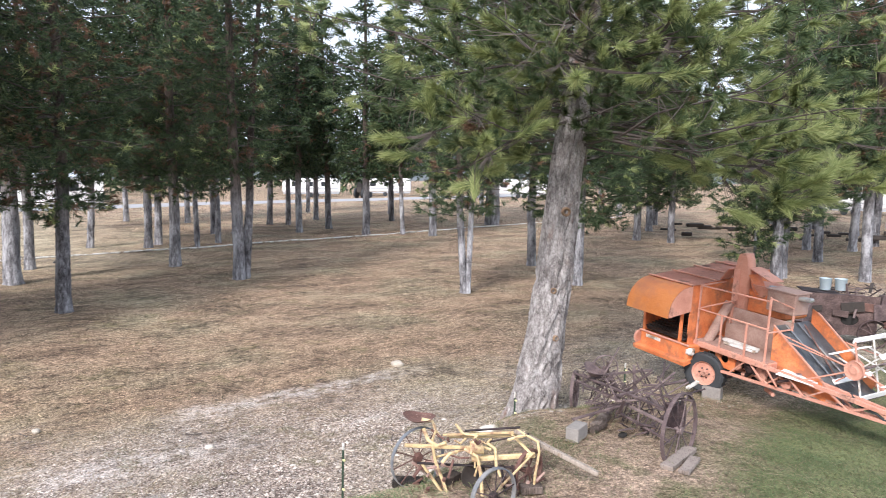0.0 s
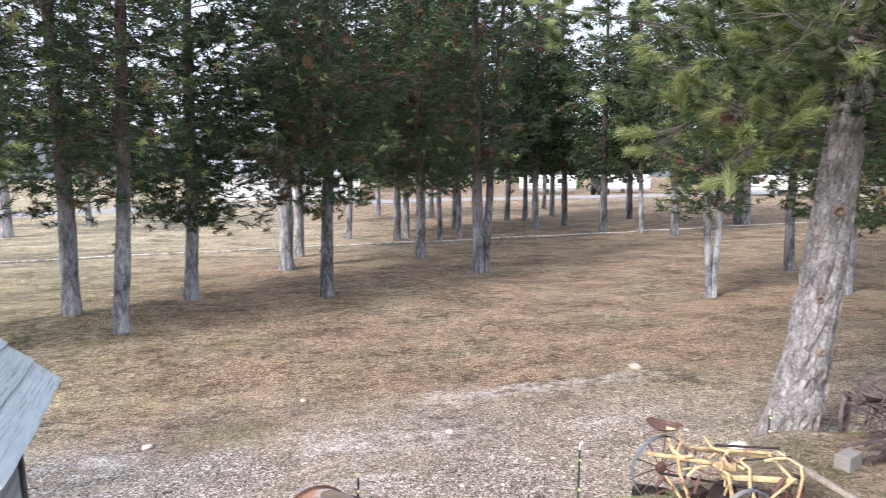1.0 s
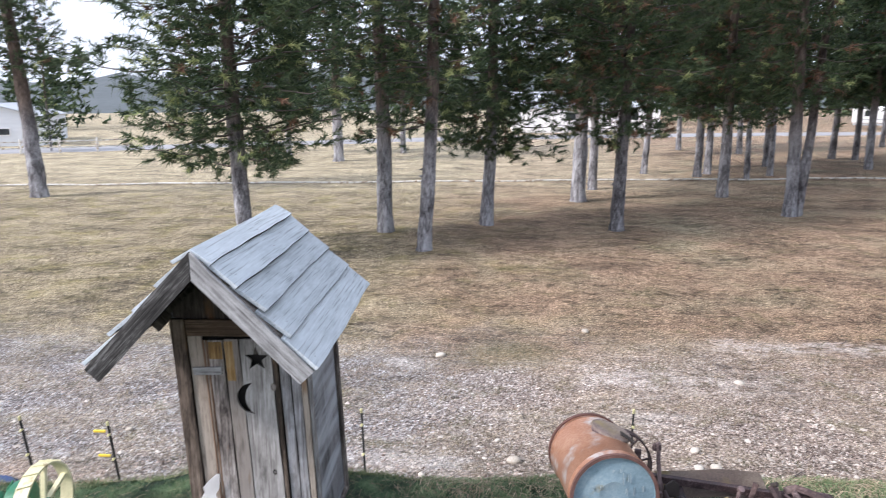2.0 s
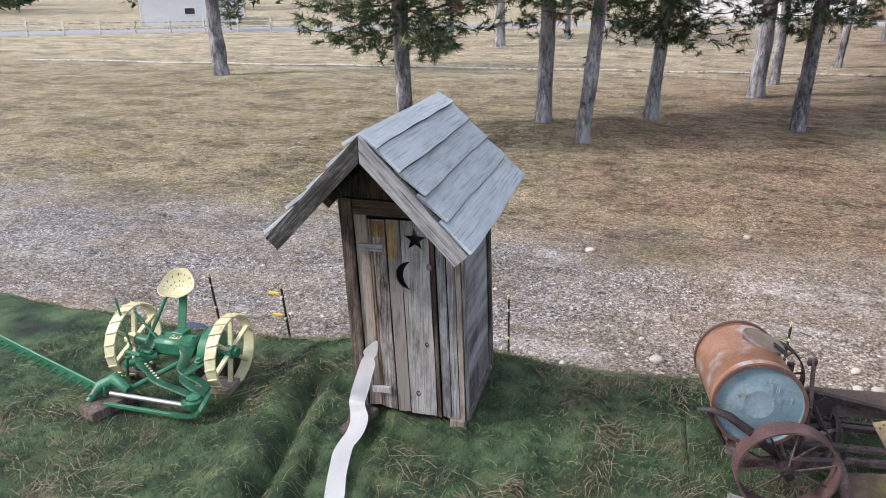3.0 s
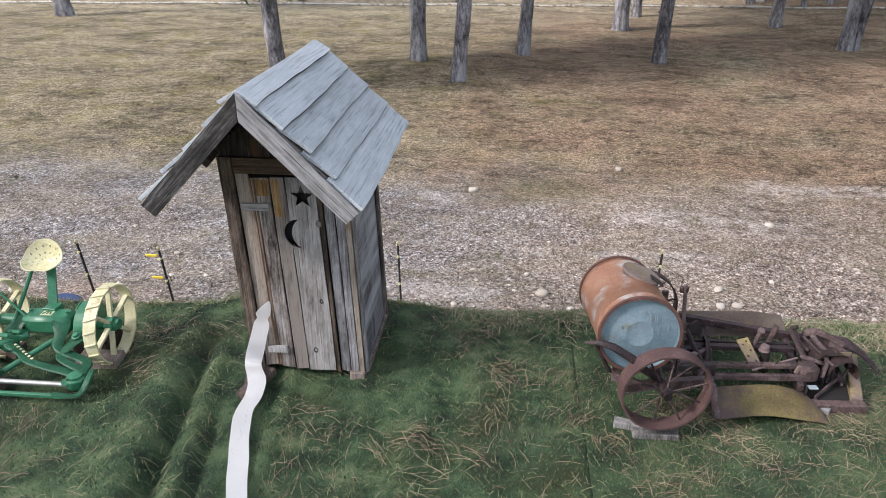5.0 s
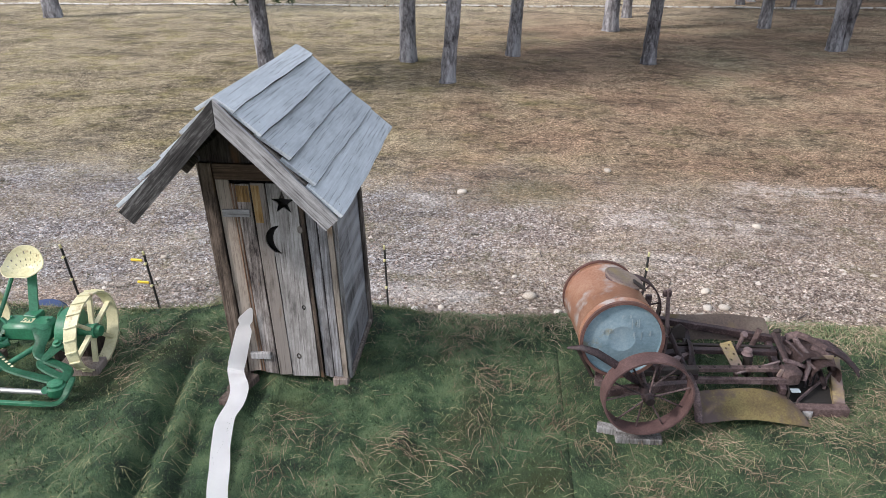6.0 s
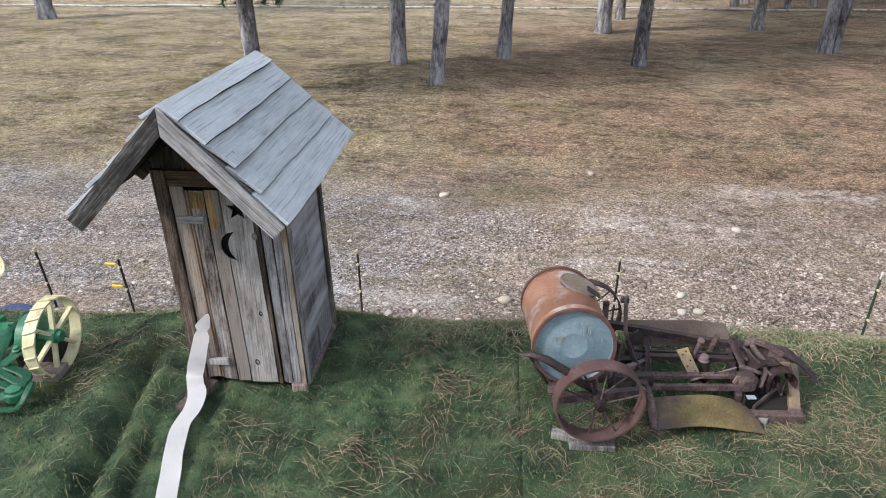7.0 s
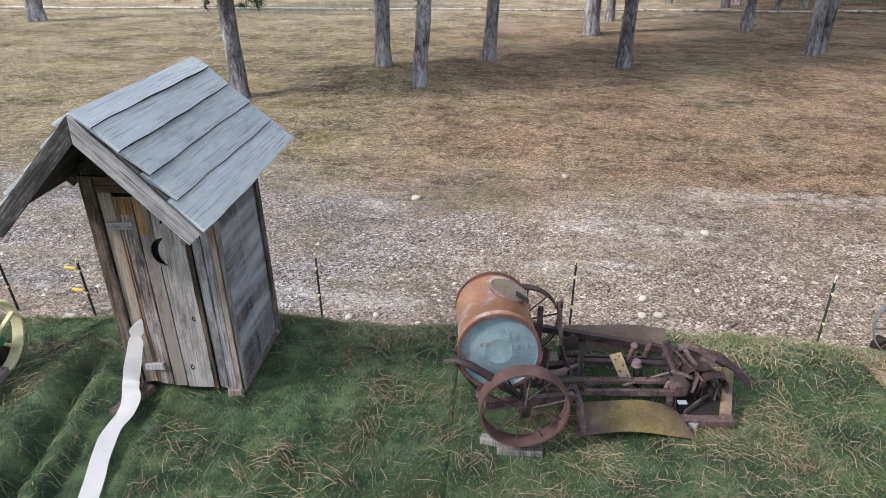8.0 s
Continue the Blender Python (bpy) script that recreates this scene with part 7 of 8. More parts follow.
# rougher lawn on the bank to the east
p = np.column_stack([rng.uniform(1.2, 16, 90000), rng.uniform(2.5, 8.6, 90000)])
tuft = np.array([noise.noise(Vector((x * 0.8, y * 0.8, 3.0))) for x, y in p])
on_bank = ground_z(p[:, 0], p[:, 1]) > 0.25 * bank_height(p[:, 0])
east = smooth_step(-0.4, 0.8, 0.38 * p[:, 0] + 2.5 - p[:, 1]) * smooth_step(5.2, 7.6, p[:, 0])
p = p[(0.9 * tuft - 0.42 + 0.75 * east > rng.normal(size=len(p)) * 0.16) & on_bank]
scatter_blades("lawn_grass", rng, p, surface_z, 0.075, 0.0055, 1.1, M["lawn"], "rough green grass mixed with straw", "grass")


def strands(name, rng, pts, zf, length, width, mat, label, category, curl=0.9, up=0.012, lie=None):
    """Long curved dry needles lying on the ground."""
    n = len(pts)
    a = rng.uniform(0, 6.283, n) if lie is None else lie
    bend = rng.normal(size=n) * curl
    ln_ = length * rng.uniform(0.35, 1.6, n)
    width = width * rng.uniform(0.6, 1.3, n)
    seg = 3
    x, y = pts[:, 0].copy(), pts[:, 1].copy()
    rows_ = []
    lift = rng.uniform(0.2, 1.0, n)
    for k in range(seg + 1):
        z = zf(x, y) + up * lift * (0.6 + 1.4 * math.sin(math.pi * k / seg)) + 0.004
        sx, sy = -np.sin(a) * width / 2, np.cos(a) * width / 2
        rows_.append((np.column_stack([x - sx, y - sy, z]), np.column_stack([x + sx, y + sy, z + 0.001])))
        x, y = x + np.cos(a) * ln_ / seg, y + np.sin(a) * ln_ / seg
        a = a + bend / seg
    v = np.stack([q for r in rows_ for q in r], 1).reshape(-1, 3)
    w = 2 * (seg + 1)
    base = np.arange(n)[:, None] * w
    f = np.concatenate([base + np.array([2 * k, 2 * k + 1, 2 * k + 3, 2 * k + 2]) for k in range(seg)], 0)
    o = link_mesh(name, v, f.tolist(), mat)
    return tagged(o, label, category, kind="stuff")


def clumped(rng, n, x0, x1, y0, y1, scale, bias, sharp=0.25, seed=0.0):
    q = np.column_stack([rng.uniform(x0, x1, n), rng.uniform(y0, y1, n)])
    t_ = np.array([noise.noise(Vector((x * scale, y * scale, seed))) for x, y in q])
    return q[t_ + bias > rng.normal(size=n) * sharp]


def bunches(rng, centres, n, spread):
    """Bunches of strands round centres, each bunch with a lie of its own."""
    c = np.repeat(centres, n, 0)
    a = np.repeat(rng.uniform(0, 6.283, len(centres)), n) + 0.55 * rng.normal(size=len(c))
    return c + spread * rng.normal(size=c.shape), a


q1 = clumped(rng, 6000, -6.5, 2.5, 3.4, 7.2, 1.3, -0.18, 0.30, 1.0)
bc = clumped(rng, 900, -6.5, 4.5, 3.6, 6.9, 0.8, -0.20, 0.20, 9.0)
b1, ba = bunches(rng, bc, 26, 0.095)


def off_strip(q):
    """Leave out what would lie on the paper strip."""
    line_ = np.array([tuple(OUT @ Vector(p))[:2] for p in strip_line[6:]])
    return np.array([p for p in q if np.min(np.hypot(*(line_ - p).T)) > 0.17])


keep_ = np.array([np.min(np.hypot(*(np.array([tuple(OUT @ Vector(s_))[:2] for s_ in strip_line[6:]]) - p).T)) > 0.20 for p in b1])
keep_ &= (np.abs(b1[:, 0] + 3.45 - (5.9 - b1[:, 1]) * 0.20) > 0.30) | (b1[:, 1] > 6.1)
b1, ba = b1[keep_], ba[keep_]
q2 = clumped(rng, 15000, 1.2, 9.5, 3.0, 8.4, 1.1, -0.02, 0.28, 2.0)
strands("pine_straw", rng, off_strip(np.concatenate([q1, q2])), surface_z, 0.13, 0.0022, M["straw"], "dry tan pine needles strewn over the turf", "straw", curl=0.35)
strands("straw_bunches", rng, b1, surface_z, 0.13, 0.0022, M["straw"], "bunched dry pine needles on the turf", "straw", curl=0.3, lie=ba, up=0.02)
q4 = clumped(rng, 11000, -6.5, 3.4, 3.6, 6.9, 2.2, -0.05, 0.28, 14.0)
strands("green_straw", rng, off_strip(q4), surface_z, 0.085, 0.0028, M["green_straw"], "half-green needle scraps strewn over the turf", "straw", curl=0.5)
# ragged tufts along the turf's upper edge
ex = rng.uniform(-7.5, 3.6, 9000)
ragged = np.array([noise.noise(Vector((x * 2.1, 0.0, 21.0))) for x in ex])
ex = ex[ragged > -0.12 + 0.12 * rng.normal(size=len(ex))]
ep = np.column_stack([ex, turf_edge(ex) + 0.075 * rng.normal(size=len(ex)) - 0.03])
scatter_blades("edge_grass", rng, ep, surface_z, 0.075, 0.007, 1.3, M["lawn"], "ragged pale green tufts along the turf's edge", "grass")
q3 = clumped(rng, 6200, -8, 9.5, 6.6, 8.3, 0.9, 0.0, 0.25, 5.0)
strands("edge_straw", rng, q3, lambda x, y: ground_z(x, y) + 0.02, 0.16, 0.006, M["straw"], "dry needles gathered along the turf's edge", "straw")


hx = rng.uniform(-1.2, 4.6, 7000)
hx = hx[np.array([noise.noise(Vector((x * 1.4, 3.0, 8.0))) for x in hx]) > -0.25 + 0.15 * rng.normal(size=len(hx))]
hp = np.column_stack([hx, turf_edge(hx) - 0.12 + 0.17 * rng.normal(size=len(hx))])
half_ = rng.random(len(hp)) < 0.6
strands("edge_thatch", rng, hp[half_], surface_z, 0.11, 0.0035, M["edge_green"], "pale green thatch along the turf's edge", "straw", curl=0.4, up=0.03)
strands("edge_thatch", rng, hp[~half_], surface_z, 0.12, 0.0032, M["pale_straw"], "pale tan straw along the turf's edge", "straw", curl=0.4, up=0.03)


# ---- gravel, stones, dry grass ----
def stone_field(name, rng, pts, sizes, mat, label, category):
    base = np.array([[1, 0, 0], [0.4, 0.9, 0.05], [-0.6, 0.75, 0], [-1, -0.05, 0], [-0.45, -0.85, 0], [0.55, -0.8, 0], [0.1, 0.0, 0.75]])
    faces = np.array([[0, 1, 6], [1, 2, 6], [2, 3, 6], [3, 4, 6], [4, 5, 6], [5, 0, 6]])
    n = len(pts)
    a = rng.uniform(0, 6.283, n)
    jit = base[None] * (1 + 0.22 * rng.normal(size=(n, 7, 3))) * sizes[:, None, None]
    ca, sa = np.cos(a)[:, None], np.sin(a)[:, None]
    x = jit[..., 0] * ca - jit[..., 1] * sa * 0.8
    y = jit[..., 0] * sa + jit[..., 1] * ca * 0.8
    z = jit[..., 2] * 0.75 + ground_z(pts[:, 0], pts[:, 1])[:, None] - 0.002
    v = np.stack([x + pts[:, :1], y + pts[:, 1:], z], -1).reshape(-1, 3)
    f = (np.arange(n)[:, None, None] * 7 + faces[None]).reshape(-1, 3)
    return tagged(link_mesh(name, v, f.tolist(), mat), label, category, kind="stuff")


g = np.column_stack([rng.uniform(-11, 9, 26000), 7.9 + 5.0 * rng.random(26000) ** 1.2])
keep = np.array([noise.noise(Vector((x * 0.6, y * 0.6, 7.0))) for x, y in g]) + 0.38 - 0.10 * np.clip(g[:, 1] - 10.5, 0, 4) - 0.45 * smooth_step(3.0, 6.5, g[:, 0]) > rng.normal(size=len(g)) * 0.45
g = g[keep]
stone_field("gravel", rng, g, 0.011 + 0.022 * rng.random(len(g)) ** 3, M["pebble"], "loose grey and pale gravel", "gravel")
g = np.column_stack([rng.uniform(-11, 12, 1300), 7.9 + 3.4 * rng.random(1300) ** 1.5])
stone_field("pale_pebbles", rng, g, 0.016 + 0.045 * rng.random(len(g)) ** 3, M["pale_pebble"], "pale rounded pebbles along the bank's foot", "pebbles")


def boulder_mesh(seed):
    rg = np.random.default_rng(seed)
    b = bmesh.new()
    bmesh.ops.create_icosphere(b, subdivisions=2, radius=1)
    off = Vector(rg.uniform(0, 50, 3))
    for v in b.verts:
        k = 1 + 0.28 * noise.noise(v.co * 1.1 + off) + 0.10 * noise.noise(v.co * 3 + off)
        v.co = Vector((v.co.x * k * 1.15, v.co.y * k * 0.9, v.co.z * k * 0.62))
    me = bpy.data.meshes.new("stone")
    b.to_mesh(me)
    b.free()
    me.polygons.foreach_set("use_smooth", np.ones(len(me.polygons), dtype=bool))
    me.materials.append(M["stone"])
    return me


STONES = [boulder_mesh(s) for s in range(5)]


def stone(x, y, r, i, label="pale rounded stone on the gravel"):
    o = new("stone", STONES[i % 5])
    o.matrix_basis = pose(x, y, gz(x, y) + 0.25 * r, 0, 0, 47 * i) @ Matrix.Diagonal((r, r, r, 1))
    return tagged(o, label, "stone", "stones by the bank")


for i, (x, y, r) in enumerate([(-0.33, 9.45, 0.105), (2.11, 9.95, 0.085), (2.04, 9.47, 0.08), (2.26, 9.5, 0.085), (-1.70, 13.29, 0.09), (-0.56, 10.04, 0.05), (8.73, 14.77, 0.15), (1.9, 9.25, 0.06), (2.75, 9.3, 0.05), (-5.5, 8.3, 0.13),
                               (-4.55, 8.28, 0.15), (-4.2, 8.2, 0.11), (-3.7, 8.35, 0.09), (-1.85, 8.9, 0.07), (-1.5, 9.0, 0.06), (-0.9, 8.85, 0.05), (0.05, 9.1, 0.06), (3.3, 8.9, 0.05), (-6.9, 8.2, 0.12), (-5.9, 9.9, 0.07),
                               (5.9, 9.4, 0.06), (1.1, 14.9, 0.08), (-3.9, 10.6, 0.06), (4.8, 10.4, 0.05), (0.9, 9.4, 0.05), (-7.6, 8.5, 0.1), (3.4, 12.4, 0.07)]):
    stone(x, y, r if y > 12 else 0.82 * r, i, "large white stone on dry grass" if r > 0.14 and y > 12 else "pale rounded stone on the gravel")

# dry grass of the field, thinning with distance
n1 = 120000
yy = 9.6 + 36 * rng.random(n1) ** 1.35
xx = rng.uniform(-1, 1, n1) * (6 + 0.85 * yy) + 0.12 * yy
q = np.column_stack([xx, yy])
t_ = np.array([noise.noise(Vector((x * 0.5, y * 0.9, 11.0))) for x, y in q])
q = q[t_ - 0.45 + 0.13 * np.clip(q[:, 1] - 9.6, 0, 7) > rng.normal(size=n1) * 0.3]
scatter_blades("dry_grass", rng, q, ground_z, 0.085, 0.012, 2.2, M["dry_grass"], "flattened dry winter grass", "grass")
q = np.column_stack([rng.uniform(-2, 24, 40000), 11 + 26 * rng.random(40000) ** 1.2])
scatter_blades("needle_litter", rng, q, ground_z, 0.08, 0.010, 3.0, M["needle_litter"], "reddish fallen needles under the pines", "litter")
# tussocks of dead grass and darker weeds
tq, _ = bunches(rng, clumped(rng, 1500, -16, 18, 9.5, 30, 0.35, 0.0, 0.25, 21.0), 16, 0.09)
scatter_blades("grass_tussocks", rng, tq, ground_z, 0.12, 0.012, 1.6, M["dry_grass"], "pale tussocks of dead grass", "grass")
tq, _ = bunches(rng, clumped(rng, 1500, -12, 14, 8.8, 26, 0.5, -0.05, 0.25, 31.0), 12, 0.06)
scatter_blades("weeds", rng, tq, ground_z, 0.07, 0.014, 1.4, M["weed"], "low brown-green weeds in the dry grass", "weeds")
mq = clumped(rng, 44000, 2.6, 14.0, 3.0, 9.2, 0.8, 0.16, 0.3, 17.0)
mq = mq[ground_z(mq[:, 0], mq[:, 1]) > 0.3 * bank_height(mq[:, 0])]
green_ = smooth_step(-0.4, 0.8, 0.38 * mq[:, 0] + 2.5 - mq[:, 1]) * smooth_step(5.2, 7.6, mq[:, 0]) > 0.75 * rng.random(len(mq))
green_ |= rng.random(len(mq)) < 0.16 + 0.3 * (mq[:, 0] < 4.6)
sparse_ = (mq[:, 0] > 4.2) | (rng.random(len(mq)) < 0.35)
mq, green_ = mq[sparse_], green_[sparse_]
strands("matted_grass", rng, mq[green_], surface_z, 0.20, 0.0040, M["lawn"], "long matted green grass on the bank", "grass", curl=0.4, up=0.035)
strands("matted_straw", rng, mq[~green_], surface_z, 0.17, 0.0030, M["straw"], "thin tan straw matted over the bank", "straw", curl=0.4, up=0.02)
# cones and twigs
for k in range(26):
    x, y = rng.uniform(-7, 12), rng.uniform(9, 15)
    a = rng.uniform(0, 3.14)
    L_ = rng.uniform(0.06, 0.28)
    o = part("twig", bm_rod((-L_ / 2, 0, 0), (L_ / 2, 0.02, 0.01), 0.012, 0.006, 6), M["bark_dark"], None)
    o.matrix_basis = pose(x, y, gz(x, y) + 0.012, 0, 0, math.degrees(a))
    tagged(o, "short dead twig on the ground", "twig", "twigs on the gravel")


# ---- yellow walking cultivator ----
cul = thing("cultivator", pose(4.4, 6.5, 1.18, 0, 0, -38), "old yellow-painted horse cultivator with rusty wheels and seat", "farm machine")
wl = pose(-0.62, 0.12, 0.37, 0, 0, 38)
spoked_wheel("wheel", cul, wl, 0.35, 0.045, 10, "grey_metal", "red_rust", "red_rust", 0.010, 0.06, 0.007, label="thin dark iron wheel with rusty spokes")
wr = pose(0.20, -0.58, 0.27, 0, 0, 40)
spoked_wheel("wheel", cul, wr, 0.30, 0.05, 10, "grey_metal", "rust", "rust", 0.014, 0.05, 0.007)
wr2 = pose(0.62, 0.10, 0.25, 0, 0, 50)
spoked_wheel("wheel", cul, wr2, 0.25, 0.045, 8, "red_rust", "red_rust", "red_rust", 0.02, 0.05, 0.010)
for a, b, w, h in [((-0.76, 0.0, 0.56), (-0.02, 0.04, 0.53), 0.045, 0.05), ((-0.02, 0.04, 0.40), (0.68, 0.04, 0.46), 0.05, 0.07), ((-0.34, 0.12, 0.64), (0.58, 0.20, 0.66), 0.035, 0.035), ((-0.30, 0.22, 0.58), (0.62, 0.26, 0.60), 0.04, 0.04),
                   ((0.48, 0.18, 0.70), (0.72, 0.0, 0.62), 0.03, 0.03), ((0.66, 0.0, 0.50), (0.20, -0.54, 0.27), 0.03, 0.03), ((-0.45, 0.05, 0.40), (-0.05, 0.05, 0.52), 0.03, 0.03), ((0.40, 0.2, 0.66), (0.66, 0.02, 0.46), 0.035, 0.035),
                   ((-0.58, 0.02, 0.36), (-0.28, -0.08, -0.02), 0.04, 0.035)]:
    part("beam", bm_bar(a, b, 0.78 * w, 0.78 * h, bevel=0.006), M["yellow_paint"], cul)
for pts_, r in [([(-0.56, 0.1, 0.72), (-0.50, 0.06, 0.60), (-0.40, 0.02, 0.55), (-0.30, 0.0, 0.60)], 0.03), ([(-0.10, -0.02, 0.54), (0.04, -0.08, 0.48), (0.08, -0.12, 0.30), (0.10, -0.16, 0.04), (0.02, -0.2, -0.02)], 0.026),
                ([(0.70, 0.0, 0.64), (0.72, -0.02, 0.52), (0.68, -0.05, 0.30), (0.66, -0.06, 0.08)], 0.02), ([(0.16, 0.05, 0.58), (0.24, 0.0, 0.54), (0.25, -0.05, 0.36), (0.30, -0.08, 0.26)], 0.024),
                ([(-0.46, 0.02, 0.58), (-0.42, -0.02, 0.40), (-0.34, -0.05, 0.2), (-0.26, -0.1, 0.0)], 0.024), ([(0.20, 0.08, 0.62), (0.14, 0.1, 0.56), (0.05, 0.1, 0.60), (0.0, 0.08, 0.55), (0.06, 0.04, 0.50)], 0.016),
                ([(-0.2, 0.15, 0.76), (-0.12, 0.12, 0.66), (0.05, 0.1, 0.64)], 0.02)]:
    part("bent_bar", bm_tube(pts_, 0.75 * r), M["yellow_paint"], cul, smooth=True)
for a, b, r in [((-0.10, 0.1, 0.70), (0.52, 0.16, 0.73), 0.012), ((0.1, 0.1, 0.56), (0.62, 0.1, 0.68), 0.01), ((-0.62, 0.0, 0.36), (0.6, 0.1, 0.28), 0.014), ((0.3, -0.1, 0.4), (0.36, -0.12, 0.02), 0.014), ((0.42, -0.1, 0.4), (0.5, -0.12, 0.0), 0.014)]:
    part("rod", bm_rod(a, b, r), M["rust"], cul, smooth=True)
rc = random.Random(21)
for i in range(14):
    a = Vector((rc.uniform(-0.45, 0.6), rc.uniform(-0.1, 0.25), rc.uniform(0.38, 0.66)))
    b = a + Vector((rc.uniform(-0.25, 0.25), rc.uniform(-0.12, 0.12), rc.uniform(-0.18, 0.10)))
    part("linkage", bm_tube([a, (a + b) / 2 + Vector((0, 0, rc.uniform(-0.05, 0.05))), b], rc.uniform(0.010, 0.02), 6), M["yellow_paint" if i % 3 else "red_rust"], cul, smooth=True)
for i in range(24):
    a = Vector((rc.uniform(-0.7, -0.25) if i % 3 else rc.uniform(0.3, 0.7), rc.uniform(-0.15, 0.1), rc.uniform(0.02, 0.4)))
    part("gear_piece", bm_rod(a, a + Vector((rc.uniform(-0.1, 0.2), rc.uniform(-0.1, 0.1), rc.uniform(-0.12, 0.2))), rc.uniform(0.01, 0.024), n=7), M["pink_rust" if i % 2 else "red_rust"], cul, smooth=True)
for i in range(6):
    part("coil", bm_lathe([(0.060, -0.008), (0.072, -0.008), (0.072, 0.008), (0.060, 0.008)], 16, pose(-0.02 + 0.022 * i, 0.0, 0.55, 0, 80, 10), closed=True), M["yellow_paint"], cul, smooth=True)
part("disc", bm_lathe([(0, -0.03), (0.10, -0.02), (0.15, 0.02), (0.145, 0.03), (0.09, 0.0), (0, -0.01)], 28, pose(0.0, 0.06, 0.2, 78, 0, 20)), M["dark_iron"], cul, "black iron disc", smooth=True)
part("skid_shoe", bm_box(0.18, 0.10, 0.07, (-0.24, -0.12, -0.0), bevel=0.02), M["dark_iron"], cul)
part("pole", bm_bar((0.46, 0.18, 0.69), (1.36, -0.06, 0.30), 0.075, 0.05, bevel=0.01), M["brown_board"], cul, "weathered wooden pole")
pan_seat("seat", cul, pose(-0.60, 0.16, 0.78, -4, 6, 80) @ Matrix.Diagonal((1, 1, 0.5, 1)), 0.43, "red_rust", "rusty pierced iron seat")
part("seat_spring", bm_tube([(-0.58, 0.14, 0.81), (-0.46, 0.12, 0.80), (-0.42, 0.1, 0.70), (-0.46, 0.08, 0.58)], 0.02, flat=0.5), M["yellow_paint"], cul, smooth=True)
for x, y, sx, sy, rz in ((3.90, 7.05, 0.34, 0.16, -40), (4.25, 6.75, 0.30, 0.14, 10), (4.85, 6.05, 0.24, 0.14, -30)):
    wood_block(x, y, sx, sy, 0.08, rz, "dark_board" if sx > 0.33 else "block_wood")
o = stone(6.25, 8.40, 0.145, 3, "round white stone beside the fence")

# ---- rusty horse rake ----
rk = thing("horse_rake", pose(6.9, 6.9, 1.07, 0, 0, -45), "rusty brown horse-drawn rake tangled with levers and tines", "farm machine")
zc = 0.48
spoked_wheel("wheel", rk, pose(0.95, -0.62, zc, 0, 0, 55), 0.47, 0.05, 12, "grey_rust", "grey_rust", "grey_rust", 0.014, 0.06, 0.008)
spoked_wheel("wheel", rk, pose(-0.26, 1.58, 0.24, 0, 0, 78), 0.31, 0.05, 12, "grey_rust", "grey_rust", "grey_rust", 0.014, 0.06, 0.008)
spoked_wheel("wheel", rk, pose(0.22, 1.9, 0.52, 0, 0, 20), 0.23, 0.04, 8, "grey_rust", "grey_rust", "grey_rust", 0.014, 0.05, 0.008)
for a, b, w, h in [((0.95, -0.62, zc), (-0.22, 1.55, 0.40), 0.05, 0.05), ((0.80, -0.35, 0.66), (-0.28, 1.45, 0.56), 0.06, 0.04), ((0.25, 0.2, 0.62), (1.3, 1.0, 0.66), 0.05, 0.04), ((-0.1, 1.0, 0.64), (0.9, 1.6, 0.62), 0.05, 0.05),
                   ((0.45, 0.3, 0.50), (-0.35, -0.1, 0.35), 0.05, 0.04), ((0.1, 1.0, 0.6), (0.35, 1.05, 1.10), 0.04, 0.02), ((0.62, 0.3, 0.55), (1.05, 0.5, 0.84), 0.04, 0.02), ((0.70, 0.15, 0.55), (1.25, 0.5, 0.78), 0.025, 0.025),
                   ((0.88, -0.5, 0.46), (0.72, -0.42, 0.95), 0.05, 0.03), ((1.02, -0.5, 0.46), (1.0, -0.42, 0.92), 0.05, 0.03), ((0.55, -0.3, 0.84), (1.1, -0.6, 0.86), 0.06, 0.03),
                   ((0.3, 0.5, 0.3), (0.9, -0.3, 0.2), 0.04, 0.04)]:
    part("frame_bar", bm_bar(a, b, 0.7 * w, 0.7 * h), M["grey_rust"], rk)
rr = random.Random(4)
for i in range(26):
    s = i / 25
    x, y = 0.62 - 0.82 * s, 0.05 + 1.40 * s
    part("tine", bm_tube([(x, y, 0.62), (x + 0.14 + rr.uniform(-0.06, 0.06), y + 0.08, 0.62 + rr.uniform(-0.05, 0.12)), (x + 0.30 + rr.uniform(-0.1, 0.1), y + 0.2, 0.36 + rr.uniform(-0.1, 0.1)), (x + 0.12, y + 0.06 + rr.uniform(-0.1, 0.1), 0.06)], 0.009, 5), M["grey_rust"], rk, smooth=True)
for i in range(9):
    a = Vector((rr.uniform(0.0, 1.0), rr.uniform(-0.1, 1.2), rr.uniform(0.5, 0.7)))
    part("lever", bm_rod(a, a + Vector((rr.uniform(-0.2, 0.5), rr.uniform(-0.1, 0.5), rr.uniform(0.05, 0.26))), 0.014, n=6), M["grey_rust"], rk)
for i in range(60):
    a = Vector((rr.gauss(0.42, 0.33), max(rr.gauss(0.75, 0.42), 0.12), rr.uniform(0.15, 0.55)))
    b = a + Vector((rr.gauss(0, 0.25), rr.gauss(0, 0.25), rr.gauss(0.08, 0.16)))
    part("rod", bm_bar(a, b, rr.uniform(0.015, 0.05), rr.uniform(0.01, 0.025)), M["grey_rust"], rk)
pan_seat("seat", rk, pose(0.0, 1.05, 0.64, 5, 5, 60), 0.38, "grey_rust", "rusty iron seat")
part("tool_box", bm_box(0.22, 0.16, 0.30, (0.92, -0.46, 0.62), Matrix.Rotation(0.3, 4, "Z"), 0.01), M["rust"], rk)
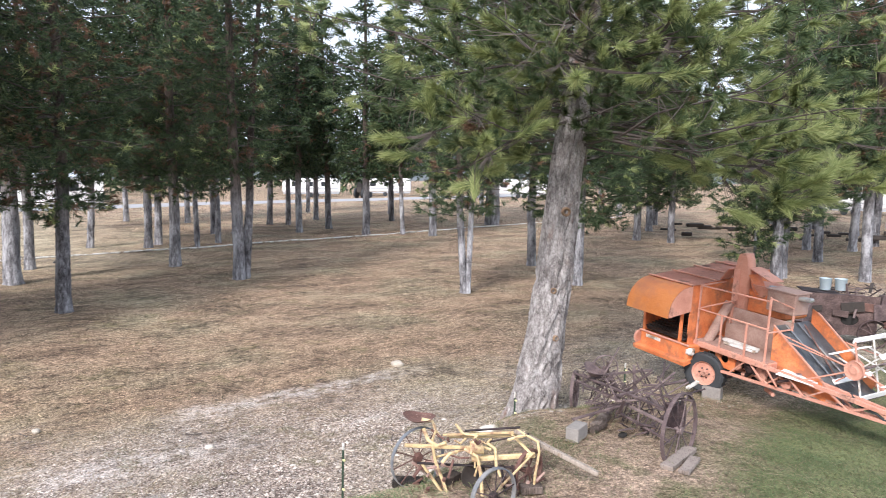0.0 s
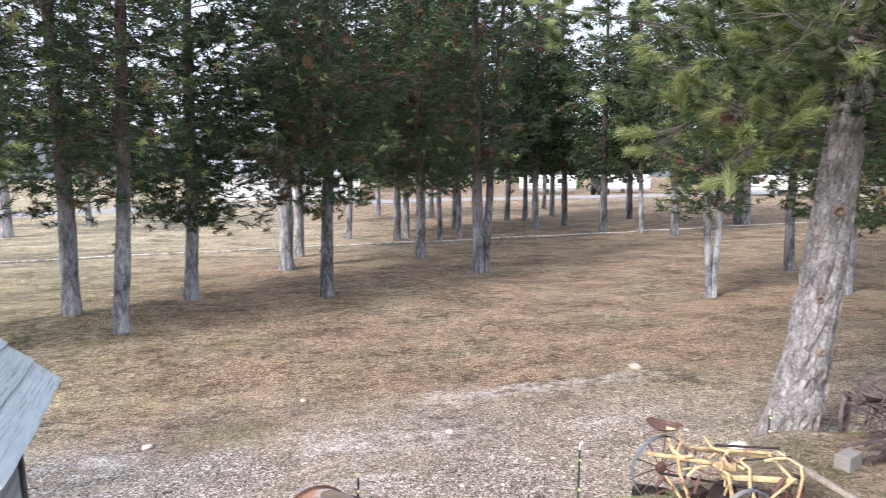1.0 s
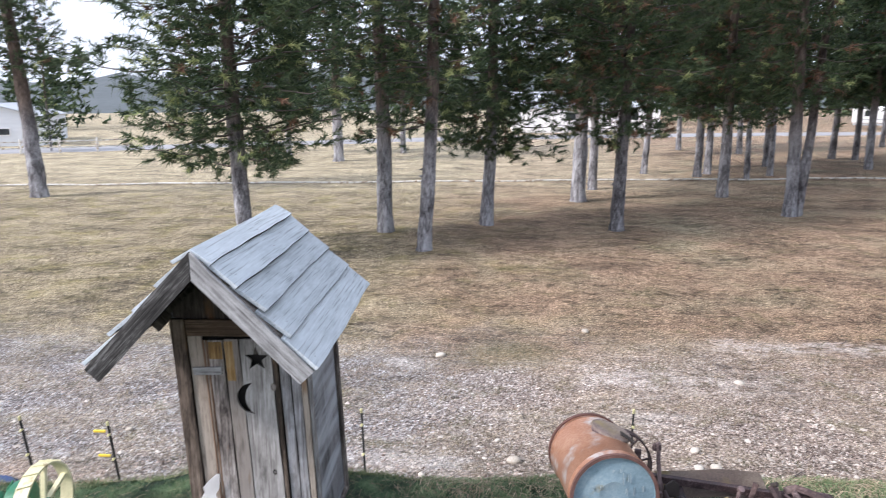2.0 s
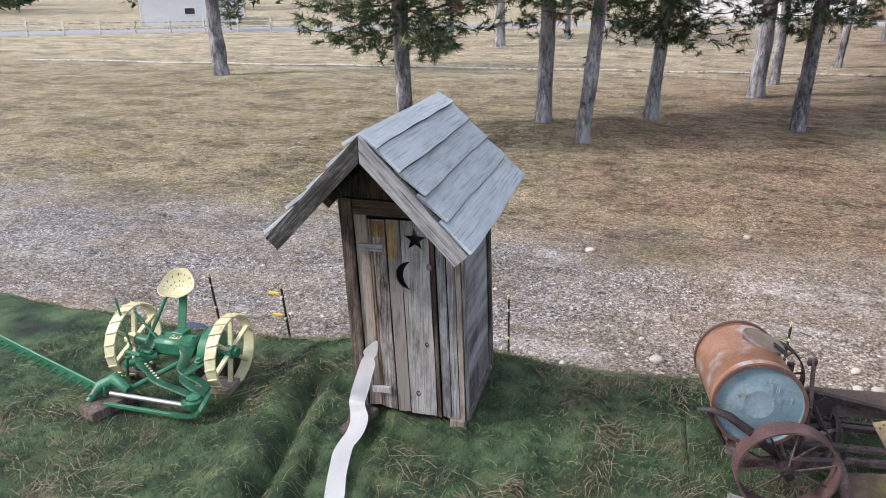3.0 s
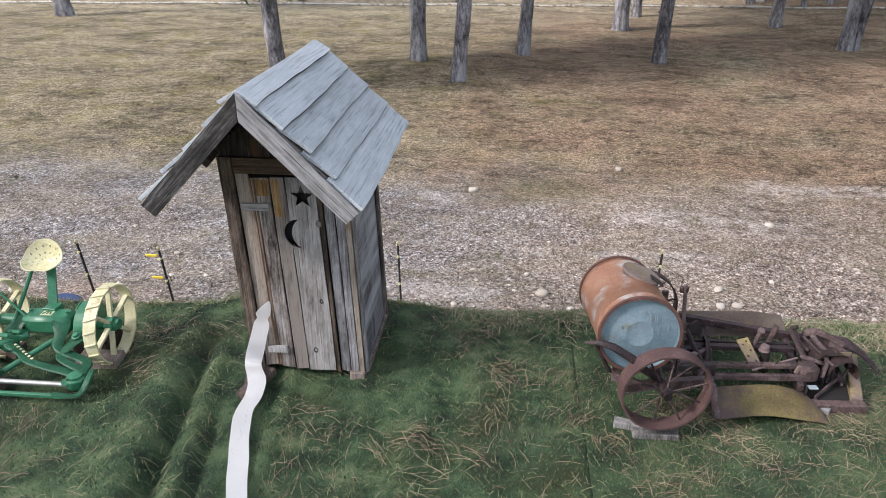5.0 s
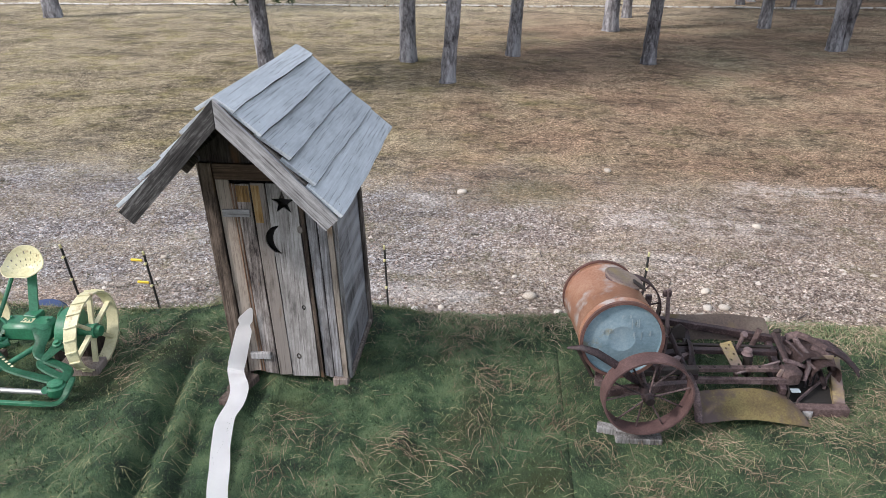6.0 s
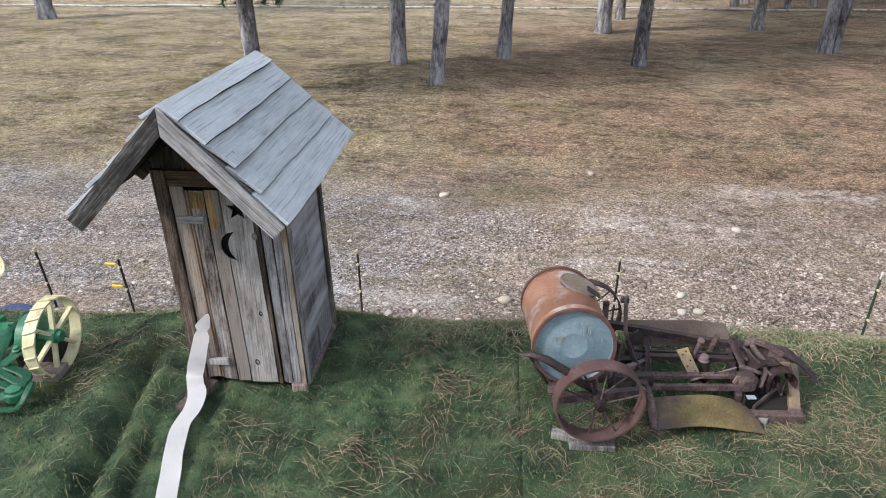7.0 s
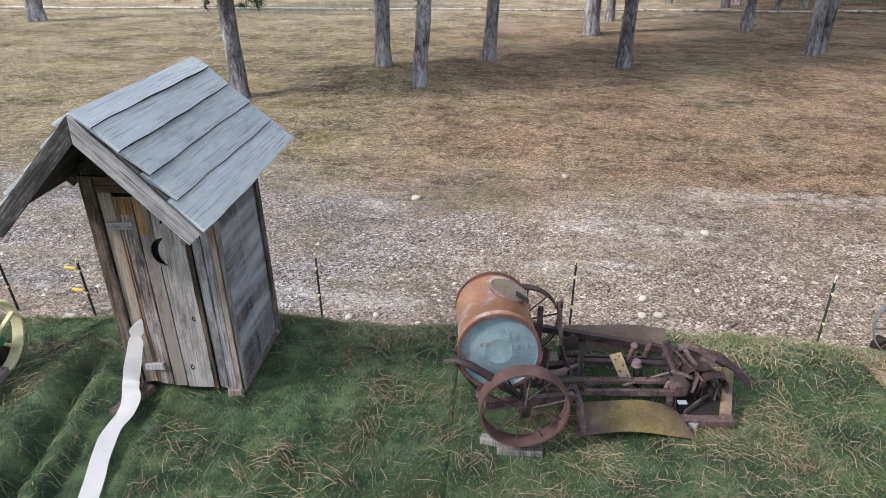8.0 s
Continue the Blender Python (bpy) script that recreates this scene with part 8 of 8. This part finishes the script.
part("bright_bracket", bm_bar((1.10, -0.2, 0.90), (1.26, -0.05, 0.95), 0.05, 0.03), M["dirty_white"], rk)
blk = part("concrete_block", bm_box(0.18, 0.32, 0.19, (0, 0, 0.095), bevel=0.008), M["concrete"], None)
blk.matrix_basis = pose(6.46, 6.88, gz(6.46, 6.88) + 0.01, 0, 0, -70)
tagged(blk, "pale grey concrete block on straw", "concrete block", "concrete blocks")
wood_block(7.22, 7.12, 0.60, 0.13, 0.09, 24, "block_wood", "grey weathered timber offcut in the straw")
wood_block(6.95, 6.94, 0.38, 0.10, 0.06, 14, "block_wood", "grey weathered timber offcut in the straw")
wood_block(7.02, 5.70, 0.78, 0.16, 0.06, 14, "block_wood", "weathered grey plank under the rake wheel")
wood_block(6.92, 5.48, 0.52, 0.13, 0.05, 20, "block_wood", "weathered grey plank under the rake wheel")
wood_block(7.05, 6.6, 0.10, 0.08, 0.05, 10, "dark", "small dark block lying in straw")

# ---- orange combine harvester: local x is its travel, y runs across it ----
com = thing("combine_harvester", pose(12.12, 8.63, 0.74, 0, 3.5, -97.5), "faded orange pull-type combine harvester with a wooden reel", "farm machine")


def tyre(parent, m, r, w):
    t = part("wheel", bm_lathe([(r * 0.30, -w * 0.18), (r * 0.52, -w * 0.22), (r * 0.56, -w * 0.36), (r * 0.60, -w * 0.40), (r * 0.60, w * 0.40), (r * 0.52, w * 0.22), (r * 0.3, w * 0.18)], 32, m, closed=True), M["orange_faded"], parent, "orange wheel disc", smooth=True)
    part("tyre", bm_lathe([(r * 0.60, -w * 0.40), (r * 0.75, -w * 0.5), (r * 0.92, -w * 0.48), (r, -w * 0.34), (r * 1.005, 0), (r, w * 0.34), (r * 0.92, w * 0.48), (r * 0.75, w * 0.5), (r * 0.60, w * 0.40)], 40, m), M["rubber"], t, "worn black tyre", smooth=True)
    part("hub_cap", bm_lathe([(0, -w * 0.42), (r * 0.14, -w * 0.40), (r * 0.18, -w * 0.2), (r * 0.32, -w * 0.16)], 20, m), M["orange_faded"], t, smooth=True)
    for k in range(6):
        a = math.pi * k / 3
        c = m @ Vector((r * 0.25 * math.cos(a), r * 0.25 * math.sin(a), -w * 0.2))
        part("bolt", bm_lathe([(0, -0.02), (0.016, -0.02), (0.018, 0.0)], 6, Matrix.Translation(c) @ m.to_3x3().to_4x4()), M["rust"], t)
    for k in range(28):
        a = 2 * math.pi * k / 28
        for s in (-1, 1):
            mm = m @ Matrix.Rotation(a, 4, "Z") @ Matrix.Translation((r * 1.0, 0, s * w * 0.24)) @ Matrix.Rotation(s * 0.5, 4, "X")
            part("tread_lug", bm_box(0.022, 0.022, w * 0.34, m=mm, bevel=0), M["rubber"], t)
    return t


side = Matrix.Rotation(radians(-90), 4, "X")
tyre(com, Matrix.Translation((0.02, -0.08, 0.06)) @ Matrix.Rotation(radians(16), 4, "Z") @ side, 0.40, 0.24)
tyre(com, Matrix.Translation((-0.1, 2.0, 0.06)) @ side, 0.40, 0.24)
part("axle", bm_rod((0, 0, 0.06), (-0.1, 2.0, 0.06), 0.05), M["orange_faded"], com)
BX0, BX1 = -1.42, -0.30


def sheet_of(profile, run, axis, thick, mat, name, label=""):
    """A sheet bent to a profile and run straight along x or y."""
    n_ = 4
    rows_ = []
    for u, z in profile:
        rows_.append([Vector((run[0] + (run[1] - run[0]) * k / n_, u, z) if axis == "x" else (u, run[0] + (run[1] - run[0]) * k / n_, z)) for k in range(n_ + 1)])
    return part(name, bm_sheet(rows_, thick), M[mat], com, label, smooth=True)


def end_plate(outline, x, mat, name, holes=(), thick=0.014):
    """A plate in the plane across the machine's travel."""
    return part(name, bm_plate(outline, thick, holes, Matrix.Translation((x, 0, 0)) @ Matrix.Rotation(radians(90), 4, "Z")), M[mat], com)


hood = [(-0.94, 1.16)] + [(-0.35 - 0.58 * math.cos(a), 1.20 + 0.56 * math.sin(a)) for a in np.linspace(0.10, math.pi / 2, 14)]
sheet_of(hood, (BX0, BX1 + 0.02), "x", 0.012, "hood_paint", "hood", "rounded bright orange straw hood")
sheet_of([(-0.35, 1.765), (0.3, 1.82), (1.1, 1.88), (2.0, 1.95)], (BX0, BX1 + 0.02), "x", 0.012, "orange_faded", "roof_panel", "faded salmon roof sheet")
for x, mt in ((BX1, "orange_faded"), (BX0, "orange_paint")):
    end_plate([(-0.90, 1.16), (-0.30, 1.24), (-0.30, 1.76)] + [(-0.35 - 0.56 * math.cos(a), 1.20 + 0.55 * math.sin(a)) for a in np.linspace(math.pi / 2, 0.12, 10)], x, mt, "hood_side")
    end_plate([(-0.30, 0.50), (2.0, 0.40), (2.0, 1.94), (-0.30, 1.75)], x - 0.02, "orange_paint", "body_side")
for i, y in enumerate((-0.34, 0.32, 0.98, 1.66)):
    z = 1.785 + 0.082 * (y + 0.35)
    part("roof_rib", bm_box(BX1 - BX0 + 0.06, 0.035, 0.03, ((BX0 + BX1) / 2, y, z), bevel=0.006), M["orange_faded"], com)
part("roof_bracket", bm_box(0.03, 0.05, 0.16, (BX1 + 0.035, -0.10, 1.68), bevel=0.006), M["orange_faded"], com)
part("rear_wall", bm_box(BX1 - BX0, 0.02, 1.5, ((BX0 + BX1) / 2, 2.0, 1.15), bevel=0.004), M["orange_paint"], com)
# added near-black sheet that paints the shade inside the hood's opening
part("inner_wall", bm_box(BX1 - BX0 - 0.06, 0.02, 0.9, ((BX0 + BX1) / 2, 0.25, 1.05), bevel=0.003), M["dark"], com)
for x in (BX0 + 0.03, BX1 - 0.12):
    part("rear_post", bm_box(0.06, 0.06, 0.95, (x, -0.40, 0.72), bevel=0.008), M["orange_paint"], com)
part("side_flap", bm_box(0.02, 0.42, 0.40, (BX1 - 0.02, -0.12, 0.98), Matrix.Rotation(0.06, 4, "Z"), 0.004), M["orange_paint"], com)
part("rear_pan", bm_box(1.28, 0.36, 0.30, (-0.82, -0.24, 0.42), bevel=0.015), M["orange_paint"], com)
part("pan_rim", bm_box(1.34, 0.04, 0.04, (-0.82, -0.43, 0.59), bevel=0.008), M["orange_faded"], com)
part("rear_label", bm_box(0.40, 0.006, 0.07, (-1.10, -0.424, 0.50), bevel=0.002), M["dirty_white"], com, "worn pale paint patch")
part("lower_lip", bm_box(1.42, 0.20, 0.10, (-0.86, -0.42, 0.24), Matrix.Rotation(0.25, 4, "X"), 0.012), M["orange_paint"], com)
part("sieve_tray", bm_box(1.0, 0.5, 0.03, (-0.88, -0.10, 0.64), bevel=0.004), M["dark_iron"], com)
for i in range(7):
    part("sieve_slat", bm_box(0.98, 0.03, 0.06, (-0.88, -0.36 + 0.085 * i, 0.69 + 0.02 * i), Matrix.Rotation(0.6, 4, "X"), 0.002), M["dark_iron"], com)
part("rear_disc", bm_lathe([(0, -0.03), (0.13, -0.03), (0.145, 0.0), (0.13, 0.03), (0, 0.03)], 24, Matrix.Translation((-1.56, -0.36, 0.40)) @ Matrix.Rotation(radians(90), 4, "Y")), M["orange_faded"], com, smooth=True)
part("white_can", bm_box(0.16, 0.16, 0.14, (-0.18, -0.34, 0.46), Matrix.Rotation(0.5, 4, "Z"), 0.03), M["dirty_white"], com)
# near side frame with round holes
rings = [[(x + 0.085 * math.cos(w), 0.44 + 0.085 * math.sin(w)) for w in np.linspace(0, 6.0, 18)] for x in (0.06, 0.36)]
part("side_frame", bm_plate([(-0.25, 0.28), (0.60, 0.24), (0.62, 0.58), (-0.25, 0.60)], 0.03, rings, Matrix.Translation((0, 0.02, 0))), M["orange_paint"], com)
# added near-black sheet standing in for the shade beneath the deck
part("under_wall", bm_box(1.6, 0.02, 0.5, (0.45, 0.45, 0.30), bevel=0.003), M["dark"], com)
# operator's platform with its rails and back panel
part("deck", bm_box(1.72, 0.74, 0.11, (0.50, 0.25, 0.59), bevel=0.012), M["orange_faded"], com)
part("deck_board", bm_box(1.66, 0.68, 0.015, (0.50, 0.27, 0.652), bevel=0.003), M["pink_rust"], com)
part("back_panel", bm_box(1.45, 0.025, 0.68, (0.57, 0.60, 0.99), bevel=0.006), M["pink_rust"], com, "weathered pinkish sheet-metal panel")
part("panel_rib", bm_box(1.45, 0.02, 0.03, (0.57, 0.582, 1.06), bevel=0.004), M["pink_rust"], com)
part("white_board", bm_box(0.80, 0.13, 0.05, (0.42, 0.36, 0.70), Matrix.Rotation(-0.04, 4, "Z"), 0.008), M["dirty_white"], com, "flaking white board")
part("white_board", bm_box(0.70, 0.12, 0.04, (0.52, 0.22, 0.69), Matrix.Rotation(0.05, 4, "Z"), 0.008), M["dirty_white"], com, "flaking white board")
for x, y, zt in ((-0.26, -0.11, 1.78), (0.30, -0.11, 1.30), (1.30, -0.11, 1.88), (1.32, 0.56, 1.60), (0.86, -0.11, 1.30)):
    part("rail_post", bm_bar((x, y, 0.55), (x, y, zt), 0.032, 0.032), M["orange_faded"], com)
for a, b in [((-0.26, -0.11, 1.77), (1.30, -0.11, 1.80)), ((-0.26, -0.11, 1.30), (1.30, -0.11, 1.28)), ((-0.26, -0.11, 1.77), (-0.26, 0.6, 1.80)), ((1.30, -0.11, 1.86), (1.32, 0.6, 1.60)), ((1.30, -0.11, 1.22), (1.32, 0.56, 1.22)), ((-0.28, -0.11, 1.30), (0.1, 0.5, 1.50)), ((1.30, -0.1, 0.62), (1.60, -0.1, 0.30))]:
    part("rail", bm_bar(a, b, 0.026, 0.026), M["orange_faded"], com)
# grain elevator, auger and chutes
el = bm_plate([(-0.15, 0.6), (0.16, 0.6), (0.15, 1.7), (0.17, 2.02), (0.12, 2.30), (0.07, 2.42), (-0.07, 2.40), (-0.11, 2.26), (-0.16, 2.0), (-0.14, 1.7)], 0.24, (), Matrix.Translation((0, 0.80, 0)))
part("elevator", el, M["orange_faded"], com, "tall faded orange elevator housing")
part("elevator_wing", bm_box(0.42, 0.30, 0.02, (-0.28, 0.66, 1.92), Matrix.Rotation(-0.95, 4, "Y"), 0.004), M["orange_faded"], com)
part("elevator_wing", bm_box(0.55, 0.36, 0.02, (0.42, 0.90, 2.05), Matrix.Rotation(0.35, 4, "Y"), 0.004), M["orange_faded"], com)
part("elevator_wing", bm_box(0.42, 0.34, 0.02, (0.30, 0.84, 1.84), Matrix.Rotation(1.05, 4, "Y"), 0.004), M["orange_paint"], com)
part("elevator_flange", bm_box(0.03, 0.30, 1.1, (-0.02, 0.66, 1.55), bevel=0.004), M["orange_faded"], com)
part("auger_tube", bm_rod((-0.16, 0.10, 0.62), (-0.06, 0.52, 1.42), 0.095, n=16), M["pink_rust"], com, smooth=True)
part("cylinder_housing", bm_box(0.85, 0.75, 0.5, (0.55, 1.15, 1.50), bevel=0.05), M["orange_paint"], com)
part("round_hopper", bm_lathe([(0, 0.0), (0.2, 0.0), (0.3, 0.2), (0.31, 0.24), (0.28, 0.24), (0, 0.05)], 24, Matrix.Translation((0.42, 0.95, 1.62))), M["orange_faded"], com, smooth=True)
part("pale_cap", bm_lathe([(0, 0.08), (0.07, 0.07), (0.09, 0.0), (0.0, 0.0)], 16, Matrix.Translation((0.62, 0.86, 1.80))), M["steel_blue"], com, smooth=True)
part("engine_box", bm_box(0.60, 0.42, 0.40, (1.04, 0.74, 1.67), bevel=0.02), M["pink_rust"], com, "weathered grey-pink engine box")
part("engine_lid", bm_box(0.64, 0.46, 0.03, (1.04, 0.74, 1.88), bevel=0.008), M["pink_rust"], com)
part("grey_lid", bm_box(0.26, 0.16, 0.07, (1.42, 0.70, 1.80), Matrix.Rotation(0.2, 4, "Z"), 0.02), M["steel"], com)
# header: low near sheet, tall far sheet, sloping grey apron
part("header_side", bm_plate([(1.20, 1.30), (1.22, 0.42), (2.40, 0.22), (2.56, 0.33), (2.46, 0.42)], 0.02, (), Matrix.Translation((0, 0.20, 0))), M["orange_paint"], com)
part("header_side", bm_plate([(1.20, 1.52), (1.20, 0.42), (2.40, 0.22), (2.56, 0.52), (2.0, 0.98), (1.32, 1.46)], 0.02, (), Matrix.Translation((0, 1.30, 0))), M["orange_paint"], com)
part("side_edge", bm_bar((1.20, 0.19, 1.31), (2.48, 0.19, 0.41), 0.03, 0.03), M["orange_faded"], com)
part("side_edge", bm_bar((1.32, 1.29, 1.47), (2.56, 1.29, 0.53), 0.03, 0.03), M["orange_faded"], com)
sheet_of([(1.16, 1.28), (1.6, 0.97), (2.1, 0.61), (2.46, 0.37), (2.62, 0.33)], (0.22, 1.28), "y", 0.015, "grey_metal", "apron", "dull grey metal feed apron")
for y in (0.55, 0.9):
    part("apron_rib", bm_bar((1.2, y, 1.275), (2.4, y, 0.43), 0.04, 0.02), M["grey_metal"], com)
part("apron_rod", bm_rod((1.3, 0.95, 1.27), (2.2, 0.62, 0.60), 0.014, n=6), M["red_rust"], com)
part("cutter_bar", bm_bar((2.62, 0.1, 0.30), (2.62, 1.4, 0.30), 0.08, 0.04), M["rust"], com)
part("divider", bm_tube([(2.4, 1.34, 0.5), (2.7, 1.36, 0.35), (3.0, 1.38, 0.2), (3.2, 1.38, 0.08)], [0.05, 0.05, 0.03, 0.01], 8), M["orange_faded"], com, smooth=True)
# reel
RC = Vector((2.78, 0, 0.96))
part("reel_shaft", bm_rod(RC + Vector((0, 0.15, 0)), RC + Vector((0, 1.35, 0)), 0.022), M["rust"], com)
part("reel_pulley", bm_lathe([(0, -0.03), (0.06, -0.035), (0.08, -0.02), (0.14, -0.02), (0.16, -0.035), (0.165, 0.02), (0.0, 0.02)], 24, Matrix.Translation(RC + Vector((0, 0.15, 0))) @ side), M["orange_faded"], com, "orange reel pulley", smooth=True)
for i in range(6):
    a = 2 * math.pi * i / 6 + 0.75
    d = Vector((math.cos(a), 0, math.sin(a)))
    for y in (0.24, 0.76, 1.28):
        part("reel_spoke", bm_bar(RC + Vector((0, y, 0)), RC + d * 0.46 + Vector((0, y, 0)), 0.035, 0.02), M["orange_faded" if y < 0.3 and i % 2 else "dirty_white"], com)
    part("reel_bat", bm_bar(RC + d * 0.48 + Vector((0, 0.2, 0)), RC + d * 0.48 + Vector((0, 1.32, 0)), 0.09, 0.022, roll=a), M["white_paint"], com, "white wooden reel bat")
for s in (0.2, 1.34):
    part("reel_arm", bm_bar((1.5, s, 1.08), RC + Vector((0, s, 0)), 0.04, 0.02), M["orange_faded"], com)
part("reel_stay", bm_rod((1.25, 0.2, 1.20), RC + Vector((0, 0.16, 0)), 0.014, n=6), M["orange_faded"], com)
part("reel_stay", bm_rod((1.9, -0.02, 0.50), RC + Vector((0, 0.16, 0)), 0.016, n=6), M["orange_faded"], com)
# drawbar truss
for y in (-0.10, 0.30):
    part("drawbar", bm_bar((0.45, y, 0.62), (3.6, 0.10 + 0.2 * y, 0.46), 0.06, 0.07), M["orange_faded"], com)
    part("lower_chord", bm_bar((0.40, y, 0.21), (3.6, 0.10 + 0.2 * y, 0.32), 0.05, 0.05), M["orange_faded"], com)
    for i in range(8):
        x0, x1 = 0.55 + 0.38 * i, 0.55 + 0.38 * (i + 1)
        f0, f1 = (x0 - 0.45) / 3.15, (x1 - 0.45) / 3.15
        y0, y1 = y + (0.10 - 0.8 * y) * f0, y + (0.10 - 0.8 * y) * f1
        z0, z1 = (0.62 - 0.16 * f0, 0.21 + 0.11 * f1) if i % 2 else (0.21 + 0.11 * f0, 0.62 - 0.16 * f1)
        part("truss_strut", bm_bar((x0, y0, z0), (x1, y1, z1), 0.03, 0.03), M["orange_faded"], com)
part("tongue", bm_bar((3.4, 0.10, 0.41), (4.3, 0.12, 0.36), 0.09, 0.09), M["orange_faded"], com)
part("hitch_plate", bm_box(0.26, 0.14, 0.03, (4.3, 0.12, 0.41), bevel=0.008), M["rust"], com)
part("white_plate", bm_box(0.64, 0.50, 0.015, (1.86, 0.12, 0.55), Matrix.Rotation(0.07, 4, "Y") @ Matrix.Rotation(0.28, 4, "Z"), 0.004), M["white_paint"], com, "pale sheet-metal plate")
part("hitch_jack", bm_bar((3.7, 0.1, 0.42), (3.72, 0.1, -0.06), 0.03, 0.03), M["dark_iron"], com)
part("hose", bm_tube([(2.75, 0.2, 0.55), (2.95, 0.1, 0.42), (3.25, 0.08, 0.40), (3.5, 0.06, 0.30), (3.62, 0.05, 0.05)], 0.018, 8), M["rubber"], com, smooth=True)
for i in range(26):
    a = Vector((rr.uniform(0.45, 1.7), rr.uniform(0.0, 0.6), rr.uniform(0.05, 0.5)))
    part("drive_part", bm_rod(a, a + Vector((rr.uniform(-0.3, 0.4), rr.uniform(-0.1, 0.2), rr.uniform(-0.2, 0.2))), rr.uniform(0.015, 0.045), n=8), M["rust" if i % 2 else "orange_faded"], com)
for i in range(5):
    c = Vector((0.60 + 0.26 * i, 0.10, 0.36 + 0.05 * (i % 2)))
    part("drive_pulley", bm_lathe([(0, -0.03), (0.05, -0.03), (0.09 + 0.02 * (i % 3), -0.02), (0.08, 0.0), (0.09 + 0.02 * (i % 3), 0.02), (0, 0.03)], 18, Matrix.Translation(c) @ side), M["rust" if i % 2 else "orange_faded"], com, smooth=True)
blk2 = copy_thing(blk, pose(12.0, 8.42, gz(12.0, 8.42) + 0.01, 0, 0, 20) @ Matrix.Diagonal((1.25, 1.1, 1.3, 1)))

# ---- rusty machinery beyond the combine ----
pile = thing("rusty_thresher", pose(19.1, 9.3, gz(19.1, 9.3), 0, 0, -50), "dark rusty threshing machine with gaping side panels", "farm machine")
ring = [(0.25 + 0.22 * math.cos(w), 0.72 + 0.16 * math.sin(w)) for w in np.linspace(0, 6.0, 16)]
part("side_panel", bm_plate([(-0.9, 0.3), (0.9, 0.3), (0.95, 1.35), (-0.85, 1.40)], 0.03, [ring], Matrix.Translation((0, 0, 0))), M["brown_rust"], pile)
part("body", bm_box(1.7, 0.9, 0.9, (0, 0.55, 0.80), bevel=0.03), M["brown_rust"], pile)
part("lid", bm_box(1.0, 0.7, 0.04, (-0.4, 0.45, 1.38), Matrix.Rotation(0.1, 4, "Y"), 0.006), M["rust"], pile)
part("second_body", bm_box(1.3, 1.0, 0.8, (1.9, 0.6, 0.85), bevel=0.03), M["brown_rust"], pile)
part("spout", bm_bar((-0.6, 0.2, 1.3), (-1.0, -0.2, 0.6), 0.25, 0.2), M["rust"], pile)
for x, y in ((-0.5, -0.12), (0.8, -0.12), (2.2, 0.0)):
    spoked_wheel("wheel", pile, pose(x, y, 0.38, 0, 0, 0), 0.38, 0.07, 10, "rust", "rust", "rust", 0.014, 0.06, 0.01)
# near-black box behind the round hole, painting the shade within
part("opening", bm_box(0.5, 0.05, 0.36, (0.25, 0.08, 0.72), bevel=0.01), M["dark"], pile)
for i in range(10):
    x, z = rr.uniform(-0.8, 2.4), rr.uniform(0.5, 1.3)
    part("panel", bm_box(rr.uniform(0.25, 0.6), 0.03, rr.uniform(0.15, 0.45), (x, -0.03 - 0.01 * i + (0.1 if x > 1.1 else 0), z), Matrix.Rotation(rr.uniform(-0.2, 0.2), 4, "Y"), 0.006), M[("brown_rust", "grey_rust", "red_rust", "dark_iron")[i % 4]], pile)
for i in range(26):
    a = Vector((rr.uniform(-1.0, 2.5), rr.uniform(-0.2, 1.0), rr.uniform(0.3, 1.5)))
    part("bar", bm_bar(a, a + Vector((rr.uniform(-0.5, 0.5), rr.uniform(-0.2, 0.2), rr.uniform(-0.3, 0.4))), rr.uniform(0.02, 0.07), 0.02), M["grey_rust" if i % 2 else "rust"], pile)
for k in range(2):
    can = part("bucket", bm_lathe([(0, 0), (0.13, 0.0), (0.155, 0.30), (0.16, 0.31), (0.15, 0.30), (0.12, 0.02), (0, 0.02)], 20), M["steel_blue"], None, smooth=True)
    wpos = pile.matrix_basis @ Vector((-0.25 + 0.38 * k, 0.5, 1.40))
    can.matrix_basis = Matrix.Translation(wpos + Vector((0, 0, 0.02)))
    tagged(can, "pale blue-grey metal bucket on the rusty thresher", "bucket", "buckets on the thresher")
stack = thing("implement_heap", pose(24.6, 10.4, gz(24.6, 10.4), 0, 0, -55), "heap of dark rusty farm implements", "scrap heap")
for i in range(46):
    a = Vector((rr.uniform(-1.6, 2.6), rr.uniform(-0.8, 0.8), rr.uniform(0.1, 0.9)))
    part("iron_bar", bm_bar(a, a + Vector((rr.uniform(-0.9, 0.9), rr.uniform(-0.4, 0.4), rr.uniform(-0.3, 0.4))), rr.uniform(0.03, 0.10), rr.uniform(0.02, 0.06)), M["rust" if i % 3 else "dark_iron"], stack)
for x in (-1.0, 0.2, 1.6):
    spoked_wheel("wheel", stack, pose(x, -0.6, 0.48, 0, 0, 10 * x), 0.48, 0.06, 10, "rust", "rust", "rust", 0.014, 0.06, 0.01)
row = thing("stored_machinery", pose(47.0, 24.0, gz(47, 24), 0, 0, -62), "row of dark stored machinery behind the pines", "machinery")
for i in range(30):
    a = Vector((-9 + 0.62 * i, rr.uniform(-0.8, 0.8), rr.uniform(0.2, 1.0)))
    part("dark_part", bm_box(rr.uniform(0.4, 1.4), rr.uniform(0.1, 0.5), rr.uniform(0.06, 0.3), a, Matrix.Rotation(rr.uniform(-0.4, 0.4), 4, "Z"), 0.04), M["dark_iron"], row)
